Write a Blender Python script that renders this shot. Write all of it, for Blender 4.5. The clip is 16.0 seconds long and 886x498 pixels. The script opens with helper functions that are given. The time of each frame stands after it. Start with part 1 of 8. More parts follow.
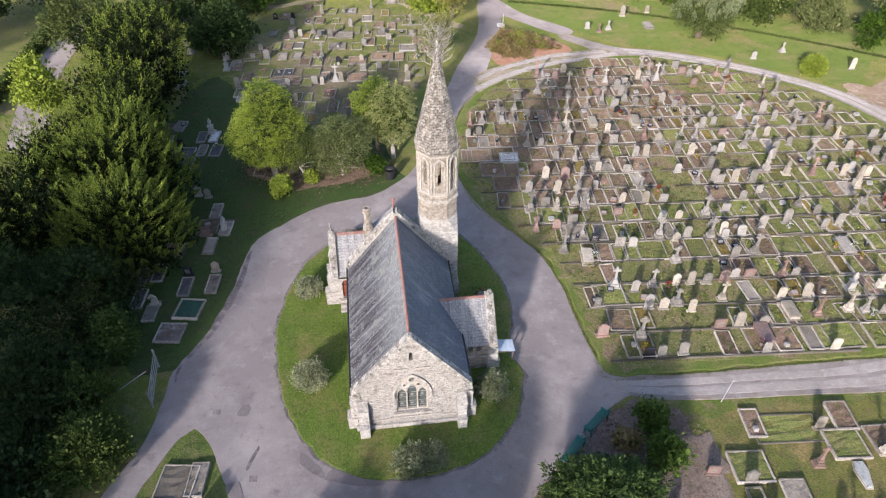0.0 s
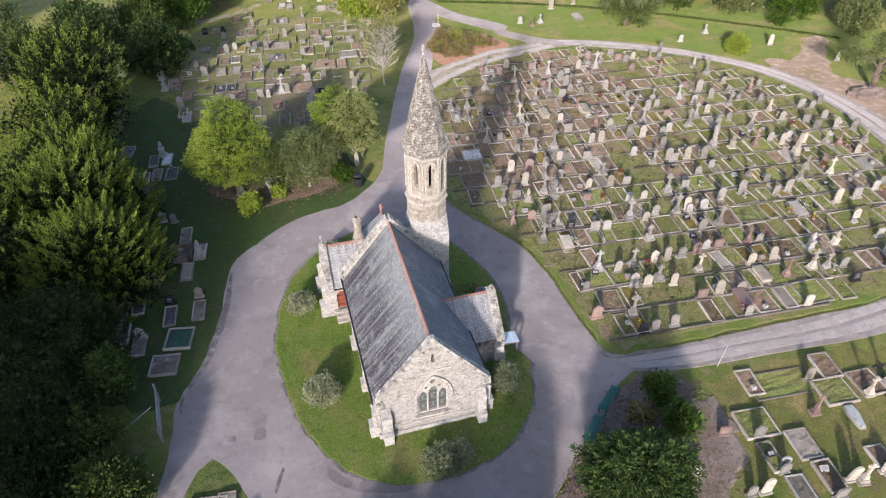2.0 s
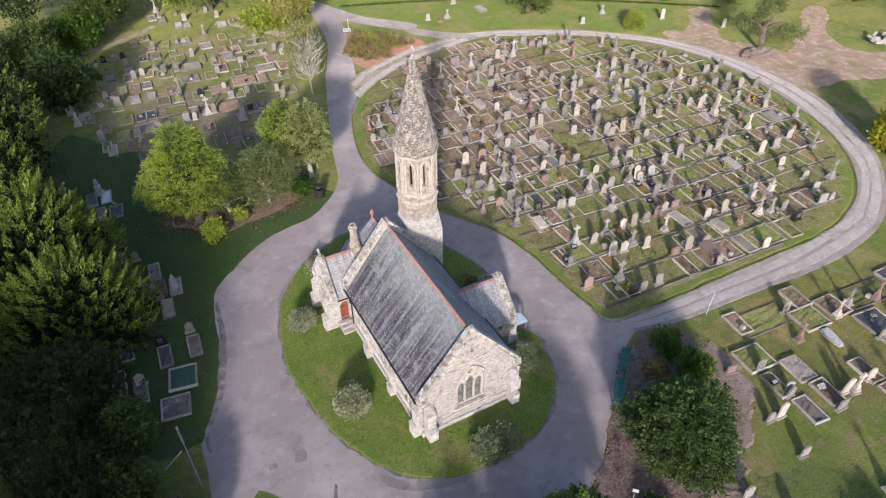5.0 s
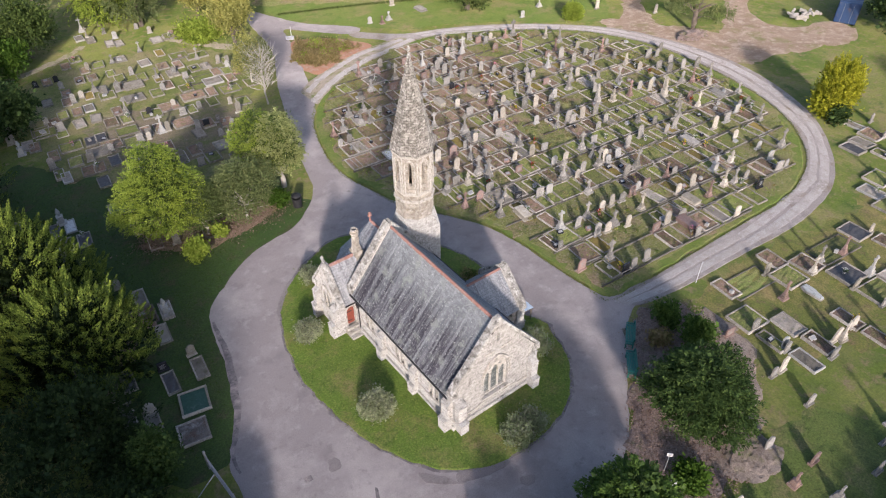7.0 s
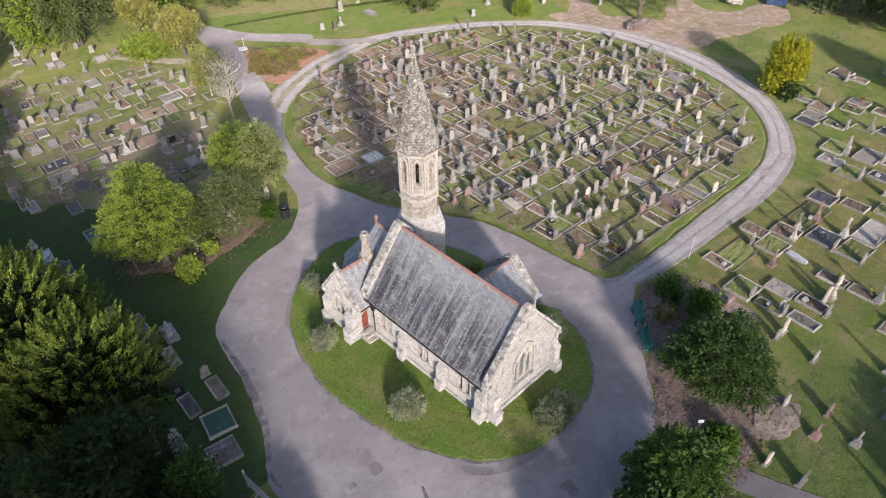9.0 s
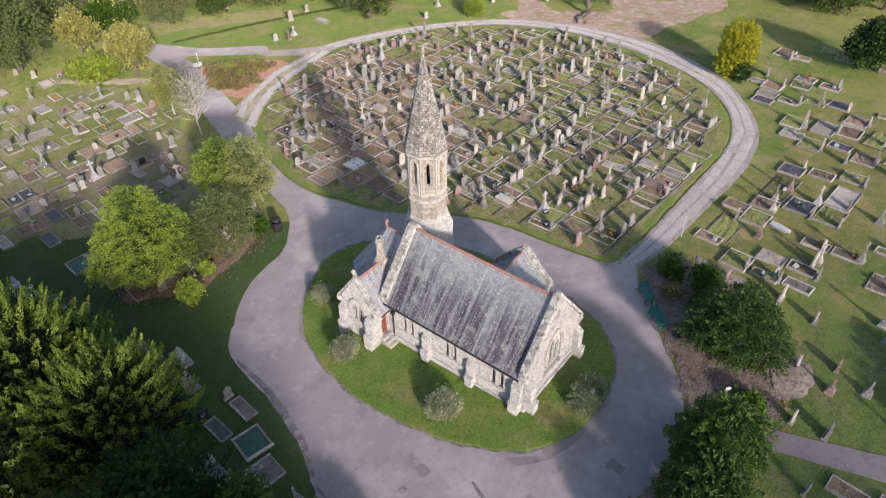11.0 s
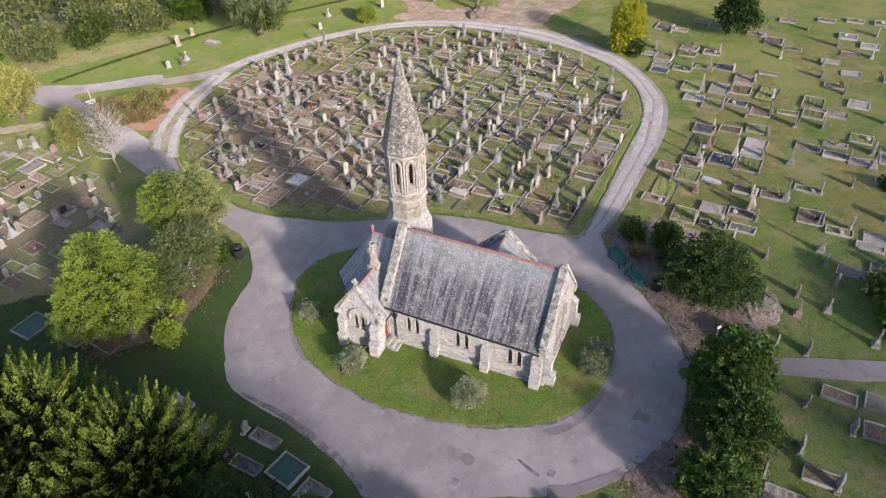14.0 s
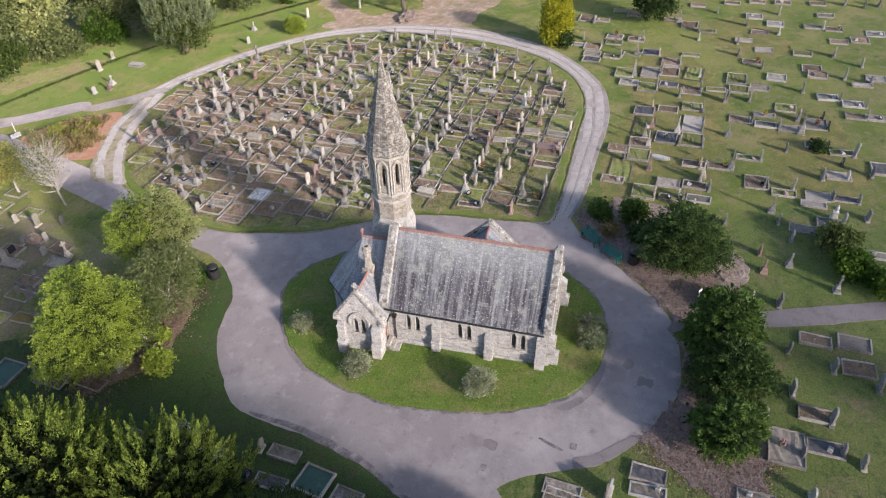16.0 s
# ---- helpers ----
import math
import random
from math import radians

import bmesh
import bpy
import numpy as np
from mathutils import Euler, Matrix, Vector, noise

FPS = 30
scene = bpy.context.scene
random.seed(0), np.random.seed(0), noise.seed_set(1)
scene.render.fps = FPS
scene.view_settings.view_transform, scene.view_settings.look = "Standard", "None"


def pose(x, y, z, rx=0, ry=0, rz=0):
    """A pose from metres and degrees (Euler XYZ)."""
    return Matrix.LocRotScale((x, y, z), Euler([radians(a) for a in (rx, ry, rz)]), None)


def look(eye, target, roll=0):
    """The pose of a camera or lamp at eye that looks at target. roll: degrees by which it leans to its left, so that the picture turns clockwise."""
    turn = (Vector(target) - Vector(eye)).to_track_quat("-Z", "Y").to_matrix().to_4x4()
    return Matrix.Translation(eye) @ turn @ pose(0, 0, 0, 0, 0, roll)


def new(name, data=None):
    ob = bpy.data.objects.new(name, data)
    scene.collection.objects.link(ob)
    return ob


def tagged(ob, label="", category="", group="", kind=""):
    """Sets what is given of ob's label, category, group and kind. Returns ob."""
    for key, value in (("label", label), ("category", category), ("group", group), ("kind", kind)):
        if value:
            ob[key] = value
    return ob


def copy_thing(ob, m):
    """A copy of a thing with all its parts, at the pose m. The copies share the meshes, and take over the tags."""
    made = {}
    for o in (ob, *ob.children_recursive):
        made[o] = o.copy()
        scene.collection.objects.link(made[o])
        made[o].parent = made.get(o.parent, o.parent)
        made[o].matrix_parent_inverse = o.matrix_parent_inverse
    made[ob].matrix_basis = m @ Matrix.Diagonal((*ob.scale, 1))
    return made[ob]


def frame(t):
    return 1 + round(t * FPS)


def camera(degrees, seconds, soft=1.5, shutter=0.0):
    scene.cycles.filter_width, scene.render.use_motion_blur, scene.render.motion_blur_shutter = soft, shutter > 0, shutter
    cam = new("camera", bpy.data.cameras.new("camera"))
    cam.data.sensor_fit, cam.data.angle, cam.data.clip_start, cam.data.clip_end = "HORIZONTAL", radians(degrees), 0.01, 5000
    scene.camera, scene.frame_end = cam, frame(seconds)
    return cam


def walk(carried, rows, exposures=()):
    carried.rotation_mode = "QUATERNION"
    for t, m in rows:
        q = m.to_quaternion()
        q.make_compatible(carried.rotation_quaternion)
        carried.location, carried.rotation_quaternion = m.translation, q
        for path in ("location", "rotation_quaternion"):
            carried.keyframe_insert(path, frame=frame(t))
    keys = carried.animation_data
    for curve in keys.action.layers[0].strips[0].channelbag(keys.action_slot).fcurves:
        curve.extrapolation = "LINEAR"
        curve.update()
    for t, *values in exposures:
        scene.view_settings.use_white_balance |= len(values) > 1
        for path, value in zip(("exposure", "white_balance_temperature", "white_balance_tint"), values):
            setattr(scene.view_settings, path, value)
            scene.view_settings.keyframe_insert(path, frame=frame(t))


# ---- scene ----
cam = camera(65.3, 16.0, soft=1.15)
# seconds, eye x y z, yaw, pitch, roll
PATH = [
    (0.0, -0.446, 0.275, 33.697, -2.21, -40.55, 0.23),
    (0.5, -1.558, 0.253, 33.775, -4.46, -40.53, 0.15),
    (1.0, -2.700, 0.281, 33.866, -6.60, -40.51, 0.08),
    (1.5, -3.881, 0.344, 33.943, -8.68, -40.51, 0.00),
    (2.0, -5.082, 0.428, 34.028, -10.77, -40.51, -0.06),
    (2.5, -6.301, 0.546, 34.112, -12.87, -40.52, -0.13),
    (3.0, -7.503, 0.696, 34.203, -14.95, -40.53, -0.18),
    (3.5, -8.710, 0.892, 34.284, -17.04, -40.53, -0.23),
    (4.0, -9.920, 1.135, 34.321, -19.12, -40.52, -0.29),
    (6.5, -15.848, 3.022, 34.392, -29.47, -40.46, -0.52),
    (7.0, -17.008, 3.544, 34.368, -31.44, -40.40, -0.58),
    (7.5, -18.130, 4.117, 34.378, -33.26, -40.37, -0.62),
    (8.0, -19.249, 4.698, 34.391, -35.10, -40.32, -0.65),
    (8.5, -20.350, 5.318, 34.390, -36.92, -40.27, -0.69),
    (9.0, -21.410, 5.981, 34.346, -38.74, -40.20, -0.74),
    (11.5, -26.577, 10.085, 34.402, -48.16, -39.91, -1.09),
    (12.0, -27.524, 10.956, 34.423, -50.49, -39.87, -1.16),
    (12.5, -28.444, 11.857, 34.432, -52.78, -39.80, -1.24),
    (13.0, -29.271, 12.723, 34.428, -54.91, -39.72, -1.33),
    (13.5, -30.119, 13.668, 34.414, -57.23, -39.65, -1.43),
    (14.0, -30.996, 14.708, 34.389, -59.72, -39.58, -1.49),
    (14.5, -31.790, 15.699, 34.364, -62.03, -39.51, -1.56),
    (15.0, -32.565, 16.710, 34.359, -64.35, -39.42, -1.62),
    (15.5, -33.255, 17.669, 34.373, -66.48, -39.33, -1.68),
    (16.0, -34.028, 18.812, 34.398, -68.85, -39.22, -1.75),
]
walk(cam, [(t, pose(x, y, z, 90 + pitch, 0, yaw) @ pose(0, 0, 0, 0, 0, roll)) for t, x, y, z, yaw, pitch, roll in PATH], [(0.0, 0.80, 6320, 18.0), (3.5, 0.73, 6320, 18.0), (6.5, 0.65, 6320, 18.0), (12.0, 0.70, 6350, 18.0), (16.0, 0.78, 6380, 18.0)])

# ---- light: low afternoon sun from the south-west ----
SUN_AZ, SUN_EL = 24.5, 20.5   # shadows run to +y, 24.5 degrees towards +x
world = bpy.data.worlds.new("sky")
scene.world = world
world.use_nodes = True
wn = world.node_tree.nodes
sky = wn.new("ShaderNodeTexSky")
sky.sky_type = "NISHITA"
sky.sun_disc = False
sky.sun_elevation = radians(SUN_EL)
sky.sun_rotation = radians(180.0 + SUN_AZ)
sky.air_density, sky.dust_density, sky.ozone_density = 1.0, 1.5, 1.0
wn["Background"].inputs["Strength"].default_value = 0.15
world.node_tree.links.new(sky.outputs["Color"], wn["Background"].inputs["Color"])
sun = new("sun", bpy.data.lights.new("sun", "SUN"))
sun.data.energy, sun.data.angle, sun.data.color = 3.05, radians(3.2), (1.0, 0.925, 0.83)
to_sun = Vector((-math.sin(radians(SUN_AZ)) * math.cos(radians(SUN_EL)), -math.cos(radians(SUN_AZ)) * math.cos(radians(SUN_EL)), math.sin(radians(SUN_EL))))
sun.matrix_world = look(to_sun * 60, (0, 0, 0))

# ---- ground plane: a gentle slope ----
def ground_z(x, y):
    return 1.22 + 0.0114 * x - 0.0309 * y


SLOPE = Matrix(((1, 0, 0, 0), (0, 1, 0, 0), (0.0114, -0.0309, 1, 0), (0, 0, 0, 1)))


# ---- mesh helpers ----
def metre_uv(bm):
    """UVs in metres, along and up each face."""
    layer = bm.loops.layers.uv.verify()
    bm.normal_update()
    for f in bm.faces:
        n = f.normal
        if abs(n.z) > 0.97:
            a, b = Vector((1, 0, 0)), Vector((0, 1, 0))
        else:
            a = Vector((-n.y, n.x, 0)).normalized()
            b = n.cross(a)
        for l in f.loops:
            l[layer].uv = (l.vert.co.dot(a), l.vert.co.dot(b))


def mesh_of(bm, name, material):
    metre_uv(bm)
    me = bpy.data.meshes.new(name)
    bm.to_mesh(me)
    bm.free()
    me.materials.append(material)
    return me


def part(name, bm, material, parent=None, label=""):
    ob = new(name, mesh_of(bm, name, material))
    ob.parent = parent
    if label:
        tagged(ob, label)
    return ob


def thing(name, label, category, at=(0, 0, 0), rz=0.0, group="", kind=""):
    ob = new(name)
    ob.empty_display_size = 0.3
    ob.matrix_basis = pose(at[0], at[1], at[2], 0, 0, rz)
    return tagged(ob, label, category, group, kind)


def box(bm, x0, x1, y0, y1, z0, z1, top=1.0, m=None):
    """A block; top shrinks its upper face in x and y."""
    cx, cy = (x0 + x1) / 2, (y0 + y1) / 2
    v = []
    for z, k in ((z0, 1.0), (z1, top)):
        for x, y in ((x0, y0), (x1, y0), (x1, y1), (x0, y1)):
            p = Vector((cx + (x - cx) * k, cy + (y - cy) * k, z))
            v.append(bm.verts.new(m @ p if m else p))
    for f in ((3, 2, 1, 0), (4, 5, 6, 7), (0, 1, 5, 4), (1, 2, 6, 5), (2, 3, 7, 6), (3, 0, 4, 7)):
        bm.faces.new([v[i] for i in f])
    return v


def soft(bm, w, seg=1):
    bmesh.ops.bevel(bm, geom=bm.edges[:], offset=w, segments=seg, affect="EDGES", profile=0.6)
    return bm


def blocks(*boxes, bevel=0.0):
    bm = bmesh.new()
    for b in boxes:
        box(bm, *b)
    return soft(bm, bevel) if bevel else bm


def loft(bm, rings, close=True, caps=True):
    """Skin between rings of equally many points."""
    rows = [[bm.verts.new(p) for p in r] for r in rings]
    n = len(rows[0])
    for a, b in zip(rows, rows[1:]):
        for i in range(n if close else n - 1):
            bm.faces.new((a[i], a[(i + 1) % n], b[(i + 1) % n], b[i]))
    if caps and close:
        bm.faces.new(rows[0][::-1])
        bm.faces.new(rows[-1])
    return bm


def ring(r, z, n=8, turn=0.0, cx=0.0, cy=0.0):
    return [(cx + r * math.cos(2 * math.pi * i / n + turn), cy + r * math.sin(2 * math.pi * i / n + turn), z) for i in range(n)]


def tube(bm, pts, radii, n=6):
    """A bent tapered tube along points."""
    rings = []
    for i, p in enumerate(pts):
        d = (Vector(pts[min(i + 1, len(pts) - 1)]) - Vector(pts[max(i - 1, 0)])).normalized()
        q = d.to_track_quat("Z", "Y")
        rings.append([Vector(p) + q @ Vector((radii[i] * math.cos(2 * math.pi * k / n), radii[i] * math.sin(2 * math.pi * k / n), 0)) for k in range(n)])
    return loft(bm, rings)


def arch(cx, half, sill, spring, apex, n=7):
    """A pointed arch's outline, from one corner of the sill round."""
    rise = apex - spring
    r = (half * half + rise * rise) / (2 * half)
    end = math.asin(min(1.0, rise / r))
    right = [(cx + half - r + r * math.cos(end * i / n), spring + r * math.sin(end * i / n)) for i in range(n + 1)]
    left = [(2 * cx - x, z) for x, z in right[:-1]][::-1]
    return [(cx - half, sill), (cx + half, sill)] + right + left


def pierced(bm, outline, holes, thick, m):
    """A plate with openings through it: drawn in x and z, thick along y."""
    def loops(y):
        es = []
        for loop in [outline] + holes:
            vs = [bm.verts.new(m @ Vector((a, y, b))) for a, b in loop]
            es.append([(vs[i], vs[(i + 1) % len(vs)]) for i in range(len(vs))])
        return es
    front, back = loops(0.0), loops(thick)
    for es in (front, back):
        edges = [bm.edges.new(e) for loop in es for e in loop]
        bmesh.ops.triangle_fill(bm, use_beauty=True, use_dissolve=False, edges=edges)
    for la, lb in zip(front, back):
        for (a, b), (c, d) in zip(la, lb):
            bm.faces.new((a, b, d, c))
    bmesh.ops.recalc_face_normals(bm, faces=bm.faces[:])
    return bm


def smooth_loop(pts, step=0.7, jitter=0.0, closed=True):
    """A smooth line through points, with uneven edges."""
    n, out = len(pts), []
    for i in range(n if closed else n - 1):
        p = [Vector((*pts[(i + k) % n if closed else max(0, min(n - 1, i + k))], 0)) for k in (-1, 0, 1, 2)]
        parts = max(1, int((p[2] - p[1]).length / step))
        for k in range(parts):
            t = k / parts
            q = 0.5 * (2 * p[1] + (p[2] - p[0]) * t + (2 * p[0] - 5 * p[1] + 4 * p[2] - p[3]) * t * t + (3 * p[1] - p[0] - 3 * p[2] + p[3]) * t ** 3)
            if jitter:
                q += Vector((noise.noise(q * 0.9), noise.noise(q * 0.9 + Vector((9, 4, 2))), 0)) * jitter * 0.8
                q += Vector((noise.noise(q * 3.1), noise.noise(q * 3.1 + Vector((9, 4, 2))), 0)) * jitter * 0.5
            out.append((q.x, q.y))
    return out


def sheet(name, loop, height, material, label, category, skirt=0.12, lip=0.0, kind="structure"):
    """A flat piece of ground with its own edge, lying on the slope."""
    bm = bmesh.new()
    top = [bm.verts.new((x, y, ground_z(x, y) + height)) for x, y in loop]
    es = [bm.edges.new((top[i], top[(i + 1) % len(top)])) for i in range(len(top))]
    bmesh.ops.triangle_fill(bm, use_beauty=True, use_dissolve=False, edges=es)
    for f in bm.faces:
        if f.normal.z < 0:
            f.normal_flip()
    area = sum(a[0] * b[1] - b[0] * a[1] for a, b in zip(loop, loop[1:] + loop[:1]))
    s = 1 if area > 0 else -1
    low = []
    for i, (x, y) in enumerate(loop):
        d = Vector((loop[(i + 1) % len(loop)][1] - loop[i - 1][1], loop[i - 1][0] - loop[(i + 1) % len(loop)][0])).normalized() * s * lip
        low.append(bm.verts.new((x + d.x, y + d.y, ground_z(x, y) + height - skirt)))
    for i in range(len(top)):
        j = (i + 1) % len(top)
        bm.faces.new((top[i], low[i], low[j], top[j]) if s > 0 else (top[j], low[j], low[i], top[i]))
    ob = part(name, bm, material)
    return tagged(ob, label, category, "", kind)


def inside(x, y, loop):
    hit = False
    for (ax, ay), (bx, by) in zip(loop, loop[1:] + loop[:1]):
        if (ay > y) != (by > y) and x < (bx - ax) * (y - ay) / (by - ay) + ax:
            hit = not hit
    return hit


# ---- materials ----
def material(name, colours, scale=6.0, fine=40.0, rough=0.9, bump=0.3, metal=0.0, uv=False, per="none", spots=None, streaks=None, brick=None, spread=0.25, big=0.35, bump_size=0.03, grit=0.35):
    """colours: two or three base colours mixed by noise at two scales.
    per: 'object' or 'island' varies the brightness piece by piece. spots: (colour, scale, share) lichen or stains;
    streaks: (colour, across, along, share) run-off; brick: (width, height, mortar colour, mortar size)."""
    m = bpy.data.materials.new(name)
    m.use_nodes = True
    nt = m.node_tree
    N, L = nt.nodes, nt.links.new
    bsdf = N["Principled BSDF"]
    bsdf.inputs["Roughness"].default_value = rough
    bsdf.inputs["Metallic"].default_value = metal
    bsdf.inputs["Diffuse Roughness"].default_value = 1.0 if rough > 0.8 else 0.0
    tc = N.new("ShaderNodeTexCoord")
    if uv:
        co = tc.outputs["UV"]
    else:
        geo = N.new("ShaderNodeNewGeometry")
        co = geo.outputs["Position"]

    def tex(sc, detail=4.0, rgh=0.6, vec=None):
        t = N.new("ShaderNodeTexNoise")
        t.inputs["Scale"].default_value, t.inputs["Detail"].default_value, t.inputs["Roughness"].default_value = sc, detail, rgh
        L(vec or co, t.inputs["Vector"])
        return t.outputs["Fac"]

    def ramp(fac, lo, hi):
        r = N.new("ShaderNodeMapRange")
        r.inputs["From Min"].default_value, r.inputs["From Max"].default_value = lo, hi
        L(fac, r.inputs["Value"])
        return r.outputs["Result"]

    def mix(fac, a, b, mode="MIX"):
        x = N.new("ShaderNodeMix")
        x.data_type, x.blend_type = "RGBA", mode
        for sock, val in ((x.inputs["Factor"], fac), (x.inputs["A"], a), (x.inputs["B"], b)):
            if isinstance(val, (int, float)):
                sock.default_value = val
            elif isinstance(val, tuple):
                sock.default_value = (*val[:3], 1)
            else:
                L(val, sock)
        return x.outputs["Result"]

    small = tex(fine, 3.0)
    colour = mix(ramp(tex(scale), 0.5 - spread, 0.5 + spread), colours[0], colours[1])
    if len(colours) > 2:
        colour = mix(ramp(tex(scale * 0.23, 3.0), 0.48, 0.48 + big), colour, colours[2])
    height = small
    if brick:
        w, h, mortar, msize = brick
        b = N.new("ShaderNodeTexBrick")
        b.inputs["Scale"].default_value = 1.0
        b.inputs["Brick Width"].default_value, b.inputs["Row Height"].default_value = w, h
        b.inputs["Mortar Size"].default_value, b.inputs["Mortar Smooth"].default_value = msize, 0.4
        b.inputs["Color1"].default_value, b.inputs["Color2"].default_value = (0.80, 0.80, 0.80, 1), (1.16, 1.16, 1.16, 1)
        b.inputs["Bias"].default_value = 0.0
        wob = N.new("ShaderNodeVectorMath")
        wob.operation = "MULTIPLY_ADD"
        nz = N.new("ShaderNodeTexNoise")
        nz.inputs["Scale"].default_value = 3.5
        L(co, nz.inputs["Vector"])
        L(nz.outputs["Color"], wob.inputs[0])
        wob.inputs[1].default_value = (w * 0.10, h * 0.16, 0)
        L(co, wob.inputs[2])
        L(wob.outputs["Vector"], b.inputs["Vector"])
        tone = mix(1.0, colour, b.outputs["Color"], "MULTIPLY")
        colour = mix(b.outputs["Fac"], tone, mortar)
        inv = N.new("ShaderNodeMath")
        inv.operation = "SUBTRACT"
        inv.inputs[0].default_value = 1.0
        L(b.outputs["Fac"], inv.inputs[1])
        add = N.new("ShaderNodeMath")
        add.operation = "MULTIPLY_ADD"
        L(small, add.inputs[0])
        add.inputs[1].default_value = 0.5
        L(inv.outputs[0], add.inputs[2])
        height = add.outputs[0]
    if streaks:
        for col, across, along, share, *fade in (streaks if isinstance(streaks, list) else [streaks]):
            mp = N.new("ShaderNodeMapping")
            mp.inputs["Scale"].default_value = (across, along, 1)
            L(co, mp.inputs["Vector"])
            patchy = N.new("ShaderNodeMath")
            patchy.operation = "MULTIPLY"
            L(ramp(tex(1.0, 4.0, 0.6, mp.outputs["Vector"]), 0.60 - share * 0.4, 0.76 - share * 0.4), patchy.inputs[0])
            L(ramp(tex(0.45, 2.0), 0.34, 0.58), patchy.inputs[1])
            reach = patchy.outputs[0]
            if fade:
                sep = N.new("ShaderNodeSeparateXYZ")
                L(co, sep.inputs[0])
                up = N.new("ShaderNodeMath")
                up.operation = "MULTIPLY"
                L(patchy.inputs[0].links[0].from_socket, up.inputs[0])
                L(ramp(sep.outputs["Y"], fade[1], fade[0]), up.inputs[1])
                reach = up.outputs[0]
            colour = mix(reach, colour, col)
    if spots:
        for col, sc, share in (spots if isinstance(spots, list) else [spots]):
            colour = mix(ramp(tex(sc, 5.0, 0.65), 0.60 - share * 0.35, 0.80 - share * 0.35), colour, col)
    colour = mix(grit, colour, mix(ramp(small, 0.32, 0.68), (0.45, 0.45, 0.45), (1.5, 1.5, 1.5)), "MULTIPLY")
    if per != "none":
        if per == "object":
            rnd = N.new("ShaderNodeObjectInfo").outputs["Random"]
        else:
            rnd = N.new("ShaderNodeNewGeometry").outputs["Random Per Island"]
        colour = mix(1.0, colour, mix(rnd, (0.62, 0.62, 0.60), (1.3, 1.3, 1.32)), "MULTIPLY")
    L(colour, bsdf.inputs["Base Color"])
    if bump:
        bp = N.new("ShaderNodeBump")
        bp.inputs["Strength"].default_value, bp.inputs["Distance"].default_value = bump, bump_size
        L(height, bp.inputs["Height"])
        L(bp.outputs["Normal"], bsdf.inputs["Normal"])
    return m


def leaf_material(name, dark, light, tip, shine_through=0.28):
    """Leaves: each one its own shade; a little light shines through."""
    m = bpy.data.materials.new(name)
    m.use_nodes = True
    N, L = m.node_tree.nodes, m.node_tree.links.new
    bsdf = N["Principled BSDF"]
    bsdf.inputs["Roughness"].default_value = 0.75
    bsdf.inputs["Specular IOR Level"].default_value = 0.15
    geo = N.new("ShaderNodeNewGeometry")
    r = N.new("ShaderNodeValToRGB")
    r.color_ramp.elements[0].color, r.color_ramp.elements[1].color = (*dark, 1), (*tip, 1)
    r.color_ramp.elements.new(0.55).color = (*light, 1)
    t = N.new("ShaderNodeTexNoise")
    t.inputs["Scale"].default_value = 1.5
    L(geo.outputs["Position"], t.inputs["Vector"])
    a = N.new("ShaderNodeMath")
    a.operation = "MULTIPLY_ADD"
    L(t.outputs["Fac"], a.inputs[0])
    a.inputs[1].default_value = 0.9
    s = N.new("ShaderNodeMath")
    s.operation = "MULTIPLY_ADD"
    L(geo.outputs["Random Per Island"], s.inputs[0])
    s.inputs[1].default_value, s.inputs[2].default_value = 0.52, -0.24
    L(s.outputs[0], a.inputs[2])
    L(a.outputs[0], r.inputs["Fac"])
    L(r.outputs["Color"], bsdf.inputs["Base Color"])
    tr = N.new("ShaderNodeBsdfTranslucent")
    L(r.outputs["Color"], tr.inputs["Color"])
    mx = N.new("ShaderNodeMixShader")
    mx.inputs["Fac"].default_value = shine_through
    L(bsdf.outputs[0], mx.inputs[1])
    L(tr.outputs[0], mx.inputs[2])
    L(mx.outputs[0], N["Material Output"].inputs["Surface"])
    return m


GRASS = material("grass", [(0.078, 0.126, 0.014), (0.122, 0.160, 0.022), (0.185, 0.178, 0.048)], 0.35, 7, 0.95, 0.7, spots=[((0.275, 0.225, 0.100), 0.30, 0.40), ((0.056, 0.105, 0.013), 0.6, 0.38), ((0.185, 0.195, 0.048), 0.13, 0.42), ((0.22, 0.165, 0.095), 1.3, 0.24)], bump_size=0.08, grit=0.38)
LAWN = material("mown_lawn", [(0.100, 0.165, 0.021), (0.142, 0.215, 0.030), (0.190, 0.212, 0.050)], 0.8, 10, 0.95, 0.7, spots=[((0.235, 0.20, 0.078), 0.45, 0.34), ((0.070, 0.122, 0.016), 2.2, 0.24), ((0.19, 0.225, 0.045), 5.0, 0.2)], bump_size=0.07, grit=0.5)
# greener grass of the west strip; the conifers' shade is put into its colour
SHADED_LAWN = material("shaded_green_grass", [(0.032, 0.068, 0.012), (0.050, 0.090, 0.016), (0.066, 0.080, 0.025)], 0.8, 10, 0.95, 0.8, spots=[((0.075, 0.062, 0.034), 0.7, 0.26), ((0.034, 0.062, 0.014), 2.2, 0.26)], bump_size=0.08, grit=0.65)
SOFT_LAWN = material("soft_green_grass", [(0.090, 0.132, 0.024), (0.130, 0.170, 0.036), (0.175, 0.170, 0.058)], 0.7, 9, 0.95, 0.8, spots=[((0.20, 0.165, 0.08), 0.5, 0.24), ((0.062, 0.098, 0.018), 1.6, 0.28)], bump_size=0.09, grit=0.6)
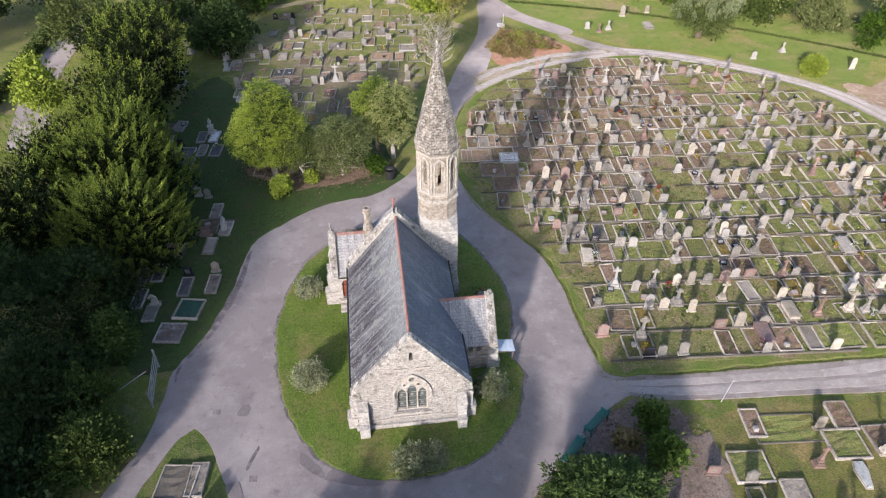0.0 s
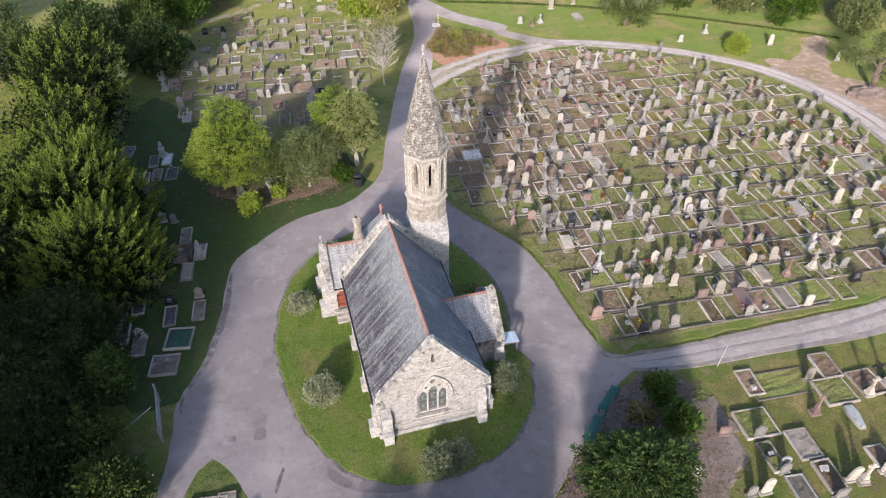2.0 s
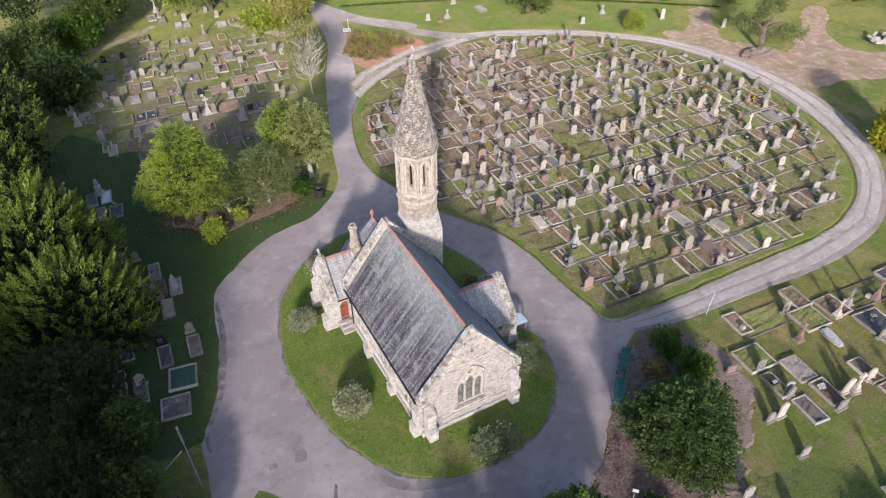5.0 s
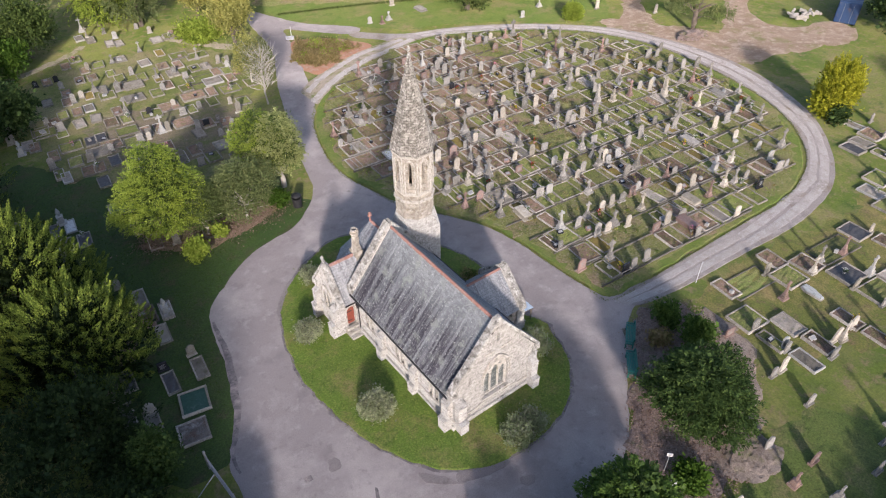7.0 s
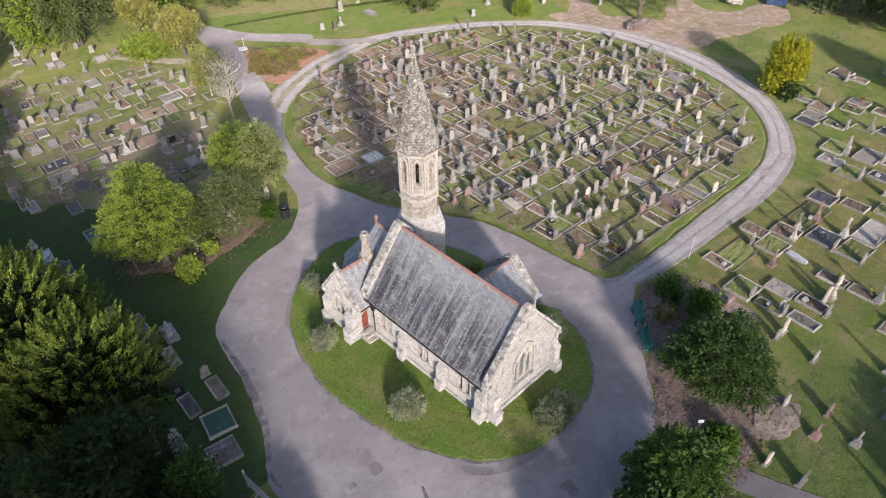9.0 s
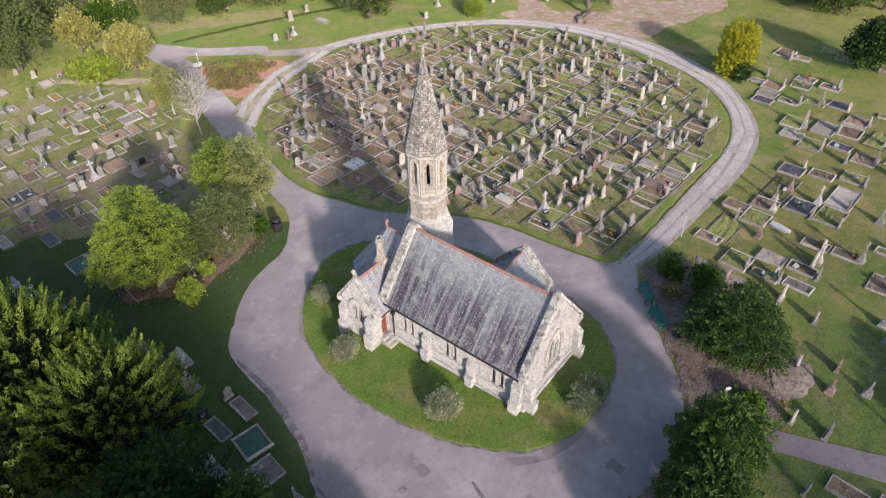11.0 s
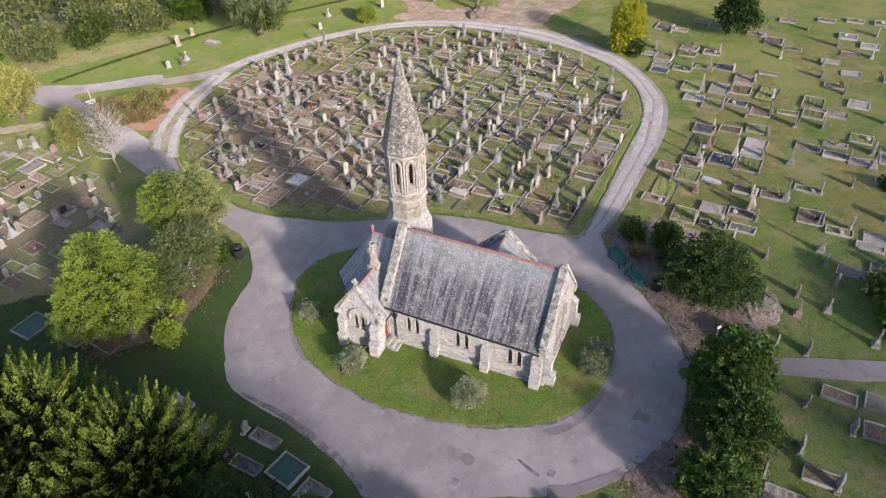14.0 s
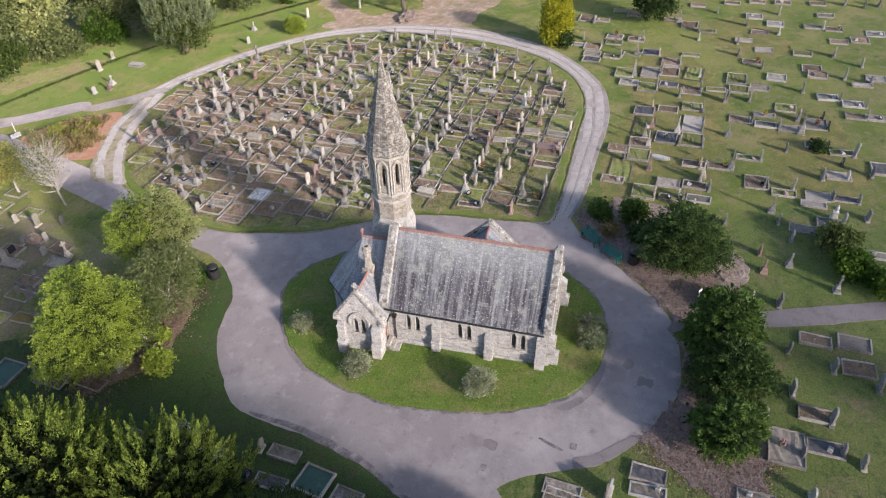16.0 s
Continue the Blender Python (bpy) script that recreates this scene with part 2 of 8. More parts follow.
VERGE = material("verge_grass", [(0.090, 0.142, 0.020), (0.135, 0.175, 0.032), (0.190, 0.182, 0.062)], 0.3, 9, 0.95, 0.7, spots=[((0.225, 0.195, 0.085), 0.22, 0.40), ((0.070, 0.118, 0.016), 1.6, 0.25)], bump_size=0.07, grit=0.45)
ROUGH = material("rough_grass", [(0.175, 0.186, 0.055), (0.228, 0.207, 0.090), (0.143, 0.175, 0.042)], 0.5, 8, 0.95, 0.8, spots=[((0.225, 0.155, 0.105), 0.5, 0.32), ((0.105, 0.135, 0.030), 1.2, 0.26), ((0.27, 0.225, 0.16), 4.0, 0.16)], bump_size=0.10, grit=0.65)
OLD_GRASS = material("patchy_olive_grass", [(0.130, 0.150, 0.036), (0.180, 0.178, 0.060), (0.105, 0.135, 0.028)], 0.4, 8, 0.95, 0.8, spots=[((0.215, 0.165, 0.095), 0.4, 0.36), ((0.095, 0.120, 0.026), 1.2, 0.3), ((0.24, 0.21, 0.11), 0.22, 0.3)], bump_size=0.10, grit=0.6)
SOIL = material("worn_brown_soil", [(0.20, 0.128, 0.092), (0.27, 0.185, 0.14), (0.155, 0.125, 0.06)], 0.8, 12, 0.95, 0.8, spots=[((0.15, 0.150, 0.042), 0.7, 0.36), ((0.31, 0.235, 0.185), 2.5, 0.22), ((0.10, 0.07, 0.045), 4.0, 0.2)], bump_size=0.08, grit=0.7)
OLIVE_SOIL = material("olive_brown_soil", [(0.150, 0.118, 0.078), (0.190, 0.158, 0.105), (0.118, 0.122, 0.042)], 0.8, 12, 0.95, 0.8, spots=[((0.115, 0.135, 0.036), 0.7, 0.38), ((0.22, 0.18, 0.13), 2.5, 0.2)], bump_size=0.08, grit=0.7)
STRAW_GRASS = material("straw_worn_grass", [(0.140, 0.152, 0.030), (0.180, 0.168, 0.050), (0.104, 0.136, 0.020)], 0.4, 8, 0.95, 0.7, spots=[((0.250, 0.195, 0.078), 0.5, 0.38), ((0.080, 0.122, 0.015), 0.8, 0.36), ((0.18, 0.128, 0.068), 1.6, 0.24)], bump_size=0.08, grit=0.5)
ASPHALT = material("asphalt", [(0.240, 0.213, 0.212), (0.272, 0.243, 0.240), (0.330, 0.297, 0.288)], 0.22, 16, 0.85, 0.35, spots=[((0.205, 0.181, 0.184), 0.5, 0.22), ((0.385, 0.348, 0.335), 0.16, 0.34), ((0.19, 0.168, 0.168), 1.6, 0.06), ((0.36, 0.33, 0.32), 1.1, 0.12)], spread=0.32, bump_size=0.012, grit=0.20)
PATH_TAR = material("path_tar", [(0.185, 0.162, 0.162), (0.225, 0.200, 0.198), (0.26, 0.232, 0.226)], 0.6, 24, 0.88, 0.4, spots=((0.14, 0.12, 0.12), 1.5, 0.2), bump_size=0.015, grit=0.4)
OLD_TAR = material("worn_tar_edge", [(0.115, 0.102, 0.108), (0.19, 0.168, 0.172), (0.27, 0.24, 0.235)], 1.8, 40, 0.9, 0.5, spots=[((0.31, 0.27, 0.26), 1.6, 0.4), ((0.08, 0.072, 0.075), 5.0, 0.2)], bump_size=0.03)
GRAVEL = material("gravel_track", [(0.240, 0.212, 0.200), (0.300, 0.270, 0.255), (0.210, 0.178, 0.155)], 0.5, 30, 0.95, 0.6, spots=[((0.38, 0.35, 0.33), 0.9, 0.22), ((0.19, 0.15, 0.105), 0.7, 0.24)], bump_size=0.03, grit=0.5)
PALE_GRAVEL = material("pale_wheel_gravel", [(0.345, 0.315, 0.295), (0.41, 0.38, 0.36), (0.29, 0.26, 0.235)], 0.7, 30, 0.95, 0.6, spots=[((0.27, 0.235, 0.21), 0.9, 0.30), ((0.46, 0.44, 0.42), 3.0, 0.2)], bump_size=0.03, grit=0.5)
SAND = material("sandy_track", [(0.27, 0.225, 0.165), (0.34, 0.29, 0.235), (0.20, 0.19, 0.085)], 0.8, 24, 0.95, 0.6, spots=[((0.14, 0.165, 0.045), 1.1, 0.36)], bump_size=0.05, grit=0.5)
EARTH = material("bare_earth", [(0.26, 0.185, 0.130), (0.325, 0.245, 0.185), (0.20, 0.140, 0.092)], 0.7, 20, 0.95, 0.8, spots=[((0.42, 0.345, 0.28), 1.3, 0.3), ((0.17, 0.17, 0.06), 0.5, 0.2)], bump_size=0.06)
RED_EARTH = material("red_bed_soil", [(0.34, 0.165, 0.10), (0.40, 0.225, 0.15), (0.27, 0.155, 0.10)], 1.0, 20, 0.95, 0.8, spots=((0.36, 0.29, 0.235), 1.3, 0.25), bump_size=0.06)
MULCH = material("bark_mulch", [(0.205, 0.150, 0.130), (0.285, 0.220, 0.192), (0.36, 0.300, 0.272)], 1.4, 22, 0.95, 0.9, spots=[((0.09, 0.06, 0.045), 5.0, 0.3), ((0.10, 0.11, 0.035), 1.2, 0.16)], bump_size=0.06, grit=0.6)
FAR_LAWN = material("sunny_far_lawn", [(0.098, 0.148, 0.026), (0.132, 0.170, 0.036), (0.178, 0.170, 0.058)], 0.5, 9, 0.95, 0.6, spots=[((0.20, 0.165, 0.08), 0.30, 0.28), ((0.080, 0.128, 0.020), 0.9, 0.28)], bump_size=0.06, grit=0.35)
DUST = material("grey_stony_soil", [(0.255, 0.205, 0.168), (0.335, 0.275, 0.232), (0.18, 0.135, 0.105)], 0.9, 20, 0.95, 0.8, spots=[((0.12, 0.09, 0.07), 4.0, 0.25), ((0.15, 0.14, 0.06), 1.1, 0.2)], bump_size=0.06, grit=0.6)
STONE = material("rubble_limestone", [(0.405, 0.391, 0.366), (0.490, 0.475, 0.447), (0.330, 0.316, 0.292)], 2.2, 24, 0.92, 0.8, uv=True, brick=(0.40, 0.16, (0.40, 0.383, 0.352), 0.014), spots=[((0.16, 0.145, 0.122), 2.6, 0.15), ((0.58, 0.565, 0.535), 4.0, 0.28), ((0.125, 0.116, 0.10), 7.0, 0.18)], bump_size=0.05, grit=0.6)
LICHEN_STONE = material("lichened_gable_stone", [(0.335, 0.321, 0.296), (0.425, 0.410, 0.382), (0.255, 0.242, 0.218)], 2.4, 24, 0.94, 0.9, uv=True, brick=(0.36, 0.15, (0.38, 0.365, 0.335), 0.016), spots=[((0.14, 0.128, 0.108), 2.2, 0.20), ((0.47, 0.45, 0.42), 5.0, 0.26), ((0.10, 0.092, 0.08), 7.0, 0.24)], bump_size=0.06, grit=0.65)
DRESSED = material("dressed_limestone", [(0.365, 0.344, 0.308), (0.450, 0.428, 0.392), (0.285, 0.263, 0.225)], 1.6, 26, 0.9, 0.5, uv=True, spots=[((0.17, 0.15, 0.115), 2.0, 0.24), ((0.56, 0.535, 0.495), 3.5, 0.22), ((0.13, 0.115, 0.085), 4.5, 0.18)], bump_size=0.03, grit=0.5)
TOWER_STONE = material("tower_ashlar", [(0.300, 0.270, 0.230), (0.368, 0.336, 0.292), (0.240, 0.211, 0.170)], 1.3, 24, 0.92, 0.6, uv=True, brick=(0.5, 0.24, (0.30, 0.275, 0.24), 0.010), spots=[((0.165, 0.140, 0.106), 1.4, 0.26), ((0.44, 0.415, 0.38), 3.0, 0.26), ((0.125, 0.105, 0.070), 2.6, 0.26), ((0.20, 0.165, 0.095), 5.0, 0.18)], bump_size=0.04, grit=0.6)
SPIRE_STONE = material("spire_stone", [(0.205, 0.190, 0.166), (0.275, 0.256, 0.226), (0.150, 0.138, 0.116)], 2.4, 24, 0.95, 0.9, uv=True, brick=(0.26, 0.165, (0.105, 0.096, 0.082), 0.022), spots=[((0.52, 0.50, 0.46), 4.5, 0.32), ((0.095, 0.085, 0.07), 2.2, 0.30), ((0.40, 0.375, 0.33), 1.5, 0.2)], bump_size=0.07, grit=0.6)
LICHEN = material("lichened_coping", [(0.315, 0.302, 0.276), (0.410, 0.397, 0.368), (0.205, 0.190, 0.160)], 3.0, 26, 0.95, 0.7, spots=[((0.075, 0.068, 0.056), 2.6, 0.36), ((0.60, 0.59, 0.56), 3.6, 0.32), ((0.10, 0.09, 0.075), 8.0, 0.2)], bump_size=0.04, grit=0.55)
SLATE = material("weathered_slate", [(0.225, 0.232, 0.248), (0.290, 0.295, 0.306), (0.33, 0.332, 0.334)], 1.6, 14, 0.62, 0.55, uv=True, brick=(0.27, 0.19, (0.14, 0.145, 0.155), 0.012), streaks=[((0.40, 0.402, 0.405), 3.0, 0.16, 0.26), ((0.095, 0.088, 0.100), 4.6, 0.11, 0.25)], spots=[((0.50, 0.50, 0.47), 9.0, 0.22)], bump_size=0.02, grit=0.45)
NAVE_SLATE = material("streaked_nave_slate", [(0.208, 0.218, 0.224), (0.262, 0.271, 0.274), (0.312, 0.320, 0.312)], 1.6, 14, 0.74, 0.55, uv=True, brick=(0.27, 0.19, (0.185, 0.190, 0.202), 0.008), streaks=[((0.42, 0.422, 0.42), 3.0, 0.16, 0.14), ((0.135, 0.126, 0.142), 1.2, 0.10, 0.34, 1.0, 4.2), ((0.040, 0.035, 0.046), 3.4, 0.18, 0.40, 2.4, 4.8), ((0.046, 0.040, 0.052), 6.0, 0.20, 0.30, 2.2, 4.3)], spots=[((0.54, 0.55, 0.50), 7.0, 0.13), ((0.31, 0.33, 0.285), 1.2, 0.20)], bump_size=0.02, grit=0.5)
# slate for slopes turned from the sun, their shade painted in as darker blue
SHADE_SLATE = material("shade_side_blue_slate", [(0.098, 0.121, 0.161), (0.144, 0.167, 0.207), (0.196, 0.213, 0.236)], 1.4, 30, 0.55, 0.55, uv=True, brick=(0.27, 0.19, (0.05, 0.06, 0.075), 0.012), streaks=((0.23, 0.25, 0.27), 2.0, 0.4, 0.2), spots=((0.33, 0.34, 0.33), 8.0, 0.08), bump_size=0.02)
TERRACOTTA = material("terracotta", [(0.260, 0.115, 0.090), (0.320, 0.165, 0.135), (0.270, 0.225, 0.200)], 5.0, 40, 0.85, 0.4, spots=((0.36, 0.29, 0.26), 7.0, 0.26))
RED_PAINT = material("red_brown_paint", [(0.20, 0.050, 0.032), (0.26, 0.072, 0.046)], 5.0, 40, 0.6, 0.2)
BLACK_IRON = material("black_iron", [(0.018, 0.018, 0.020), (0.035, 0.034, 0.035)], 8.0, 50, 0.5, 0.15)
LEAD = material("lead_flashing", [(0.40, 0.41, 0.43), (0.55, 0.56, 0.58)], 4.0, 30, 0.6, 0.2)
BLUE_SHEET = material("pale_blue_sheet", [(0.40, 0.50, 0.60), (0.48, 0.57, 0.66)], 3.0, 30, 0.5, 0.15, streaks=((0.55, 0.62, 0.68), 6, 0.6, 0.3))
GREEN_PAINT = material("green_bench_paint", [(0.012, 0.13, 0.105), (0.02, 0.17, 0.135)], 5.0, 40, 0.5, 0.2)
WOOD = material("bark", [(0.11, 0.085, 0.065), (0.18, 0.15, 0.12)], 3.0, 30, 0.95, 0.8)
TWIG = material("brown_twigs", [(0.16, 0.115, 0.08), (0.26, 0.20, 0.155)], 4.0, 30, 0.95, 0.4)
PALE_WOOD = material("pale_branches", [(0.33, 0.30, 0.26), (0.45, 0.42, 0.38)], 4.0, 30, 0.9, 0.4)
GALV = material("galvanised_metal", [(0.20, 0.21, 0.22), (0.30, 0.31, 0.32)], 6.0, 40, 0.5, 0.2)
WHITE_PAINT = material("white_paint", [(0.70, 0.70, 0.68), (0.80, 0.80, 0.78)], 6.0, 40, 0.6, 0.15)
GREY_PAINT = material("faint_grey_paint", [(0.25, 0.25, 0.25), (0.30, 0.30, 0.30)], 6.0, 40, 0.7, 0.1)
CONTAINER_BLUE = material("container_paint", [(0.022, 0.055, 0.14), (0.035, 0.075, 0.17)], 2.0, 30, 0.55, 0.2, spots=((0.12, 0.07, 0.04), 2.0, 0.08))

glass = bpy.data.materials.new("leaded_glass")
glass.use_nodes = True
gb = glass.node_tree.nodes["Principled BSDF"]
gb.inputs["Base Color"].default_value = (0.09, 0.105, 0.10, 1)
gb.inputs["Roughness"].default_value = 0.3
gn = glass.node_tree.nodes.new("ShaderNodeTexNoise")
gn.inputs["Scale"].default_value = 9.0
gbp = glass.node_tree.nodes.new("ShaderNodeBump")
gbp.inputs["Strength"].default_value, gbp.inputs["Distance"].default_value = 0.3, 0.01
glass.node_tree.links.new(gn.outputs["Fac"], gbp.inputs["Height"])
glass.node_tree.links.new(gbp.outputs["Normal"], gb.inputs["Normal"])
GLASS = glass

# ---- ground, drives and tracks ----
bm = bmesh.new()
edge = [-1500, -600, -250, -120, -60, -30, -10, 10, 30, 50, 70, 90, 120, 180, 300, 600, 1500]
grid = [[bm.verts.new((x, y + 45, ground_z(x, y + 45))) for x in edge] for y in edge]
for a, b in zip(grid, grid[1:]):
    for i in range(len(edge) - 1):
        bm.faces.new((a[i], a[i + 1], b[i + 1], b[i]))
tagged(part("ground", bm, GRASS), "gently sloping cemetery grass, patchy green and straw", "ground", kind="structure")

DRIVE = [(7.6, 92), (6.8, 81.6), (3.6, 71.0), (1.4, 62.0), (-0.1, 55.4), (-0.9, 51.4), (-2.6, 48.7), (-4.6, 47.0), (-7.2, 46.2), (-9.4, 45.1),
         (-11.2, 43.4), (-13.2, 41.1), (-13.7, 37.5), (-13.9, 33.4), (-14.9, 30.3), (-16.0, 28.3), (-16.0, 26.2), (-16.3, 23.0), (-17.6, 19.5), (-20.5, 11), (-24, 2), (-31, -17), (-47, -60),
         (-44, -61), (-28.5, -18), (-21.5, 1), (-18.5, 11), (-15.7, 19.7), (-14.3, 23.4), (-13.6, 24.0), (-12.5, 22.9), (-11.2, 20.5), (-9.9, 18.9), (-8.4, 17.4), (-6.8, 16.5), (-4.2, 15.4), (-1.4, 15.5), (1.5, 16.2),
         (3.9, 17.7), (6.3, 20.4), (8.4, 22.5), (9.9, 24.2), (11.4, 25.2), (12.6, 25.6), (12.4, 26.6), (10.7, 27.0), (10.1, 28.9), (9.7, 31.3), (9.2, 35.0), (8.2, 38.6), (6.4, 41.5), (4.3, 44.8),
         (3.0, 48.4), (2.2, 51.9), (2.3, 56.0), (3.6, 61.6), (5.6, 65.9), (7.9, 74.6), (8.3, 77.0), (9.8, 83.4), (10.6, 86.9), (13.6, 83.6), (17.0, 80.4), (18.4, 82.0), (13.5, 87.2), (11, 92), (9, 96)]
sheet("drive", smooth_loop(DRIVE, 0.5, 0.10), 0.030, ASPHALT, "worn pale grey asphalt drive ringing the chapel", "road", lip=0.05)
sheet("far_lawn", smooth_loop([(12.2, 87.8), (17.8, 83.2), (23.0, 78.2), (28.0, 76.0), (34.4, 72.6), (40.2, 68.0), (45.4, 65.4), (52, 72), (60, 66), (64, 69), (54, 77), (48, 82), (42, 86), (34, 92), (24, 97.5), (14, 101), (9, 101), (11.4, 93)], 0.8, 0.8), 0.024, FAR_LAWN, "sunlit mown lawn below the wood", "lawn", skirt=0.04, lip=0.2)
sheet("leaf_strewn_strip", smooth_loop([(10.6, 97.3), (13.6, 95.7), (17.2, 93.6), (21.3, 90.9), (26.3, 86.7), (28.2, 88.9), (23.6, 93.8), (19.6, 97.0), (16.0, 99.4), (12.5, 100.4)], 0.6, 1.0), 0.034, ROUGH, "brown leaf-strewn strip between hedge line and wood", "ground", skirt=0.02, lip=0.3)
sheet("lane", smooth_loop([(-44.6, 92), (-44.4, 84.4), (-44.0, 74.0), (-41.8, 66.0), (-38.5, 56.0), (-35.5, 57.0), (-38.6, 67), (-40.6, 75.8), (-41.0, 85), (-41, 92)], 0.7, 0.1), 0.035, ASPHALT, "narrow grey lane beyond the conifers", "road", lip=0.05)
FIELD = [(10.6, 26.6), (10.2, 28.5), (9.7, 31.3), (9.3, 35.0), (8.3, 38.6), (6.4, 41.5), (4.1, 44.8), (3.0, 48.4), (2.1, 51.9), (2.3, 56.0), (3.6, 61.6), (5.4, 65.4), (7.4, 67.9), (11.9, 71.3),
         (17.6, 73.5), (24.2, 73.8), (29.8, 72.0), (35.7, 68.2), (40.8, 63.4), (43.9, 57.0), (44.6, 50.7), (44.2, 44.2), (43.1, 39.2), (41.0, 34.8), (37.8, 31.1), (34.4, 29.0), (30.3, 27.7), (25.5, 27.4), (19.5, 27.0), (14.6, 26.7)]
TRACK = [(12.0, 26.7), (11.6, 25.3), (15.5, 24.8), (21.5, 24.9), (27.9, 25.0), (33.6, 26.1), (37.1, 27.8), (40.7, 30.8), (44.2, 35.1), (46.8, 41.2), (47.9, 47.9), (46.9, 55.2), (44.3, 62.0), (39.6, 67.3),
         (34.0, 71.6), (27.5, 74.8), (22.4, 76.4), (18.6, 79.6), (17.2, 81.2), (16.6, 79.4), (19.5, 75.8)] + [(17.6, 73.7)] + FIELD[15:]
sheet("gravel_track", smooth_loop(TRACK, 0.6, 0.05), 0.038, GRAVEL, "pale gravel track round the burial ground", "road", lip=0.08)
near = smooth_loop([(5.6, 68.9), (7.6, 70.9), (11.2, 73.0), (15.0, 74.6), (18.2, 75.2), (21.4, 75.6)], 0.4, 0.2, closed=False)
far = smooth_loop([(5.9, 65.7), (7.9, 67.4), (11.0, 69.7), (15.2, 71.7), (18.8, 72.6), (22.4, 73.8)], 0.4, 0.2, closed=False)
for off, line in ((0, [(5.9, 68.8), (7.8, 70.7), (11.3, 72.8), (15.0, 74.4), (18.2, 74.9), (21.2, 75.3)]), (1, [(5.6, 66.4), (7.6, 68.3), (10.8, 70.7), (15.0, 72.6), (18.6, 73.5), (22.0, 74.6)])):
    a = smooth_loop(line, 0.3, 0.28, closed=False)
    sheet("wheel_rut", a + [(x + 0.22, y - 0.62) for x, y in a[::-1]], 0.0925 + 0.003 * off, PALE_GRAVEL, "pale sandy wheel rut beside the flower bed", "track", skirt=0.02, lip=0.25)
outer = TRACK[1:17]
for share, half, lift in ((0.30, 0.075, 0.046), (0.68, 0.085, 0.049)):
    lines = []
    for f in (share - half * 1.4, share + half * 1.4):
        line = []
        for x, y in outer:
            u, v = min(FIELD, key=lambda p: math.hypot(p[0] - x, p[1] - y))
            line.append((x + (u - x) * (1 - f), y + (v - y) * (1 - f)))
        lines.append(smooth_loop(line, 0.5, 0.10, closed=False))
    sheet("wheel_rut", lines[0] + lines[1][::-1], lift, PALE_GRAVEL, "pale worn wheel rut along the gravel track", "track", skirt=0.02, lip=0.15)
sheet("verge", smooth_loop([(10.9, 26.9), (10.4, 29), (10, 31.6), (9.5, 35.2), (8.5, 38.9), (6.6, 41.9), (4.4, 45), (3.3, 48.5), (2.4, 52), (2.6, 56), (3.9, 61.4), (5.7, 65.1), (7.7, 67.5), (12.1, 70.9), (17.7, 73.2), (24.1, 73.4), (29.6, 71.6),
      (35.4, 67.9), (40.5, 63.2), (43.5, 56.9), (44.2, 50.6), (43.9, 44.3), (42.7, 39.4), (40.7, 35.1), (37.6, 31.5), (34.3, 29.3), (30.2, 28.0), (25.5, 27.7), (19.5, 27.3), (14.6, 27.0)], 0.5, 0.25), 0.085, VERGE, "mown green and straw grass verge of the oval burial ground", "grass", skirt=0.05, lip=0.10)
sheet("sandy_strip", near + far[::-1], 0.0885, SAND, "trodden sandy grass between the wheel ruts", "ground", skirt=0.07, lip=0.3)
YARD = [(x + (24 - x) * 0.045, y + (50 - y) * 0.04) for x, y in FIELD]
sheet("burial_ground", smooth_loop(YARD, 0.5, 1.1), 0.100, ROUGH, "rough grass and brown soil between the graves", "ground", skirt=0.05, lip=0.1)
sheet("worn_soil", smooth_loop([(5.4, 51), (5.2, 56), (7.4, 63), (11, 67.2), (16, 69.4), (22, 69.6), (27, 66), (26, 60), (22.5, 54), (19.0, 50), (14, 46.5), (9.5, 45.5)], 0.5, 2.4), 0.106, SOIL, "worn brown soil between the older graves", "ground", skirt=0.05, lip=0.1)
sheet("north_west_ground", smooth_loop([(-19.4, 66), (-15.4, 62.2), (-12.6, 59.4), (-9, 57), (-4, 57), (-1.5, 63), (1.0, 71), (2.4, 79), (1.2, 86), (-6, 90.5), (-14, 91.5), (-20, 88), (-22, 76)], 0.6, 2.2), 0.020, OLD_GRASS, "patchy straw and green ground between the graves", "ground", skirt=0.05, lip=0.2)
for line in ([(-4.6, 93.6), (-2.7, 92.2), (-0.4, 89.4), (1.8, 86.2), (4.8, 83.1)], [(-21.0, 91.1), (-17.7, 92.6), (-14.3, 94.8), (-12.4, 96.4)]):
    a = smooth_loop(line, 0.4, 0.5, closed=False)
    sheet("sandy_path", a + [(x + 0.5, y + 0.9) for x, y in a[::-1]], 0.028, SAND, "worn sandy path behind the north-west graves", "path", skirt=0.02, lip=0.3)
sheet("worn_soil", smooth_loop([(-16, 66), (-10, 62), (-4, 63), (-1.4, 67), (-2.6, 72), (-8, 73), (-12, 76), (-16, 73)], 0.6, 2.0), 0.026, OLIVE_SOIL, "worn brown soil between the north-west graves", "ground", skirt=0.03, lip=0.2)
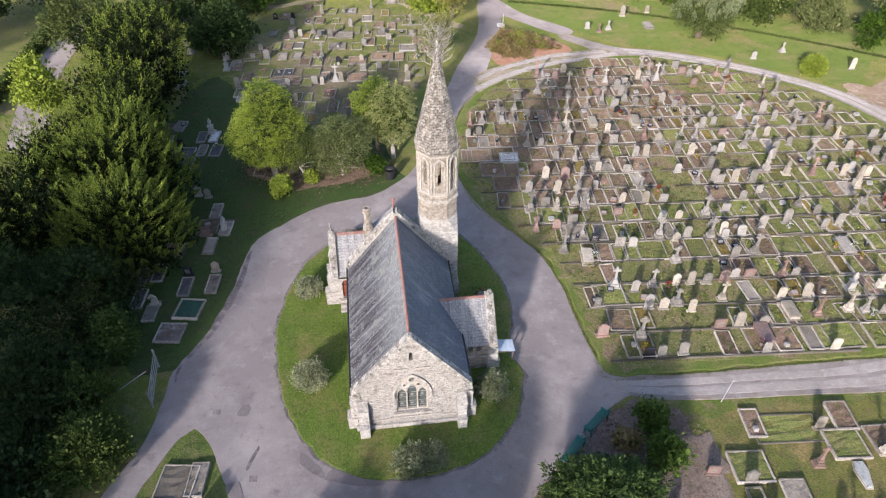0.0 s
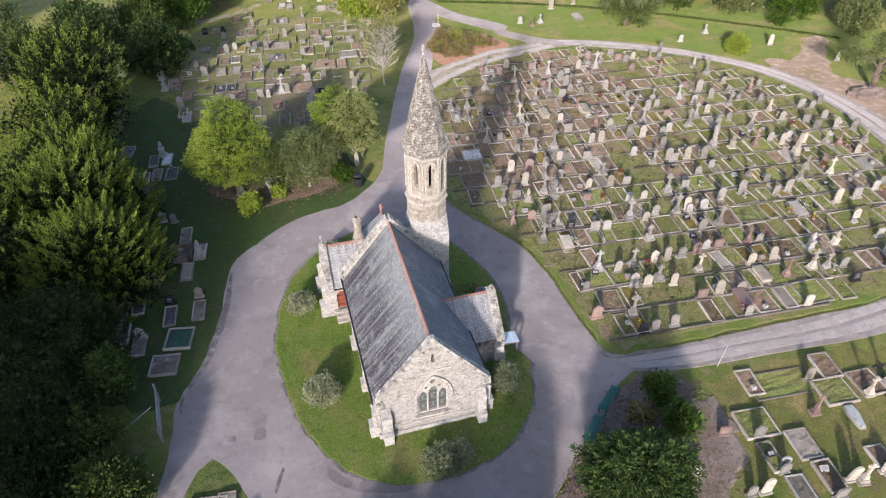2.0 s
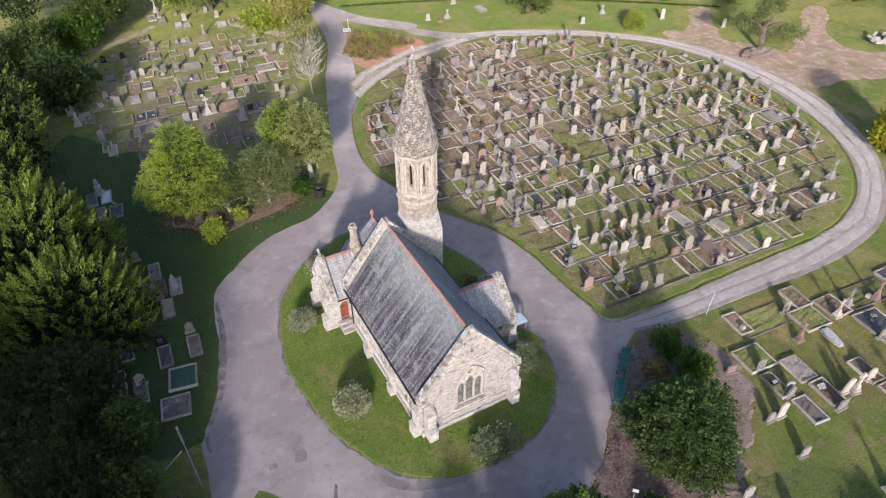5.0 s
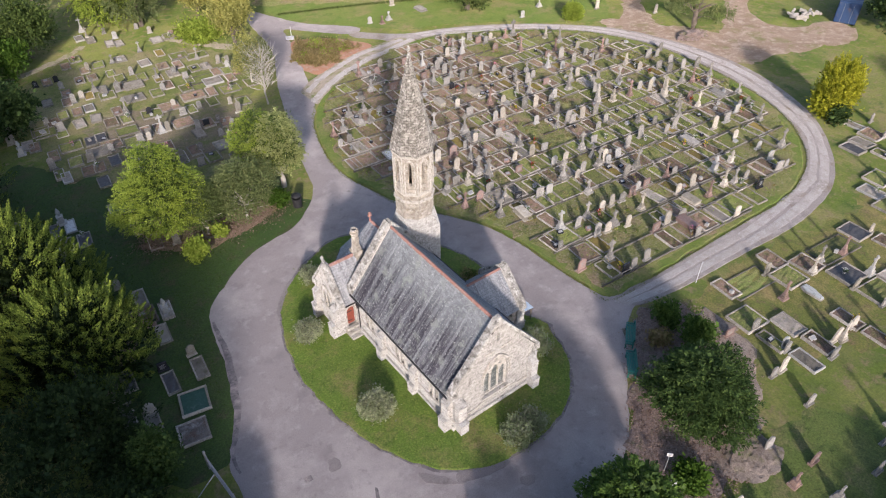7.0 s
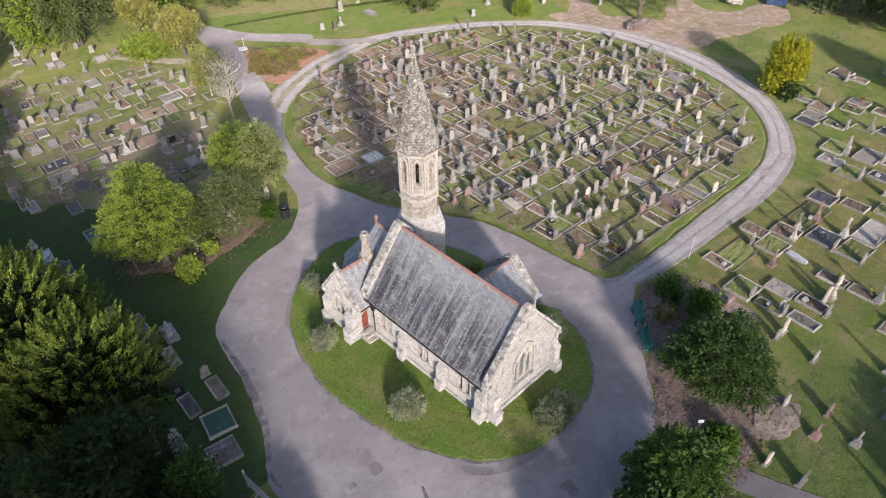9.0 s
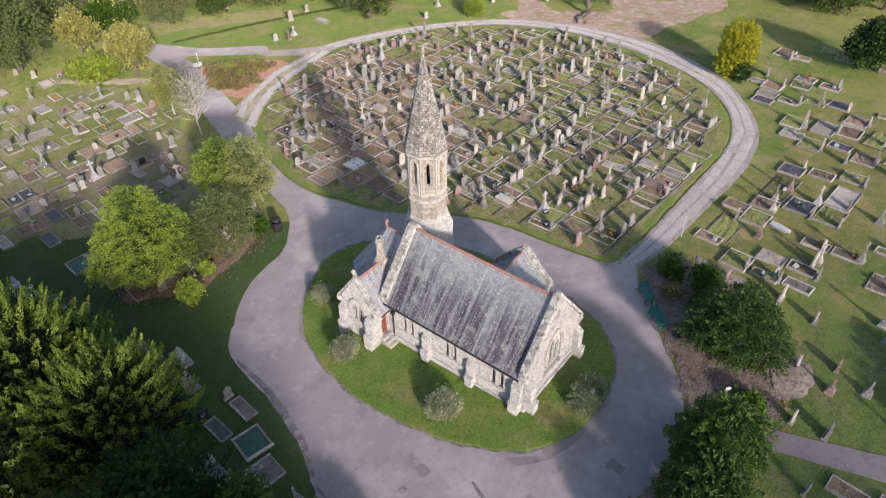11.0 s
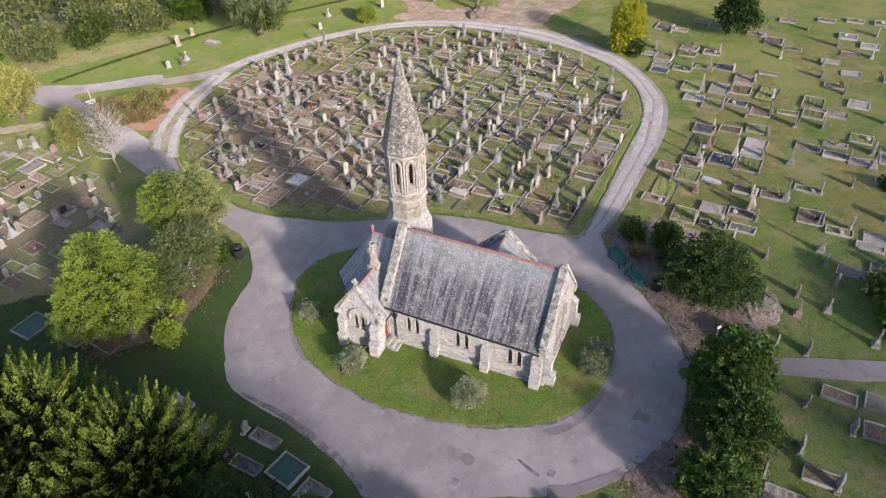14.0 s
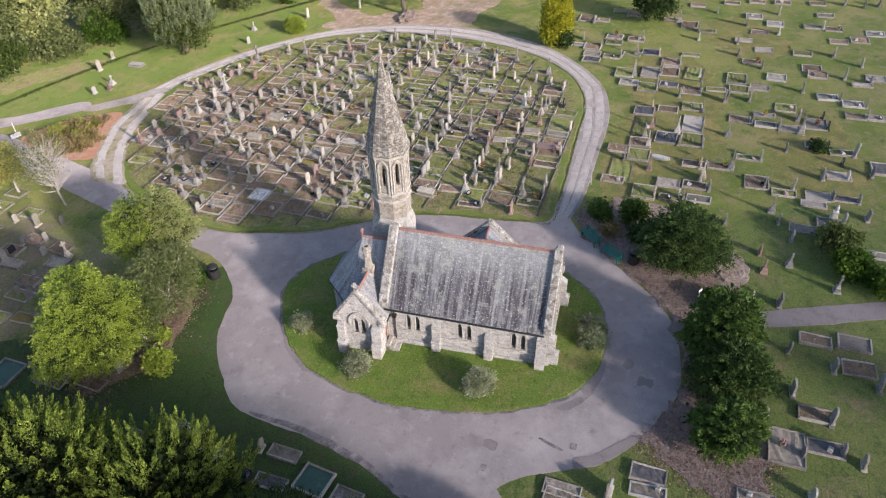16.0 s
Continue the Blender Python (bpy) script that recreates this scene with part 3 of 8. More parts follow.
sheet("west_lawn", smooth_loop([(-22, 46), (-23, 38), (-21, 30), (-15.8, 28.6), (-13.4, 33), (-12.6, 38), (-12.4, 41.4), (-10.4, 43.2), (-8.4, 44.8), (-4, 46.4), (-1.8, 48.6), (-3.0, 51.6), (-4.0, 55.6), (-8.6, 57.4), (-12.2, 59.8), (-15.2, 62.8), (-19.0, 66.2), (-22.4, 70.5), (-25.0, 66), (-24.5, 58), (-23, 52)], 0.6, 0.7), 0.012, SHADED_LAWN, "green grass between the drive and conifers, darkened for their shade", "lawn", skirt=0.05, lip=0.2)
sheet("south_lawn", smooth_loop([(-16.5, 17.0), (-13.6, 24.6), (-11.0, 20.2), (-8.0, 17.0), (-4, 14), (2, 13), (7, 12), (12, 13.5), (17, 11), (19, 4), (15, -6), (2, -10), (-9, -8), (-15, 2), (-18, 10)], 0.6, 1.6), 0.008, SOFT_LAWN, "soft green grass among the nearer graves", "lawn", skirt=0.05, lip=0.4)
for k, line in enumerate(([(15.6, 23.4), (15.2, 20.0), (15.6, 16.5), (22, 14.6), (29, 14.8), (36.5, 15.0), (45.5, 19.2), (44, 24.4), (37, 24.6), (32, 23.2), (24.5, 24.4), (19, 24.2)], [(19.5, 7.4), (21.4, 3.6), (27, 3.0), (33, 4.6), (35.6, 8.4), (30.5, 10.6), (24.5, 10.2)], [(46, 13.0), (49, 8.4), (57, 11.6), (56, 17.6), (50, 17.0)])):
    sheet("worn_grass", smooth_loop(line, 0.5, 1.6), 0.011 + 0.004 * k, STRAW_GRASS, "straw-coloured trodden grass between the graves", "ground", skirt=0.03, lip=0.3)
ISLAND = [(-2.6, 43.6), (-5.0, 42.4), (-6.8, 41.1), (-8.3, 39.3), (-9.2, 37.5), (-9.7, 35.4), (-10.0, 33.0), (-9.95, 30.8), (-9.4, 28.0), (-8.5, 25.1), (-7.4, 23.2), (-5.7, 21.4), (-3.6, 20.4), (-0.8, 20.4), (1.6, 21.0),
          (3.4, 22.3), (4.5, 23.8), (5.25, 26.0), (5.4, 27.6), (4.9, 28.6), (4.75, 30.0), (5.2, 31.6), (5.25, 34.2), (4.8, 36.3), (3.8, 38.6), (2.4, 41.0), (0.2, 42.9)]
sheet("worn_edge", smooth_loop([(x + (x + 2.2) * 0.032, y + (y - 32) * 0.018) for x, y in ISLAND], 0.5, 0.30), 0.036, OLD_TAR, "dark broken tar along the lawn's edge", "road", lip=0.04)
sheet("chapel_lawn", smooth_loop(ISLAND, 0.35, 0.22), 0.085, LAWN, "mown green lawn round the chapel", "lawn", skirt=0.06, lip=0.08)
for x, y, r, seed in ((-3.8, 17.4, 0.55, 1), (-2.7, 18.6, 0.40, 2), (-11.0, 25.2, 0.50, 3)):
    q = random.Random(seed)
    blot = [(x + r * q.uniform(0.6, 1.15) * math.cos(a * 0.7854), y + r * q.uniform(0.6, 1.15) * math.sin(a * 0.7854)) for a in range(8)]
    sheet("tar_patch", smooth_loop(blot, 0.1, 0.25), 0.034, PATH_TAR, "dark worn patch in the asphalt drive", "road", skirt=0.01, lip=0.06)
crack = [(-9.76, 22.66), (-9.68, 22.54), (-9.87, 21.87), (-10.04, 21.27), (-10.18, 21.11), (-10.20, 21.30), (-10.05, 21.93)]
sheet("crack", smooth_loop(crack, 0.1, 0.03), 0.037, OLD_TAR, "short dark crack in the asphalt drive", "road", skirt=0.01, lip=0.01)
edge_line = [(-13.2, 40.0), (-13.25, 38.4), (-13.2, 36.9), (-13.5, 34.8), (-13.85, 32.7), (-14.6, 30.6), (-15.5, 28.9), (-15.6, 27.2)]
a = smooth_loop(edge_line, 0.4, 0.12, closed=False)
sheet("tar_strip", a + [(x - 0.12 - 0.35 * math.sin(3.1416 * k / len(a)) , y) for k, (x, y) in enumerate(a[::-1])], 0.034, OLD_TAR, "broken dark tar strip along the drive's edge", "road", skirt=0.02, lip=0.04)
for k, piece in enumerate(([(-3.04, 20.78), (-2.78, 19.96), (-4.14, 19.94), (-5.35, 20.21), (-5.82, 20.54), (-5.49, 20.95), (-4.35, 20.61)], [(-5.90, 20.52), (-5.44, 20.19), (-6.55, 20.74), (-7.26, 21.45), (-7.30, 22.12), (-6.44, 21.38)], [(-7.18, 41.12), (-6.50, 41.07), (-7.26, 40.28), (-8.09, 39.16), (-8.92, 38.15), (-9.26, 38.30), (-8.77, 39.34), (-8.10, 40.24)], [(8.37, 51.48), (9.34, 51.05), (7.93, 50.17), (6.45, 48.75), (5.62, 48.57), (6.67, 50.00)], [(-10.47, 20.44), (-9.91, 19.43), (-8.98, 18.48), (-7.95, 17.52), (-8.26, 17.22), (-9.28, 17.96), (-10.40, 19.03), (-11.06, 20.15)])):
    sheet("tar_edge", smooth_loop(piece, 0.12, 0.10), 0.040 + 0.002 * k, PATH_TAR if k != 3 else OLD_TAR, "raised broken slab of old tar at the drive's edge", "road", skirt=0.03, lip=0.02)
FOOTPATH = [(1.2, 16.6), (3.0, 15.4), (4.2, 11.9), (6.2, 7.4), (8.0, 3.0), (13, -9), (26, -40), (24.5, -41), (11.4, -9.6), (6.5, 2.6), (4.6, 6.9), (2.9, 11.4), (1.6, 14.6), (0.3, 15.9)]
sheet("footpath", smooth_loop(FOOTPATH, 0.6, 0.08), 0.046, PATH_TAR, "narrow purple-grey footpath into the south-east graves", "path", lip=0.05)
sheet("mulch_bed", smooth_loop([(9.6, 23.7), (6.3, 20.2), (4.0, 17.5), (2.0, 15.9), (-1.4, 15.2), (-4.0, 15.1), (-6.6, 16.3), (-8.2, 17.1), (-8.7, 16.4), (-9.7, 14.6), (-10.4, 12.8), (-9.6, 10.8), (-6.9, 10.2), (-3.0, 11.4), (0.6, 12.0), (3.9, 12.4), (6.6, 13.0), (9.8, 15.6), (12.8, 17.4), (14.4, 20.6), (14.2, 23.6), (12.2, 24.7)], 0.4, 0.9), 0.055, MULCH, "brown bark mulch bed under the evergreens", "ground", lip=0.2, skirt=0.08)
sheet("stony_patch", smooth_loop([(12.4, 21.6), (14.8, 22.2), (15.6, 20.4), (14.8, 18.2), (12.6, 16.2), (9.6, 13.6), (7.4, 12.6), (6.2, 13.6), (8.2, 14.8), (10.4, 17.0), (11.8, 19.2)], 0.4, 0.9), 0.066, DUST, "pale grey stony soil beside the mulch", "ground", lip=0.2, skirt=0.08)
sheet("bed_soil", smooth_loop([(10.0, 82.6), (13.6, 81.0), (15.8, 78.6), (17.4, 76.2), (16.6, 75.2), (13.4, 74.0), (10.6, 72.6), (8.6, 72.2), (7.9, 74.6), (8.4, 78.6), (9.2, 81.4)], 0.5, 0.3), 0.060, RED_EARTH, "reddish bare soil of the flower bed", "ground", lip=0.1)
sheet("bare_earth", smooth_loop([(43.8, 62.4), (45.6, 59.8), (46.4, 55.6), (46.9, 51.6), (47.6, 48.6), (49.0, 46.4), (53.2, 46.2), (56.4, 45.0), (60.0, 44.6), (63.0, 43.6), (66.5, 45.6), (66.0, 48.6), (61.0, 50.0), (59.8, 53.6), (62.0, 57.5), (67, 62), (65.5, 63.5), (59.4, 58.6), (55.6, 55.4), (52.8, 54.0), (51.0, 57.8), (49.2, 61), (54, 69), (52.6, 70), (47.2, 64.4), (44.7, 65.6)], 0.6, 0.7), 0.036, EARTH, "trampled sandy brown earth where the tracks meet", "ground", lip=0.3, skirt=0.06)
sheet("tree_litter", smooth_loop([(-15.4, 51.4), (-13.6, 49.6), (-11.6, 48.2), (-9.6, 48.4), (-7.2, 49.0), (-5.0, 50.0), (-3.2, 51.6), (-3.6, 52.8), (-7, 51.8), (-10.4, 51.4), (-13.0, 52.4)], 0.35, 0.35), 0.045, SOIL, "brown leaf litter under the broadleaf trees", "ground", lip=0.2)
for x, y in ((-12.6, 25.1), (-9.7, 20.6)):
    cover = blocks((-0.22, 0.22, -0.18, 0.18, 0.0, 0.012), (-0.18, 0.18, -0.14, 0.14, 0.012, 0.02))
    ob = part("drain_cover", cover, OLD_TAR)
    ob.matrix_basis = Matrix.Translation((x, y, ground_z(x, y) + 0.028)) @ SLOPE
    tagged(ob, "dark iron drain cover set in the asphalt drive", "drain cover", "drain covers in the drive")

# ---- chapel: local x runs north, local y runs west, z is the world's height ----
chapel = thing("chapel", "small stone chapel with slate roofs and a slender spire", "chapel", (-1.18, 23.75, 0), 5.0)
BASE = -0.4
EAVE, RIDGE, HALF, LONG = 3.34, 7.42, 3.05, 10.95


def add(name, bm, mat, label="", parent=None):
    return part(name, bm, mat, parent or chapel, label)


def plate(outline, holes, thick, m):
    return pierced(bmesh.new(), outline, holes, thick, m)


def lancet_window(m, half, sill, spring, apex, depth, parent=None, bars=3):
    """Glass, stone surround and lead bars in an opening; m puts x along the wall, y inwards."""
    w = add("window", plate(arch(0, half + 0.07, sill - 0.07, spring, apex + 0.08), [arch(0, half, sill, spring, apex)], 0.10, m @ pose(0, -0.02, 0)), DRESSED, "pale dressed stone lancet surround")
    bm = bmesh.new()
    bm.faces.new([bm.verts.new(m @ Vector((a, depth, b))) for a, b in arch(0, half, sill, spring, apex)])
    add("pane", bm, GLASS, "dark leaded glass", w)
    bm = bmesh.new()
    for i in range(bars):
        z = sill + (apex - sill) * (i + 0.8) / (bars + 0.6)
        box(bm, -half * 0.9, half * 0.9, depth - 0.02, depth - 0.005, z - 0.008, z + 0.008, 1.0, m)
    box(bm, -0.008, 0.008, depth - 0.02, depth - 0.005, sill, apex - 0.06, 1.0, m)
    add("lead_bar", bm, BLACK_IRON, "", w)
    bm = bmesh.new()
    box(bm, -half - 0.1, half + 0.1, -0.09, 0.1, sill - 0.16, sill - 0.07, 0.96, m)
    add("sill", bm, DRESSED, "", w)
    return w


def hood(m, half, spring, apex, wide, thick):
    """A moulding that follows a pointed arch."""
    a, b = arch(0, half, spring, spring, apex, 9)[2:], arch(0, half - wide, spring, spring, apex - wide * 1.1, 9)[2:]
    bm = bmesh.new()
    a, b = [arch(0, half, 0, spring, apex, 9)[1]] + a + [arch(0, half, 0, spring, apex, 9)[0]], [arch(0, half - wide, 0, spring, apex, 9)[1]] + b + [arch(0, half - wide, 0, spring, apex, 9)[0]]
    a[0], a[-1], b[0], b[-1] = (a[0][0], spring - 0.3), (a[-1][0], spring - 0.3), (b[0][0], spring - 0.3), (b[-1][0], spring - 0.3)
    rings = [[m @ Vector(p) for p in ((x, -thick, z), (u, -thick, w), (u, 0.02, w), (x, 0.02, z))] for (x, z), (u, w) in zip(a, b)]
    return loft(bm, rings)


# nave walls
SOUTH = pose(-HALF, LONG, 0, 0, 0, -90)     # x runs east along the south wall, y inwards
NORTH = pose(HALF, 0, 0, 0, 0, 90)
EAST = pose(0, 0, 0)
PAIRS = (8.85, 5.40, 1.90)
holes = []
for v in PAIRS:
    for d in (-0.30, 0.30):
        holes.append(arch(LONG - v + d, 0.15, 1.55, 2.45, 2.85))
add("side_wall", plate([(0, BASE), (LONG, BASE), (LONG, EAVE + 0.1), (0, EAVE + 0.1)], holes, 0.5, SOUTH), STONE, "coursed pale rubble stone wall")
for v in PAIRS:
    for d in (-0.30, 0.30):
        lancet_window(SOUTH @ pose(LONG - v + d, 0, 0), 0.15, 1.55, 2.45, 2.85, 0.2)
add("side_wall", plate([(0, BASE), (LONG, BASE), (LONG, EAVE + 0.1), (0, EAVE + 0.1)], [], 0.5, NORTH), STONE)
gable = [(-HALF, BASE), (HALF, BASE), (HALF, EAVE + 0.35), (0, RIDGE + 0.2), (-HALF, EAVE + 0.35)]
big = arch(0, 0.88, 1.75, 3.3, 4.75, 9)
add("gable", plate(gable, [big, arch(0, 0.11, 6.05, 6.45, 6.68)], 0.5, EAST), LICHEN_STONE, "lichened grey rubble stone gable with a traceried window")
add("gable", plate(gable, [], 0.5, pose(0, LONG - 0.5, 0)), STONE)
# great east window
w = add("traceried_window", plate(big, [arch(-0.56, 0.23, 1.85, 3.15, 3.62), arch(0, 0.25, 1.85, 3.4, 3.95), arch(0.56, 0.23, 1.85, 3.15, 3.62),
                                  [(0.17 * math.cos(a * math.pi / 5), 4.33 + 0.17 * math.sin(a * math.pi / 5)) for a in range(10)],
                                  [(-0.38 + 0.1 * math.cos(a * math.pi / 4), 3.92 + 0.1 * math.sin(a * math.pi / 4)) for a in range(8)],
                                  [(0.38 + 0.1 * math.cos(a * math.pi / 4), 3.92 + 0.1 * math.sin(a * math.pi / 4)) for a in range(8)]], 0.14, pose(0, 0.12, 0)), DRESSED, "three-light stone tracery window with leaded glass")
bm = bmesh.new()
bm.faces.new([bm.verts.new((a, 0.27, b)) for a, b in big])
add("pane", bm, GLASS, "dark leaded glass", w)
LEADS = material("pale_leading", [(0.30, 0.31, 0.30), (0.40, 0.41, 0.40)], 8.0, 40, 0.7, 0.1)
for cx in (-0.56, 0, 0.56):
    for k in range(5):
        z = 2.0 + k * 0.38
        add("lead_came", blocks((cx - 0.22, cx + 0.22, 0.252, 0.262, z - 0.012, z + 0.012)), LEADS, "", w)
    for k in (0, 2, 4):
        bm = bmesh.new()
        for s in (0, 60, 120):
            box(bm, -0.11, 0.11, 0, 0.008, -0.010, 0.010, 1.0, pose(cx, 0.250, 2.19 + k * 0.38, 0, s, 0))
        add("lead_rosette", bm, LEADS, "pale lead cames crossed in a rosette", w)
add("hood_mould", hood(EAST, 1.08, 3.3, 5.02, 0.11, 0.12), DRESSED, "", w)
add("sill", blocks((-1.05, 1.05, -0.12, 0.2, 1.58, 1.744)), DRESSED, "", w)
# string courses and plinths
for b in ((-HALF - 0.04, -1.3, -0.07, 0.1, 1.18, 1.30), (-1.3, 1.6, -0.07, 0.1, 1.30, 1.42), (1.6, HALF + 0.04, -0.07, 0.1, 1.18, 1.30), (-0.95, -0.2, -0.06, 0.1, 5.38, 5.48), (0.2, 0.95, -0.06, 0.1, 5.38, 5.48)):
    add("string_course", blocks(b), DRESSED, "weathered moulded stone string course")
for b in ((-HALF - 0.12, HALF + 0.12, -0.12, 0.1, BASE, 0.85), (-HALF - 0.12, -HALF + 0.1, 0.1, LONG, BASE, 0.62), (HALF - 0.1, HALF + 0.12, 0.1, LONG, BASE, 0.62)):
    add("plinth", blocks(b), STONE, "projecting rubble stone plinth")
bm = bmesh.new()
box(bm, -HALF - 0.05, -HALF + 0.02, 0.6, LONG, 1.30, 1.37)
add("string_course", bm, DRESSED)


def rake(m, half, eave, apex, width, thick, name="coping"):
    """Raised stone coping on a gable, with kneelers; m as for a wall."""
    for s in (-1, 1):
        a, b = Vector((s * (half + 0.12), 0, eave)), Vector((0, 0, apex))
        n = 7
        d = (b - a) / n
        up = Vector((s * (b.z - a.z), 0, abs(a.x))).normalized() * thick
        for k in range(n):
            bm = bmesh.new()
            p, q = a + d * (k + 0.006), a + d * (k + 1.0)
            r = random.uniform(0.95, 1.06)
            v = [bm.verts.new(m @ Vector(c)) for c in ((p.x, -0.10, p.z), (q.x, -0.10, q.z), (q.x, width, q.z), (p.x, width, p.z))]
            t = [bm.verts.new(m @ (Vector(c) + up * r)) for c in ((p.x, -0.06, p.z), (q.x, -0.06, q.z), (q.x, width - 0.04, q.z), (p.x, width - 0.04, p.z))]
            for f in ((v[0], v[1], v[2], v[3]), (t[3], t[2], t[1], t[0]), (v[0], t[0], t[1], v[1]), (v[1], t[1], t[2], v[2]), (v[2], t[2], t[3], v[3]), (v[3], t[3], t[0], v[0])):
                bm.faces.new(f)
            bmesh.ops.recalc_face_normals(bm, faces=bm.faces[:])
            add("coping_stone", bm, LICHEN)
    for s in (-1, 1):
        bm = bmesh.new()
        box(bm, s * half - 0.26, s * half + 0.26, -0.12, width, eave - 0.35, eave + 0.14, 0.86, m)
        add("kneeler", soft(bm, 0.04), LICHEN)


rake(EAST, HALF, EAVE + 0.32, RIDGE + 0.20, 0.42, 0.17)
rake(pose(0, LONG, 0, 0, 0, 180), HALF, EAVE + 0.32, RIDGE + 0.20, 0.5, 0.17)
add("finial_base", soft(blocks((-0.16, 0.16, -0.12, 0.34, RIDGE + 0.2, RIDGE + 0.5, 0.7)), 0.03), LICHEN, "broken stone finial base on the gable")


def slate_courses(name, lo_a, lo_b, hi_b, hi_a, mat, label, rows, step=0.016):
    """A slope laid in overlapping courses, each a little proud of the next above."""
    a, b, c, d = (Vector(p) for p in (lo_a, lo_b, hi_b, hi_a))
    n = (b - a).cross(d - a).normalized()
    if n.z < 0:
        n = -n
    line = [(a - n * 0.06, b - n * 0.06)]
    for k in range(rows):
        f0, f1 = k / rows, (k + 1) / rows
        wob = random.uniform(-0.003, 0.003)
        line.append((a.lerp(d, f0) + n * (step + wob), b.lerp(c, f0) + n * (step - wob)))
        line.append((a.lerp(d, f1), b.lerp(c, f1)))
    line.append((d - n * 0.06, c - n * 0.06))
    bm = bmesh.new()
    vs = [(bm.verts.new(p), bm.verts.new(q)) for p, q in line]
    for (p, q), (r, s) in zip(vs, vs[1:] + vs[:1]):
        bm.faces.new((p, q, s, r))
    bmesh.ops.recalc_face_normals(bm, faces=bm.faces[:])
    return add(name, bm, mat, label)


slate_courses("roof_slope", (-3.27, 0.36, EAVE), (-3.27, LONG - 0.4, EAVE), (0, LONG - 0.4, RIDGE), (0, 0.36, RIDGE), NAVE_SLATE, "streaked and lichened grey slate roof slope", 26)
slate_courses("roof_slope", (3.27, 0.36, EAVE), (3.27, LONG - 0.4, EAVE), (0, LONG - 0.4, RIDGE), (0, 0.36, RIDGE), SHADE_SLATE, "blue-grey slate roof slope in a darker shade-side colour", 26)


def ridge_tiles(a, b, n):
    a, b = Vector(a), Vector(b)
    d = (b - a) / n
    side = Vector((-d.y, d.x, 0)).normalized() * 0.095
    for k in range(n):
        bm = bmesh.new()
        p, q = a + d * k, a + d * (k + 0.97)
        h = random.uniform(0.045, 0.065)
        prof = ((-1.15, -0.15), (-0.35, h), (0.35, h), (1.15, -0.15))
        v = [[bm.verts.new(e + side * s + Vector((0, 0, z))) for s, z in prof] for e in (p, q)]
        for i in range(3):
            bm.faces.new((v[0][i], v[1][i], v[1][i + 1], v[0][i + 1]))
        bm.faces.new(v[0])
        bm.faces.new(v[1][::-1])
        bmesh.ops.recalc_face_normals(bm, faces=bm.faces[:])
        add("ridge_tile", bm, TERRACOTTA)


ridge_tiles((0, 0.4, RIDGE), (0, LONG - 0.45, RIDGE), 24)
# eaves gutter and downpipe
for s in (-1, 1):
    bm = bmesh.new()
    tube(bm, [(s * 3.33, 0.3, EAVE - 0.06), (s * 3.33, LONG - 0.3, EAVE - 0.06)], [0.065, 0.065], 8)
    add("gutter", bm, BLACK_IRON, "black iron eaves gutter")
bm = bmesh.new()
tube(bm, [(-3.33, 10.05, EAVE - 0.1), (-3.14, 10.05, EAVE - 0.5), (-3.14, 10.05, 0.2)], [0.045, 0.045, 0.045], 8)
box(bm, -3.26, -3.06, 9.93, 10.17, 2.55, 2.80)
add("downpipe", bm, BLACK_IRON, "black iron downpipe with hopper")


def buttress(m, width, depth, top, steps=2):
    """Stepped buttress; m puts y outwards-negative, x along the wall."""
    bm = bmesh.new()
    d, z = depth, BASE
    for k in range(steps):
        zt = top * (0.52 + 0.48 * k) if steps > 1 else top
        v = box(bm, -width / 2, width / 2, -d, 0.05, z, zt, 1.0, m)
        nd = d * 0.62
        w = box(bm, -width / 2 - 0.02, width / 2 + 0.02, -d - 0.03, 0.05, zt, zt + 0.05, 1.0, m)
        t = zt + (d - (nd if k < steps - 1 else 0.0)) * 1.0
        a = [bm.verts.new(m @ Vector(p)) for p in ((-width / 2, -d, zt + 0.05), (width / 2, -d, zt + 0.05), (width / 2, 0.05, t), (-width / 2, 0.05, t), (-width / 2, 0.05, zt + 0.05), (width / 2, 0.05, zt + 0.05))]
        for f in ((a[0], a[1], a[2], a[3]), (a[1], a[5], a[2]), (a[4], a[0], a[3])):
            bm.faces.new(f)
        z, d = zt, nd
    add("buttress", bm, STONE, "stepped rubble stone buttress")


for v in (7.25, 3.75):
    buttress(SOUTH @ pose(LONG - v, 0, 0), 0.55, 0.46, 2.2)
    buttress(NORTH @ pose(v if v > 6 else 1.7, 0, 0), 0.55, 0.46, 2.2)
buttress(SOUTH @ pose(LONG - 0.42, 0, 0), 0.62, 0.58, 2.7)
buttress(EAST @ pose(-2.72, 0, 0), 0.55, 0.66, 2.6)
buttress(EAST @ pose(2.74, 0, 0), 0.50, 0.66, 2.6)
buttress(NORTH @ pose(0.42, 0, 0), 0.55, 0.55, 2.7)

# south wing with door, window and chimney
WX0, WY0, WY1, WE, WR, WM = -4.30, 10.55, 13.60, 2.75, 5.10, 12.08
WS = pose(WX0, WY1, 0, 0, 0, -90)
span = WY1 - WY0
add("wing_gable", plate([(0, BASE), (span, BASE), (span, WE + 0.3), (span / 2, WR + 0.2), (0, WE + 0.3)], [arch(span / 2 - 0.24, 0.16, 1.75, 2.65, 3.0), arch(span / 2 + 0.24, 0.16, 1.75, 2.65, 3.0)], 0.42, WS), STONE, "rubble stone wing gable with paired lancets")
for d in (-0.24, 0.24):
    lancet_window(WS @ pose(span / 2 + d, 0, 0), 0.16, 1.75, 2.65, 3.0, 0.2)
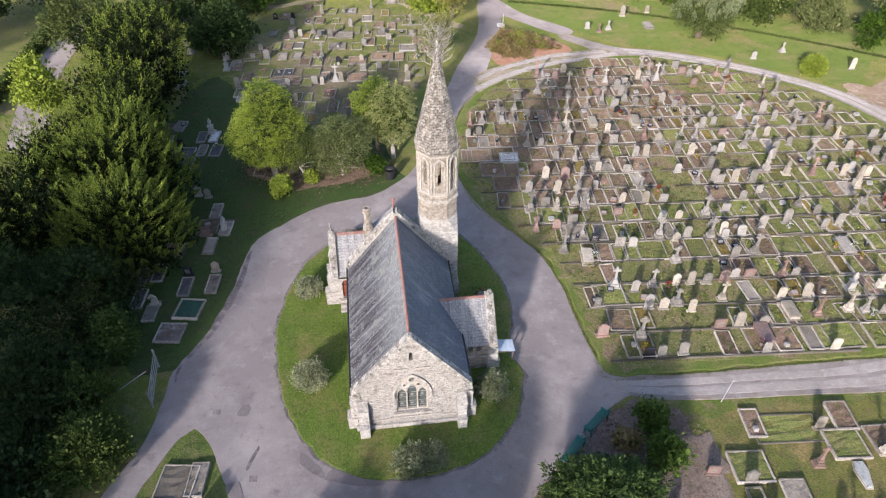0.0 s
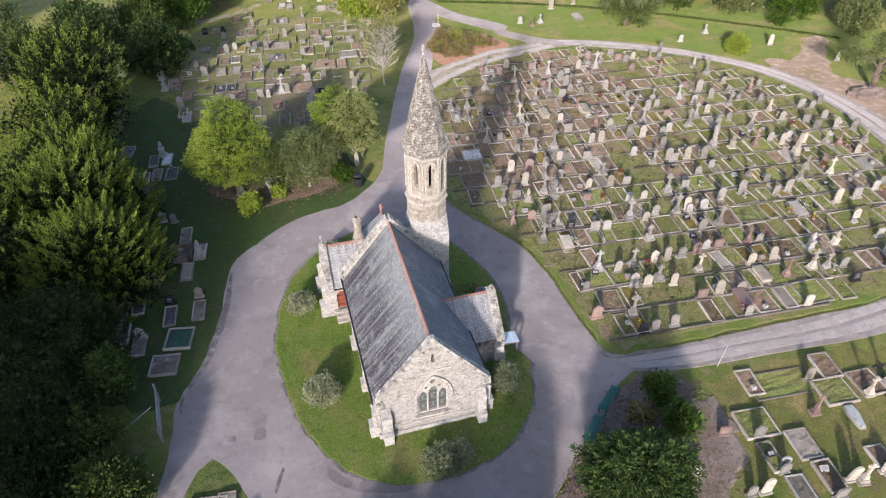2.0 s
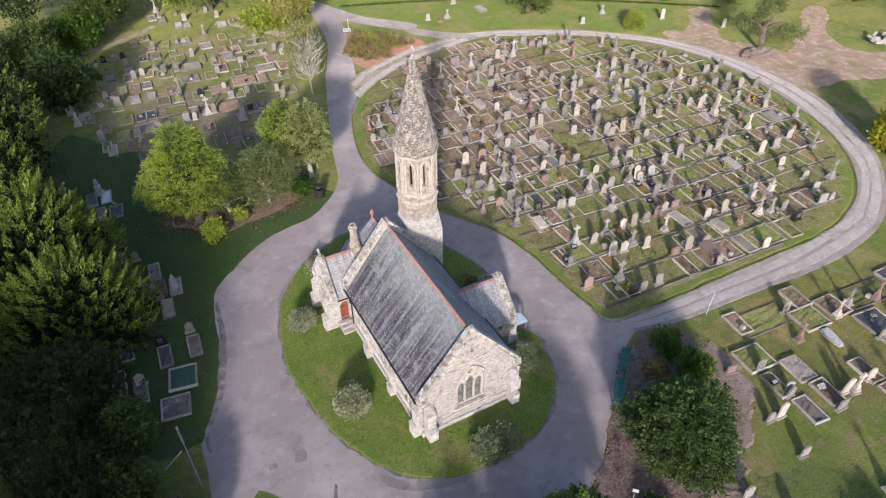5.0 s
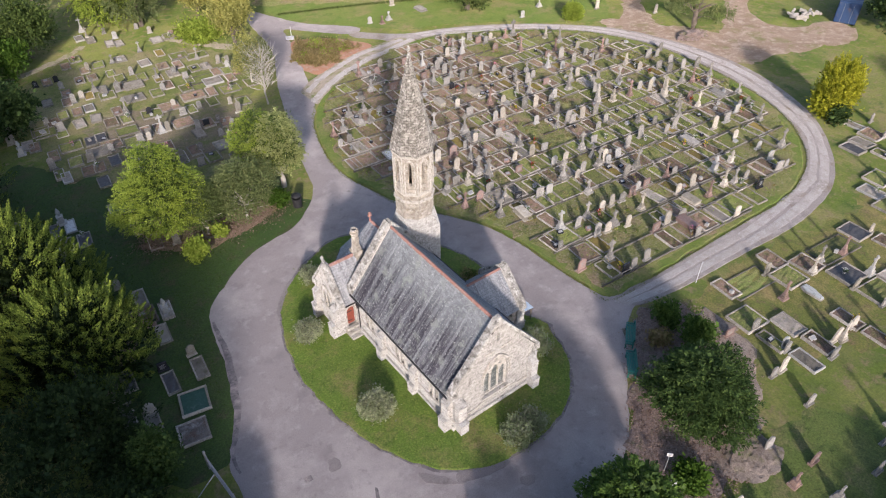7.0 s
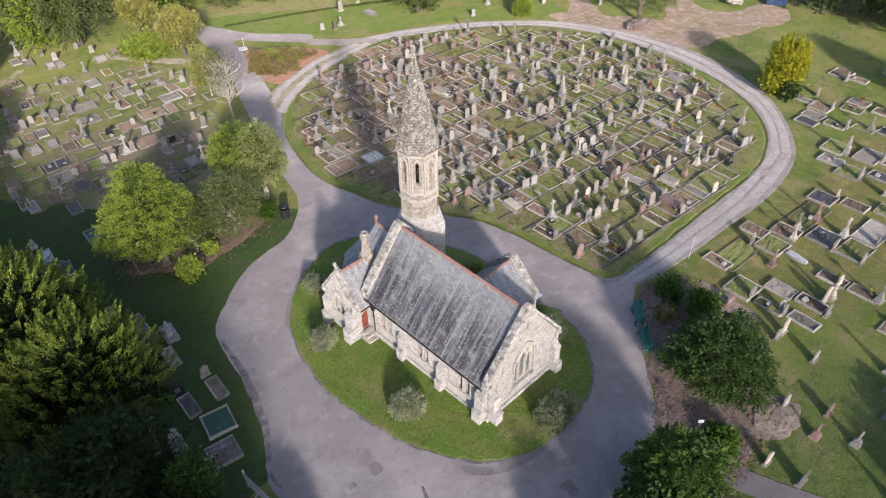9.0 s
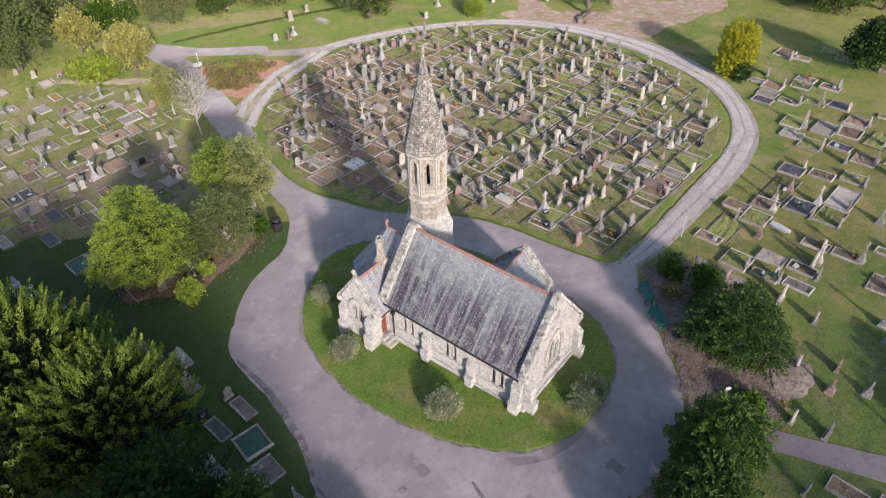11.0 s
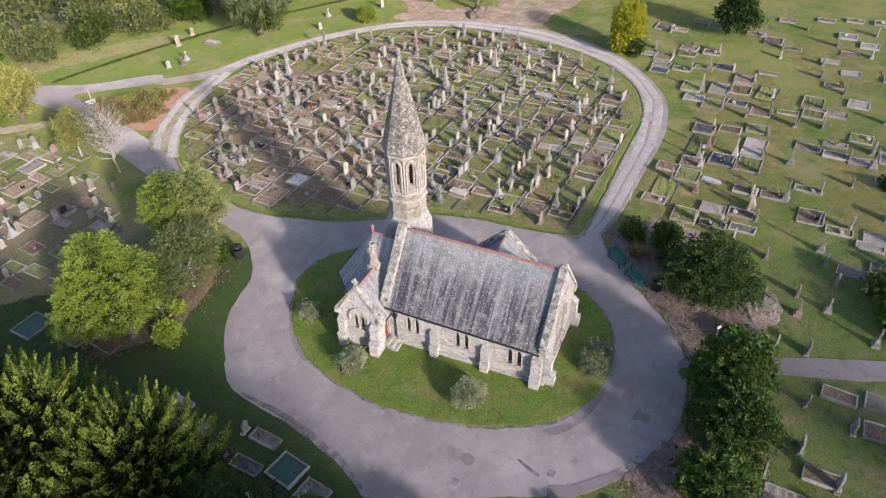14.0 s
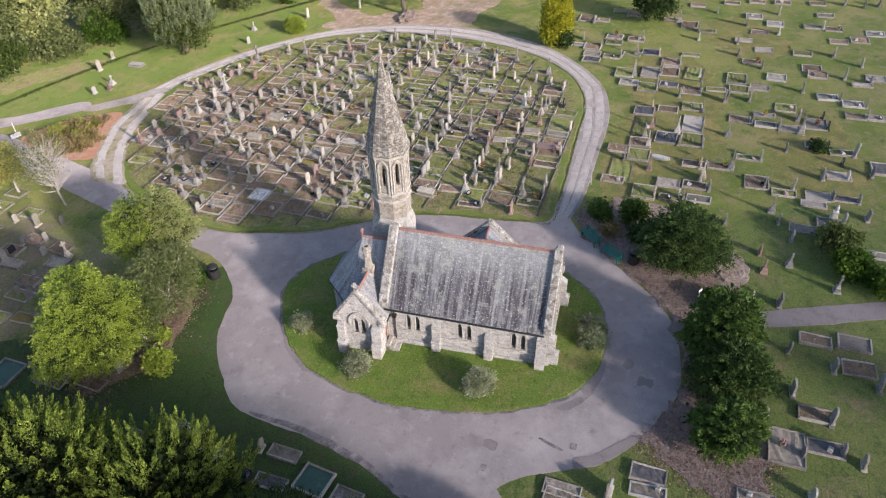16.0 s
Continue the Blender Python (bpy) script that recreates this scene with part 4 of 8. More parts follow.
add("hood_mould", hood(WS @ pose(span / 2, 0, 0), 0.72, 2.7, 3.62, 0.10, 0.09), DRESSED)
add("string_course", blocks((WX0 - 0.06, WX0 + 0.1, WY0, WY1, 1.48, 1.57)), DRESSED)
door_m = pose(0, WY0, 0)
add("wing_wall", plate([(WX0 + 0.4, BASE), (-HALF + 0.05, BASE), (-HALF + 0.05, WE + 0.1), (WX0 + 0.4, WE + 0.1)], [arch(-3.48, 0.30, 0.74, 1.95, 2.38)], 0.35, door_m), STONE)
add("wing_wall", blocks((WX0 + 0.4, -2.6, WY1 - 0.35, WY1, BASE, WE + 0.1)), STONE)
dr = add("door", plate(arch(-3.48, 0.30, 0.74, 1.95, 2.38), [], 0.06, pose(0, WY0 + 0.14, 0)), RED_PAINT, "red-brown painted pointed plank door")
add("hinge", blocks((-3.76, -3.35, WY0 + 0.12, WY0 + 0.14, 1.0, 1.05), (-3.76, -3.35, WY0 + 0.12, WY0 + 0.14, 1.8, 1.85)), BLACK_IRON, "", dr)
add("door_frame", plate(arch(-3.48, 0.38, 0.70, 1.95, 2.48), [arch(-3.48, 0.30, 0.74, 1.95, 2.38)], 0.1, pose(0, WY0 - 0.03, 0)), DRESSED)
for k in range(3):
    add("step", soft(blocks((-3.98, -HALF - 0.12, WY0 - 0.30 * (3 - k), WY0 + 0.05, BASE, 0.74 - 0.18 * (2 - k))), 0.02), DRESSED, "pale worn stone door step")
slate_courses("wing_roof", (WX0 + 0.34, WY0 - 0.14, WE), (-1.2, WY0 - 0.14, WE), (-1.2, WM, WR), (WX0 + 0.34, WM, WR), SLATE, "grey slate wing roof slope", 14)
slate_courses("wing_roof", (WX0 + 0.34, WY1 + 0.14, WE), (-1.2, WY1 + 0.14, WE), (-1.2, WM, WR), (WX0 + 0.34, WM, WR), SHADE_SLATE, "", 14)
rake(pose(WX0, WM, 0, 0, 0, -90), span / 2, WE + 0.25, WR + 0.18, 0.40, 0.14)
ridge_tiles((WX0 + 0.4, WM, WR), (-1.95, WM, WR), 6)
add("gutter", tube(bmesh.new(), [(WX0 + 0.3, WY0 - 0.2, WE - 0.06), (-HALF - 0.1, WY0 - 0.2, WE - 0.06)], [0.05, 0.05], 8), BLACK_IRON)
buttress(WS @ pose(0.30, 0, 0), 0.5, 0.55, 2.3)
buttress(WS @ pose(span - 0.30, 0, 0), 0.62, 0.62, 2.4)
bm = bmesh.new()
box(bm, -0.05, 0.05, -0.07, 0.07, 0, 0.62)
box(bm, -0.05, 0.05, -0.24, 0.24, 0.30, 0.42)
box(bm, -0.12, 0.12, -0.16, 0.16, -0.12, 0.04, 0.8)
for a in range(12):
    t0, t1 = a * math.pi / 6, (a + 1) * math.pi / 6
    v = [bm.verts.new((x, r * math.cos(t), 0.36 + r * math.sin(t))) for x in (-0.03, 0.03) for r in (0.13, 0.18) for t in (t0, t1)]
    for f in ((0, 1, 3, 2), (4, 6, 7, 5), (2, 3, 7, 6), (0, 4, 5, 1)):
        bm.faces.new([v[i] for i in f])
bmesh.ops.translate(bm, verts=bm.verts[:], vec=(WX0 + 0.1, WM, WR + 0.30))
add("gable_cross", bm, LICHEN, "weathered stone wheel cross on the wing gable")
# chimney
bm = bmesh.new()
ch = (-1.76, 12.1)
box(bm, ch[0] - 0.30, ch[0] + 0.30, ch[1] - 0.34, ch[1] + 0.34, 4.3, 5.35)
loft(bm, [ring(0.36, 5.35, 8, 0.39, *ch), ring(0.25, 5.75, 8, 0.39, *ch), ring(0.22, 6.55, 8, 0.39, *ch)])
loft(bm, [ring(0.24, 6.55, 8, 0.39, *ch), ring(0.30, 6.68, 8, 0.39, *ch), ring(0.30, 6.80, 8, 0.39, *ch), ring(0.24, 6.86, 8, 0.39, *ch), ring(0.25, 7.02, 8, 0.39, *ch), ring(0.15, 7.02, 8, 0.39, *ch), ring(0.14, 6.75, 8, 0.39, *ch)])
add("chimney", bm, TOWER_STONE, "octagonal buff stone chimney shaft")
add("flashing", blocks((ch[0] - 0.36, ch[0] - 0.28, ch[1] - 0.42, ch[1] + 0.42, 4.75, 5.0)), LEAD, "pale lead flashing")
add("flashing", blocks((-3.0, -2.9, LONG - 0.02, LONG + 0.10, 2.9, 4.2), (-3.2, -2.6, LONG + 0.0, LONG + 0.22, 2.85, 2.95)), LEAD)

# west apse with hipped polygonal roof
AE, AR = 3.05, 6.35
eave = [(-3.05, LONG), (-3.05, 13.5), (-1.25, 15.35), (1.25, 15.35), (3.05, 13.5), (3.05, LONG)]
tops = [(0, LONG), (0, 13.0), (0, 13.0), (0, 13.0), (0, 13.0), (0, LONG)]
for i in range(5):
    a, b = eave[i], eave[i + 1]
    c, d = tops[i + 1], tops[i]
    pts = [(*a, AE), (*b, AE), (*c, AR), (*d, AR)]
    if i in (1, 2, 3):
        bm = bmesh.new()
        A, B, T = Vector(pts[0]), Vector(pts[1]), Vector(pts[2])
        n = (B - A).cross(T - A).normalized()
        n = n if n.z > 0 else -n
        rows = 16
        line = [(A - n * 0.06, B - n * 0.06)]
        for k in range(rows):
            f0, f1 = k / rows, min((k + 1) / rows, 0.995)
            line += [(A.lerp(T, f0) + n * 0.016, B.lerp(T, f0) + n * 0.016), (A.lerp(T, f1), B.lerp(T, f1))]
        line.append((A.lerp(T, 0.995) - n * 0.06, B.lerp(T, 0.995) - n * 0.06))
        vs = [(bm.verts.new(p), bm.verts.new(r)) for p, r in line]
        for (p, r), (u, w2) in zip(vs, vs[1:] + vs[:1]):
            bm.faces.new((p, r, w2, u))
        bmesh.ops.recalc_face_normals(bm, faces=bm.faces[:])
        add("apse_roof", bm, SHADE_SLATE if i > 1 else SLATE, "steep hipped slate roof face")
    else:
        slate_courses("apse_roof", pts[0], pts[1], pts[2], pts[3], SLATE if i == 0 else SHADE_SLATE, "steep slate roof face", 16)
wall_line = [(x * 0.93, y - (0.2 if y > 11 else 0)) for x, y in eave]
for i in range(5):
    (ax, ay), (bx, by) = wall_line[i], wall_line[i + 1]
    ln = math.hypot(bx - ax, by - ay)
    m = pose(bx, by, 0, 0, 0, math.degrees(math.atan2(ay - by, ax - bx)))
    hole = [arch(ln / 2, 0.17, 1.4, 2.2, 2.6)] if i in (1, 2, 3) else []
    add("apse_wall", plate([(0, BASE), (ln, BASE), (ln, AE + 0.05), (0, AE + 0.05)], hole, 0.35, m), STONE, "rubble stone apse wall")
    if hole:
        lancet_window(m @ pose(ln / 2, 0, 0), 0.17, 1.4, 2.2, 2.6, 0.18)
add("gutter", tube(bmesh.new(), [(x * 1.01, y + 0.03, AE - 0.04) for x, y in eave], [0.05] * 6, 6), BLACK_IRON)
ridge_tiles((0, LONG, AR), (0, 13.0, AR), 5)
bm = bmesh.new()
loft(bm, [ring(0.10, AR - 0.05, 8, 0, 0, 13.05), ring(0.06, AR + 0.14, 8, 0, 0, 13.05), ring(0.05, AR + 0.38, 8, 0, 0, 13.05)])
loft(bm, [ring(0.05, AR + 0.36, 8, 0, 0, 13.05), ring(0.13, AR + 0.48, 8, 0, 0, 13.05), ring(0.05, AR + 0.62, 8, 0, 0, 13.05)])
box(bm, -0.14, 0.14, 13.0, 13.1, AR + 0.30, AR + 0.38)
add("finial", bm, TERRACOTTA, "red terracotta ridge finial")

# north transept
TX, TY, TH, TE, TR = 5.27, 5.48, 1.95, 2.75, 4.82
TN = pose(TX, TY - TH, 0, 0, 0, 90)
add("transept_gable", plate([(0, BASE), (2 * TH, BASE), (2 * TH, TE + 0.3), (TH, TR + 0.2), (0, TE + 0.3)], [arch(TH, 0.35, 1.3, 2.3, 3.0)], 0.42, TN), STONE, "rubble stone transept gable")
lancet_window(TN @ pose(TH, 0, 0), 0.35, 1.3, 2.3, 3.0, 0.2)
m = pose(2.9, TY - TH + 0.12, 0)
add("transept_wall", plate([(0, BASE), (2.0, BASE), (2.0, TE + 0.05), (0, TE + 0.05)], [[(0.75, 2.05), (1.05, 2.05), (1.05, 2.45), (0.75, 2.45)], [(1.25, 2.05), (1.55, 2.05), (1.55, 2.45), (1.25, 2.45)]], 0.35, m), TOWER_STONE, "warm stone transept wall with two small windows")
for x in (0.9, 1.4):
    bm = blocks((2.9 + x - 0.15, 2.9 + x + 0.15, TY - TH + 0.30, TY - TH + 0.32, 2.05, 2.45))
    add("pane", bm, GLASS, "dark glass")
add("transept_wall", blocks((2.9, 4.9, TY + TH - 0.47, TY + TH - 0.12, BASE, TE + 0.05)), STONE)
add("string_course", blocks((2.95, 5.0, TY - TH + 0.05, TY - TH + 0.2, 1.55, 1.66)), DRESSED)
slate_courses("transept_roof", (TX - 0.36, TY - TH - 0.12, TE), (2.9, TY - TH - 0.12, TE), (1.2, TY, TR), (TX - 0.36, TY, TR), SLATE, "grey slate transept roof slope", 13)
slate_courses("transept_roof", (TX - 0.36, TY + TH + 0.12, TE), (2.9, TY + TH + 0.12, TE), (1.2, TY, TR), (TX - 0.36, TY, TR), SHADE_SLATE, "", 13)
rake(pose(TX, TY, 0, 0, 0, 90), TH, TE + 0.25, TR + 0.18, 0.40, 0.14)
ridge_tiles((1.7, TY, TR), (TX - 0.4, TY, TR), 8)
bm = bmesh.new()
tube(bm, [(1.95, TY - 0.35, TR - 0.30), (3.25, TY - TH - 0.05, TE + 0.10)], [0.07, 0.07], 4)
add("valley_flashing", bm, LEAD, "pale lead valley flashing")
add("finial_base", soft(blocks((TX - 0.28, TX + 0.02, TY - 0.16, TY + 0.16, TR + 0.16, TR + 0.42, 0.75)), 0.03), LICHEN)
buttress(TN @ pose(0.25, 0, 0), 0.45, 0.35, 2.1)
buttress(TN @ pose(2 * TH - 0.25, 0, 0), 0.45, 0.35, 2.1)
# lean-to of pale blue sheeting
lean = thing("lean_to", "pale blue corrugated sheet lean-to beside the transept", "lean-to", (-1.18, 23.75, 0), 5.0)
bm = bmesh.new()
rows = [[bm.verts.new((5.50 + 1.12 * i, 3.86 + 0.95 * k / 24, 1.62 - 0.14 * i + 0.018 * (k % 2))) for k in range(25)] for i in (0, 1)]
for k in range(24):
    bm.faces.new((rows[0][k], rows[1][k], rows[1][k + 1], rows[0][k + 1]))
part("sheet", bm, BLUE_SHEET, lean)
for x, y in ((6.5, 3.95), (6.5, 4.72), (5.58, 3.95), (5.58, 4.72)):
    part("post", blocks((x - 0.035, x + 0.035, y - 0.035, y + 0.035, 0.2, 1.48)), WOOD, lean)
part("rail", blocks((5.55, 6.55, 3.93, 3.97, 1.38, 1.46), (5.55, 6.55, 4.70, 4.74, 1.38, 1.46)), WOOD, lean)

# tower and spire
CX, CY, AP = 2.77, 11.82, 1.17
R8 = AP / math.cos(math.pi / 8)
T8 = math.pi / 8


def square_ring(h, z, c=0.04):
    p = [(h, -c), (h, c), (c, h), (-c, h), (-h, c), (-h, -c), (-c, -h), (c, -h)]
    q = [(h, -h + c), (h, h - c), (h - c, h), (-h + c, h), (-h, h - c), (-h, -h + c), (-h + c, -h), (h - c, -h)]
    return [(CX + x, CY + y, z) for x, y in q]


def oct_ring(r, z):
    k = r / math.cos(T8)
    return [(CX + k * math.cos(-T8 + i * math.pi / 4), CY + k * math.sin(-T8 + i * math.pi / 4), z) for i in range(8)]


bm = bmesh.new()
loft(bm, [square_ring(AP + 0.16, BASE), square_ring(AP + 0.16, 1.2), square_ring(AP + 0.04, 1.4), square_ring(AP + 0.03, 5.55), oct_ring(AP + 0.03, 6.75)], caps=False)
add("tower_base", bm, STONE, "square rubble stone tower base with broaches")
bm = bmesh.new()
loft(bm, [oct_ring(AP, 6.7), oct_ring(AP, 8.10)], caps=False)
loft(bm, [oct_ring(AP - 0.3, 8.0), oct_ring(AP - 0.3, 8.2)])
add("tower_shaft", bm, TOWER_STONE, "octagonal buff ashlar shaft")
for z, h, o in ((8.05, 0.16, 0.10), (8.62, 0.10, 0.05), (11.38, 0.16, 0.10)):
    bm = bmesh.new()
    loft(bm, [oct_ring(AP, z - 0.08), oct_ring(AP + o, z), oct_ring(AP + o, z + h * 0.6), oct_ring(AP, z + h)], caps=False)
    add("string_course", bm, DRESSED)
side = 2 * AP * math.tan(T8)
for i in range(8):
    a = i * 45.0
    m = pose(CX, CY, 0, 0, 0, a) @ pose(0, -AP, 0)
    face = add("belfry_face", plate([(-side / 2, 8.1), (side / 2, 8.1), (side / 2, 11.5), (-side / 2, 11.5)], [arch(0, 0.12, 9.35, 10.75, 11.0)], 0.28, m), TOWER_STONE, "buff ashlar belfry face with a lancet opening")
    o, q = arch(0, 0.36, 8.75, 10.75, 11.28, 8), arch(0, 0.27, 8.80, 10.75, 11.17, 8)
    add("arch_moulding", plate(o, [q], 0.09, m @ pose(0, -0.08, 0)), DRESSED, "", face)
for i in range(8):
    a = i * math.pi / 4 - T8
    bm = tube(bmesh.new(), [(CX + R8 * 1.0 * math.cos(a), CY + R8 * math.sin(a), 8.7), (CX + R8 * math.cos(a), CY + R8 * math.sin(a), 11.4)], [0.055, 0.055], 6)
    add("angle_shaft", bm, DRESSED)
bm = bmesh.new()
rows = 30
rings = [oct_ring(AP, 11.48)]
for k in range(rows):
    f0, f1 = k / rows, (k + 1) / rows
    z0, z1 = 11.62 + 5.75 * f0, 11.62 + 5.75 * f1
    r0, r1 = 1.33 * (1 - f0) + 0.09 * f0, 1.33 * (1 - f1) + 0.09 * f1
    rings += [oct_ring(r0 + 0.024, z0), oct_ring(r1 + 0.004, z1)]
loft(bm, rings, caps=False)
add("spire", bm, SPIRE_STONE, "mottled grey octagonal stone spire")
bm = bmesh.new()
loft(bm, [oct_ring(0.10, 17.35), oct_ring(0.13, 17.45), oct_ring(0.06, 17.55), oct_ring(0.05, 17.75), oct_ring(0.11, 17.85), oct_ring(0.03, 18.12)])
add("spire_finial", bm, LICHEN, "pale stone finial on the spire")

# ---- memorials ----
PALE = material("pale_limestone", [(0.335, 0.306, 0.258), (0.430, 0.397, 0.343), (0.240, 0.214, 0.174)], 5.0, 40, 0.9, 0.4, per="object", spots=[((0.19, 0.165, 0.12), 6.0, 0.22), ((0.36, 0.33, 0.23), 9.0, 0.16)], bump_size=0.015)
GREY = material("lichened_grey_granite", [(0.190, 0.180, 0.166), (0.285, 0.271, 0.247), (0.133, 0.123, 0.109)], 6.0, 45, 0.9, 0.45, per="object", spots=[((0.44, 0.42, 0.36), 8.0, 0.2), ((0.13, 0.12, 0.10), 6.0, 0.15)], bump_size=0.015)
ROSE = material("pink_granite", [(0.240, 0.150, 0.125), (0.300, 0.200, 0.170), (0.210, 0.155, 0.132)], 8.0, 60, 0.7, 0.3, per="object", spots=((0.42, 0.36, 0.30), 9.0, 0.15), bump_size=0.01)
MARBLE = material("white_marble", [(0.37, 0.358, 0.332), (0.44, 0.428, 0.405), (0.28, 0.265, 0.238)], 5.0, 40, 0.6, 0.2, spots=((0.45, 0.43, 0.38), 8.0, 0.12), bump_size=0.01)
BLACK = material("polished_black_granite", [(0.022, 0.022, 0.025), (0.04, 0.04, 0.045)], 20.0, 80, 0.25, 0.05)
KERB = material("weathered_kerb_stone", [(0.285, 0.256, 0.222), (0.388, 0.355, 0.315), (0.182, 0.160, 0.130)], 4.0, 35, 0.92, 0.5, per="object", spots=[((0.16, 0.145, 0.115), 6.0, 0.2), ((0.52, 0.50, 0.45), 7.0, 0.2)], bump_size=0.02)
COFFIN = material("pale_blue_grey_stone", [(0.34, 0.36, 0.36), (0.44, 0.46, 0.46), (0.26, 0.275, 0.27)], 3.0, 30, 0.9, 0.4, spots=[((0.16, 0.16, 0.14), 4.0, 0.2)], bump_size=0.015)
OLD_KERB = material("mossy_kerb_stone", [(0.190, 0.172, 0.142), (0.270, 0.247, 0.210), (0.120, 0.108, 0.080)], 3.0, 32, 0.94, 0.5, per="object", spots=[((0.10, 0.10, 0.05), 4.0, 0.24), ((0.42, 0.40, 0.35), 6.0, 0.2)], bump_size=0.02)
EDGING = material("dark_edging_stone", [(0.105, 0.094, 0.076), (0.17, 0.153, 0.128), (0.07, 0.064, 0.048)], 2.0, 30, 0.95, 0.6, per="object", bump_size=0.03)
FILL = {
    "grass": material("grave_grass", [(0.125, 0.152, 0.036), (0.175, 0.190, 0.056), (0.21, 0.19, 0.075)], 2.0, 11, 0.95, 0.7, per="object", spots=[((0.21, 0.17, 0.085), 2.0, 0.25), ((0.08, 0.11, 0.024), 3.0, 0.2)], bump_size=0.06, grit=0.7),
    "soil": material("brown_grave_soil", [(0.185, 0.116, 0.082), (0.255, 0.168, 0.124), (0.128, 0.092, 0.058)], 2.0, 11, 0.95, 0.7, per="object", spots=[((0.12, 0.125, 0.04), 2.2, 0.36), ((0.27, 0.22, 0.17), 3.5, 0.2)], bump_size=0.06, grit=0.7),
    "chips": material("grey_stone_chips", [(0.215, 0.190, 0.160), (0.295, 0.266, 0.228), (0.15, 0.128, 0.095)], 5.0, 45, 0.95, 0.7, per="object", spots=((0.12, 0.13, 0.06), 3.0, 0.2), bump_size=0.03),
    "white": material("white_marble_chips", [(0.62, 0.62, 0.62), (0.76, 0.76, 0.75), (0.50, 0.49, 0.47)], 5.0, 45, 0.95, 0.7, spots=((0.22, 0.22, 0.18), 3.0, 0.15), bump_size=0.03),
    "slab": material("concrete_slab", [(0.26, 0.234, 0.203), (0.325, 0.298, 0.262), (0.19, 0.167, 0.138)], 2.0, 35, 0.92, 0.4, per="object", spots=((0.18, 0.17, 0.14), 3.0, 0.2), bump_size=0.015),
    "moss": material("ochre_moss", [(0.17, 0.13, 0.035), (0.22, 0.16, 0.045), (0.11, 0.11, 0.03)], 2.5, 30, 0.95, 0.8, per="object", bump_size=0.05),
    "teal": material("teal_glass_chips", [(0.014, 0.058, 0.034), (0.030, 0.085, 0.052)], 4.0, 60, 0.5, 0.6, spots=((0.08, 0.12, 0.10), 3.0, 0.12), bump_size=0.02),
    "mottled": material("mottled_chips", [(0.13, 0.115, 0.105), (0.20, 0.18, 0.165), (0.09, 0.075, 0.062)], 3.0, 30, 0.95, 0.7, spots=[((0.38, 0.36, 0.34), 2.4, 0.26), ((0.14, 0.085, 0.06), 1.6, 0.3)], bump_size=0.03, grit=0.8),
    "dark": material("dark_chippings", [(0.06, 0.058, 0.06), (0.11, 0.105, 0.105)], 4.0, 60, 0.7, 0.6, bump_size=0.02),
}
STORE = (0, -60, -30)      # where each kind's first one is made before it is set in place


def slab_profile(kind, w, h):
    half = w / 2
    if kind == "round":
        return [(-half, 0), (half, 0)] + [(half * math.cos(a * math.pi / 10), h - half * 0.75 + half * 0.75 * math.sin(a * math.pi / 10)) for a in range(11)]
    if kind == "gothic":
        return [(x, z) for x, z in arch(0, half, 0, h - half * 1.1, h, 6)]
    if kind == "shoulder":
        k = half * 0.62
        return [(-half, 0), (half, 0), (half, h * 0.80), (k, h * 0.84)] + [(k * math.cos(a * math.pi / 8), h * 0.84 + (h * 0.16) * math.sin(a * math.pi / 8)) for a in range(1, 8)] + [(-k, h * 0.84), (-half, h * 0.80)]
    return [(-half, 0), (half, 0), (half, h * 0.97), (half * 0.5, h), (-half * 0.5, h), (-half, h * 0.97)]


def extruded(profile, y0, y1, z=0.0):
    bm = bmesh.new()
    a = [bm.verts.new((x, y0, z + h)) for x, h in profile]
    b = [bm.verts.new((x, y1, z + h)) for x, h in profile]
    bm.faces.new(a)
    bm.faces.new(b[::-1])
    for i in range(len(a)):
        j = (i + 1) % len(a)
        bm.faces.new((a[j], a[i], b[i], b[j]))
    bmesh.ops.recalc_face_normals(bm, faces=bm.faces[:])
    rim = [e for e in bm.edges if abs(e.verts[0].co.y - e.verts[1].co.y) < 1e-5]
    bmesh.ops.bevel(bm, geom=rim, offset=0.012, segments=1, affect="EDGES")
    return bm


def headstone(kind, w, h, mat, label, category="headstone"):
    ob = thing("headstone", label, category, STORE, group="headstones")
    part("slab", extruded(slab_profile(kind, w, h), -0.06, 0.07, 0.12), mat, ob)
    part("plinth", soft(blocks((-w / 2 - 0.1, w / 2 + 0.1, -0.17, 0.18, -0.1, 0.14, 0.94)), 0.015), mat, ob)
    bm = blocks(*[(-w * 0.3, w * 0.3 - 0.05 * (i % 3), -0.064, -0.061, h * 0.80 - 0.09 * i, h * 0.80 - 0.09 * i + 0.03) for i in range(5)])
    part("inscription", bm, GREY_PAINT, ob, "faint unreadable lines of lettering")
    return ob


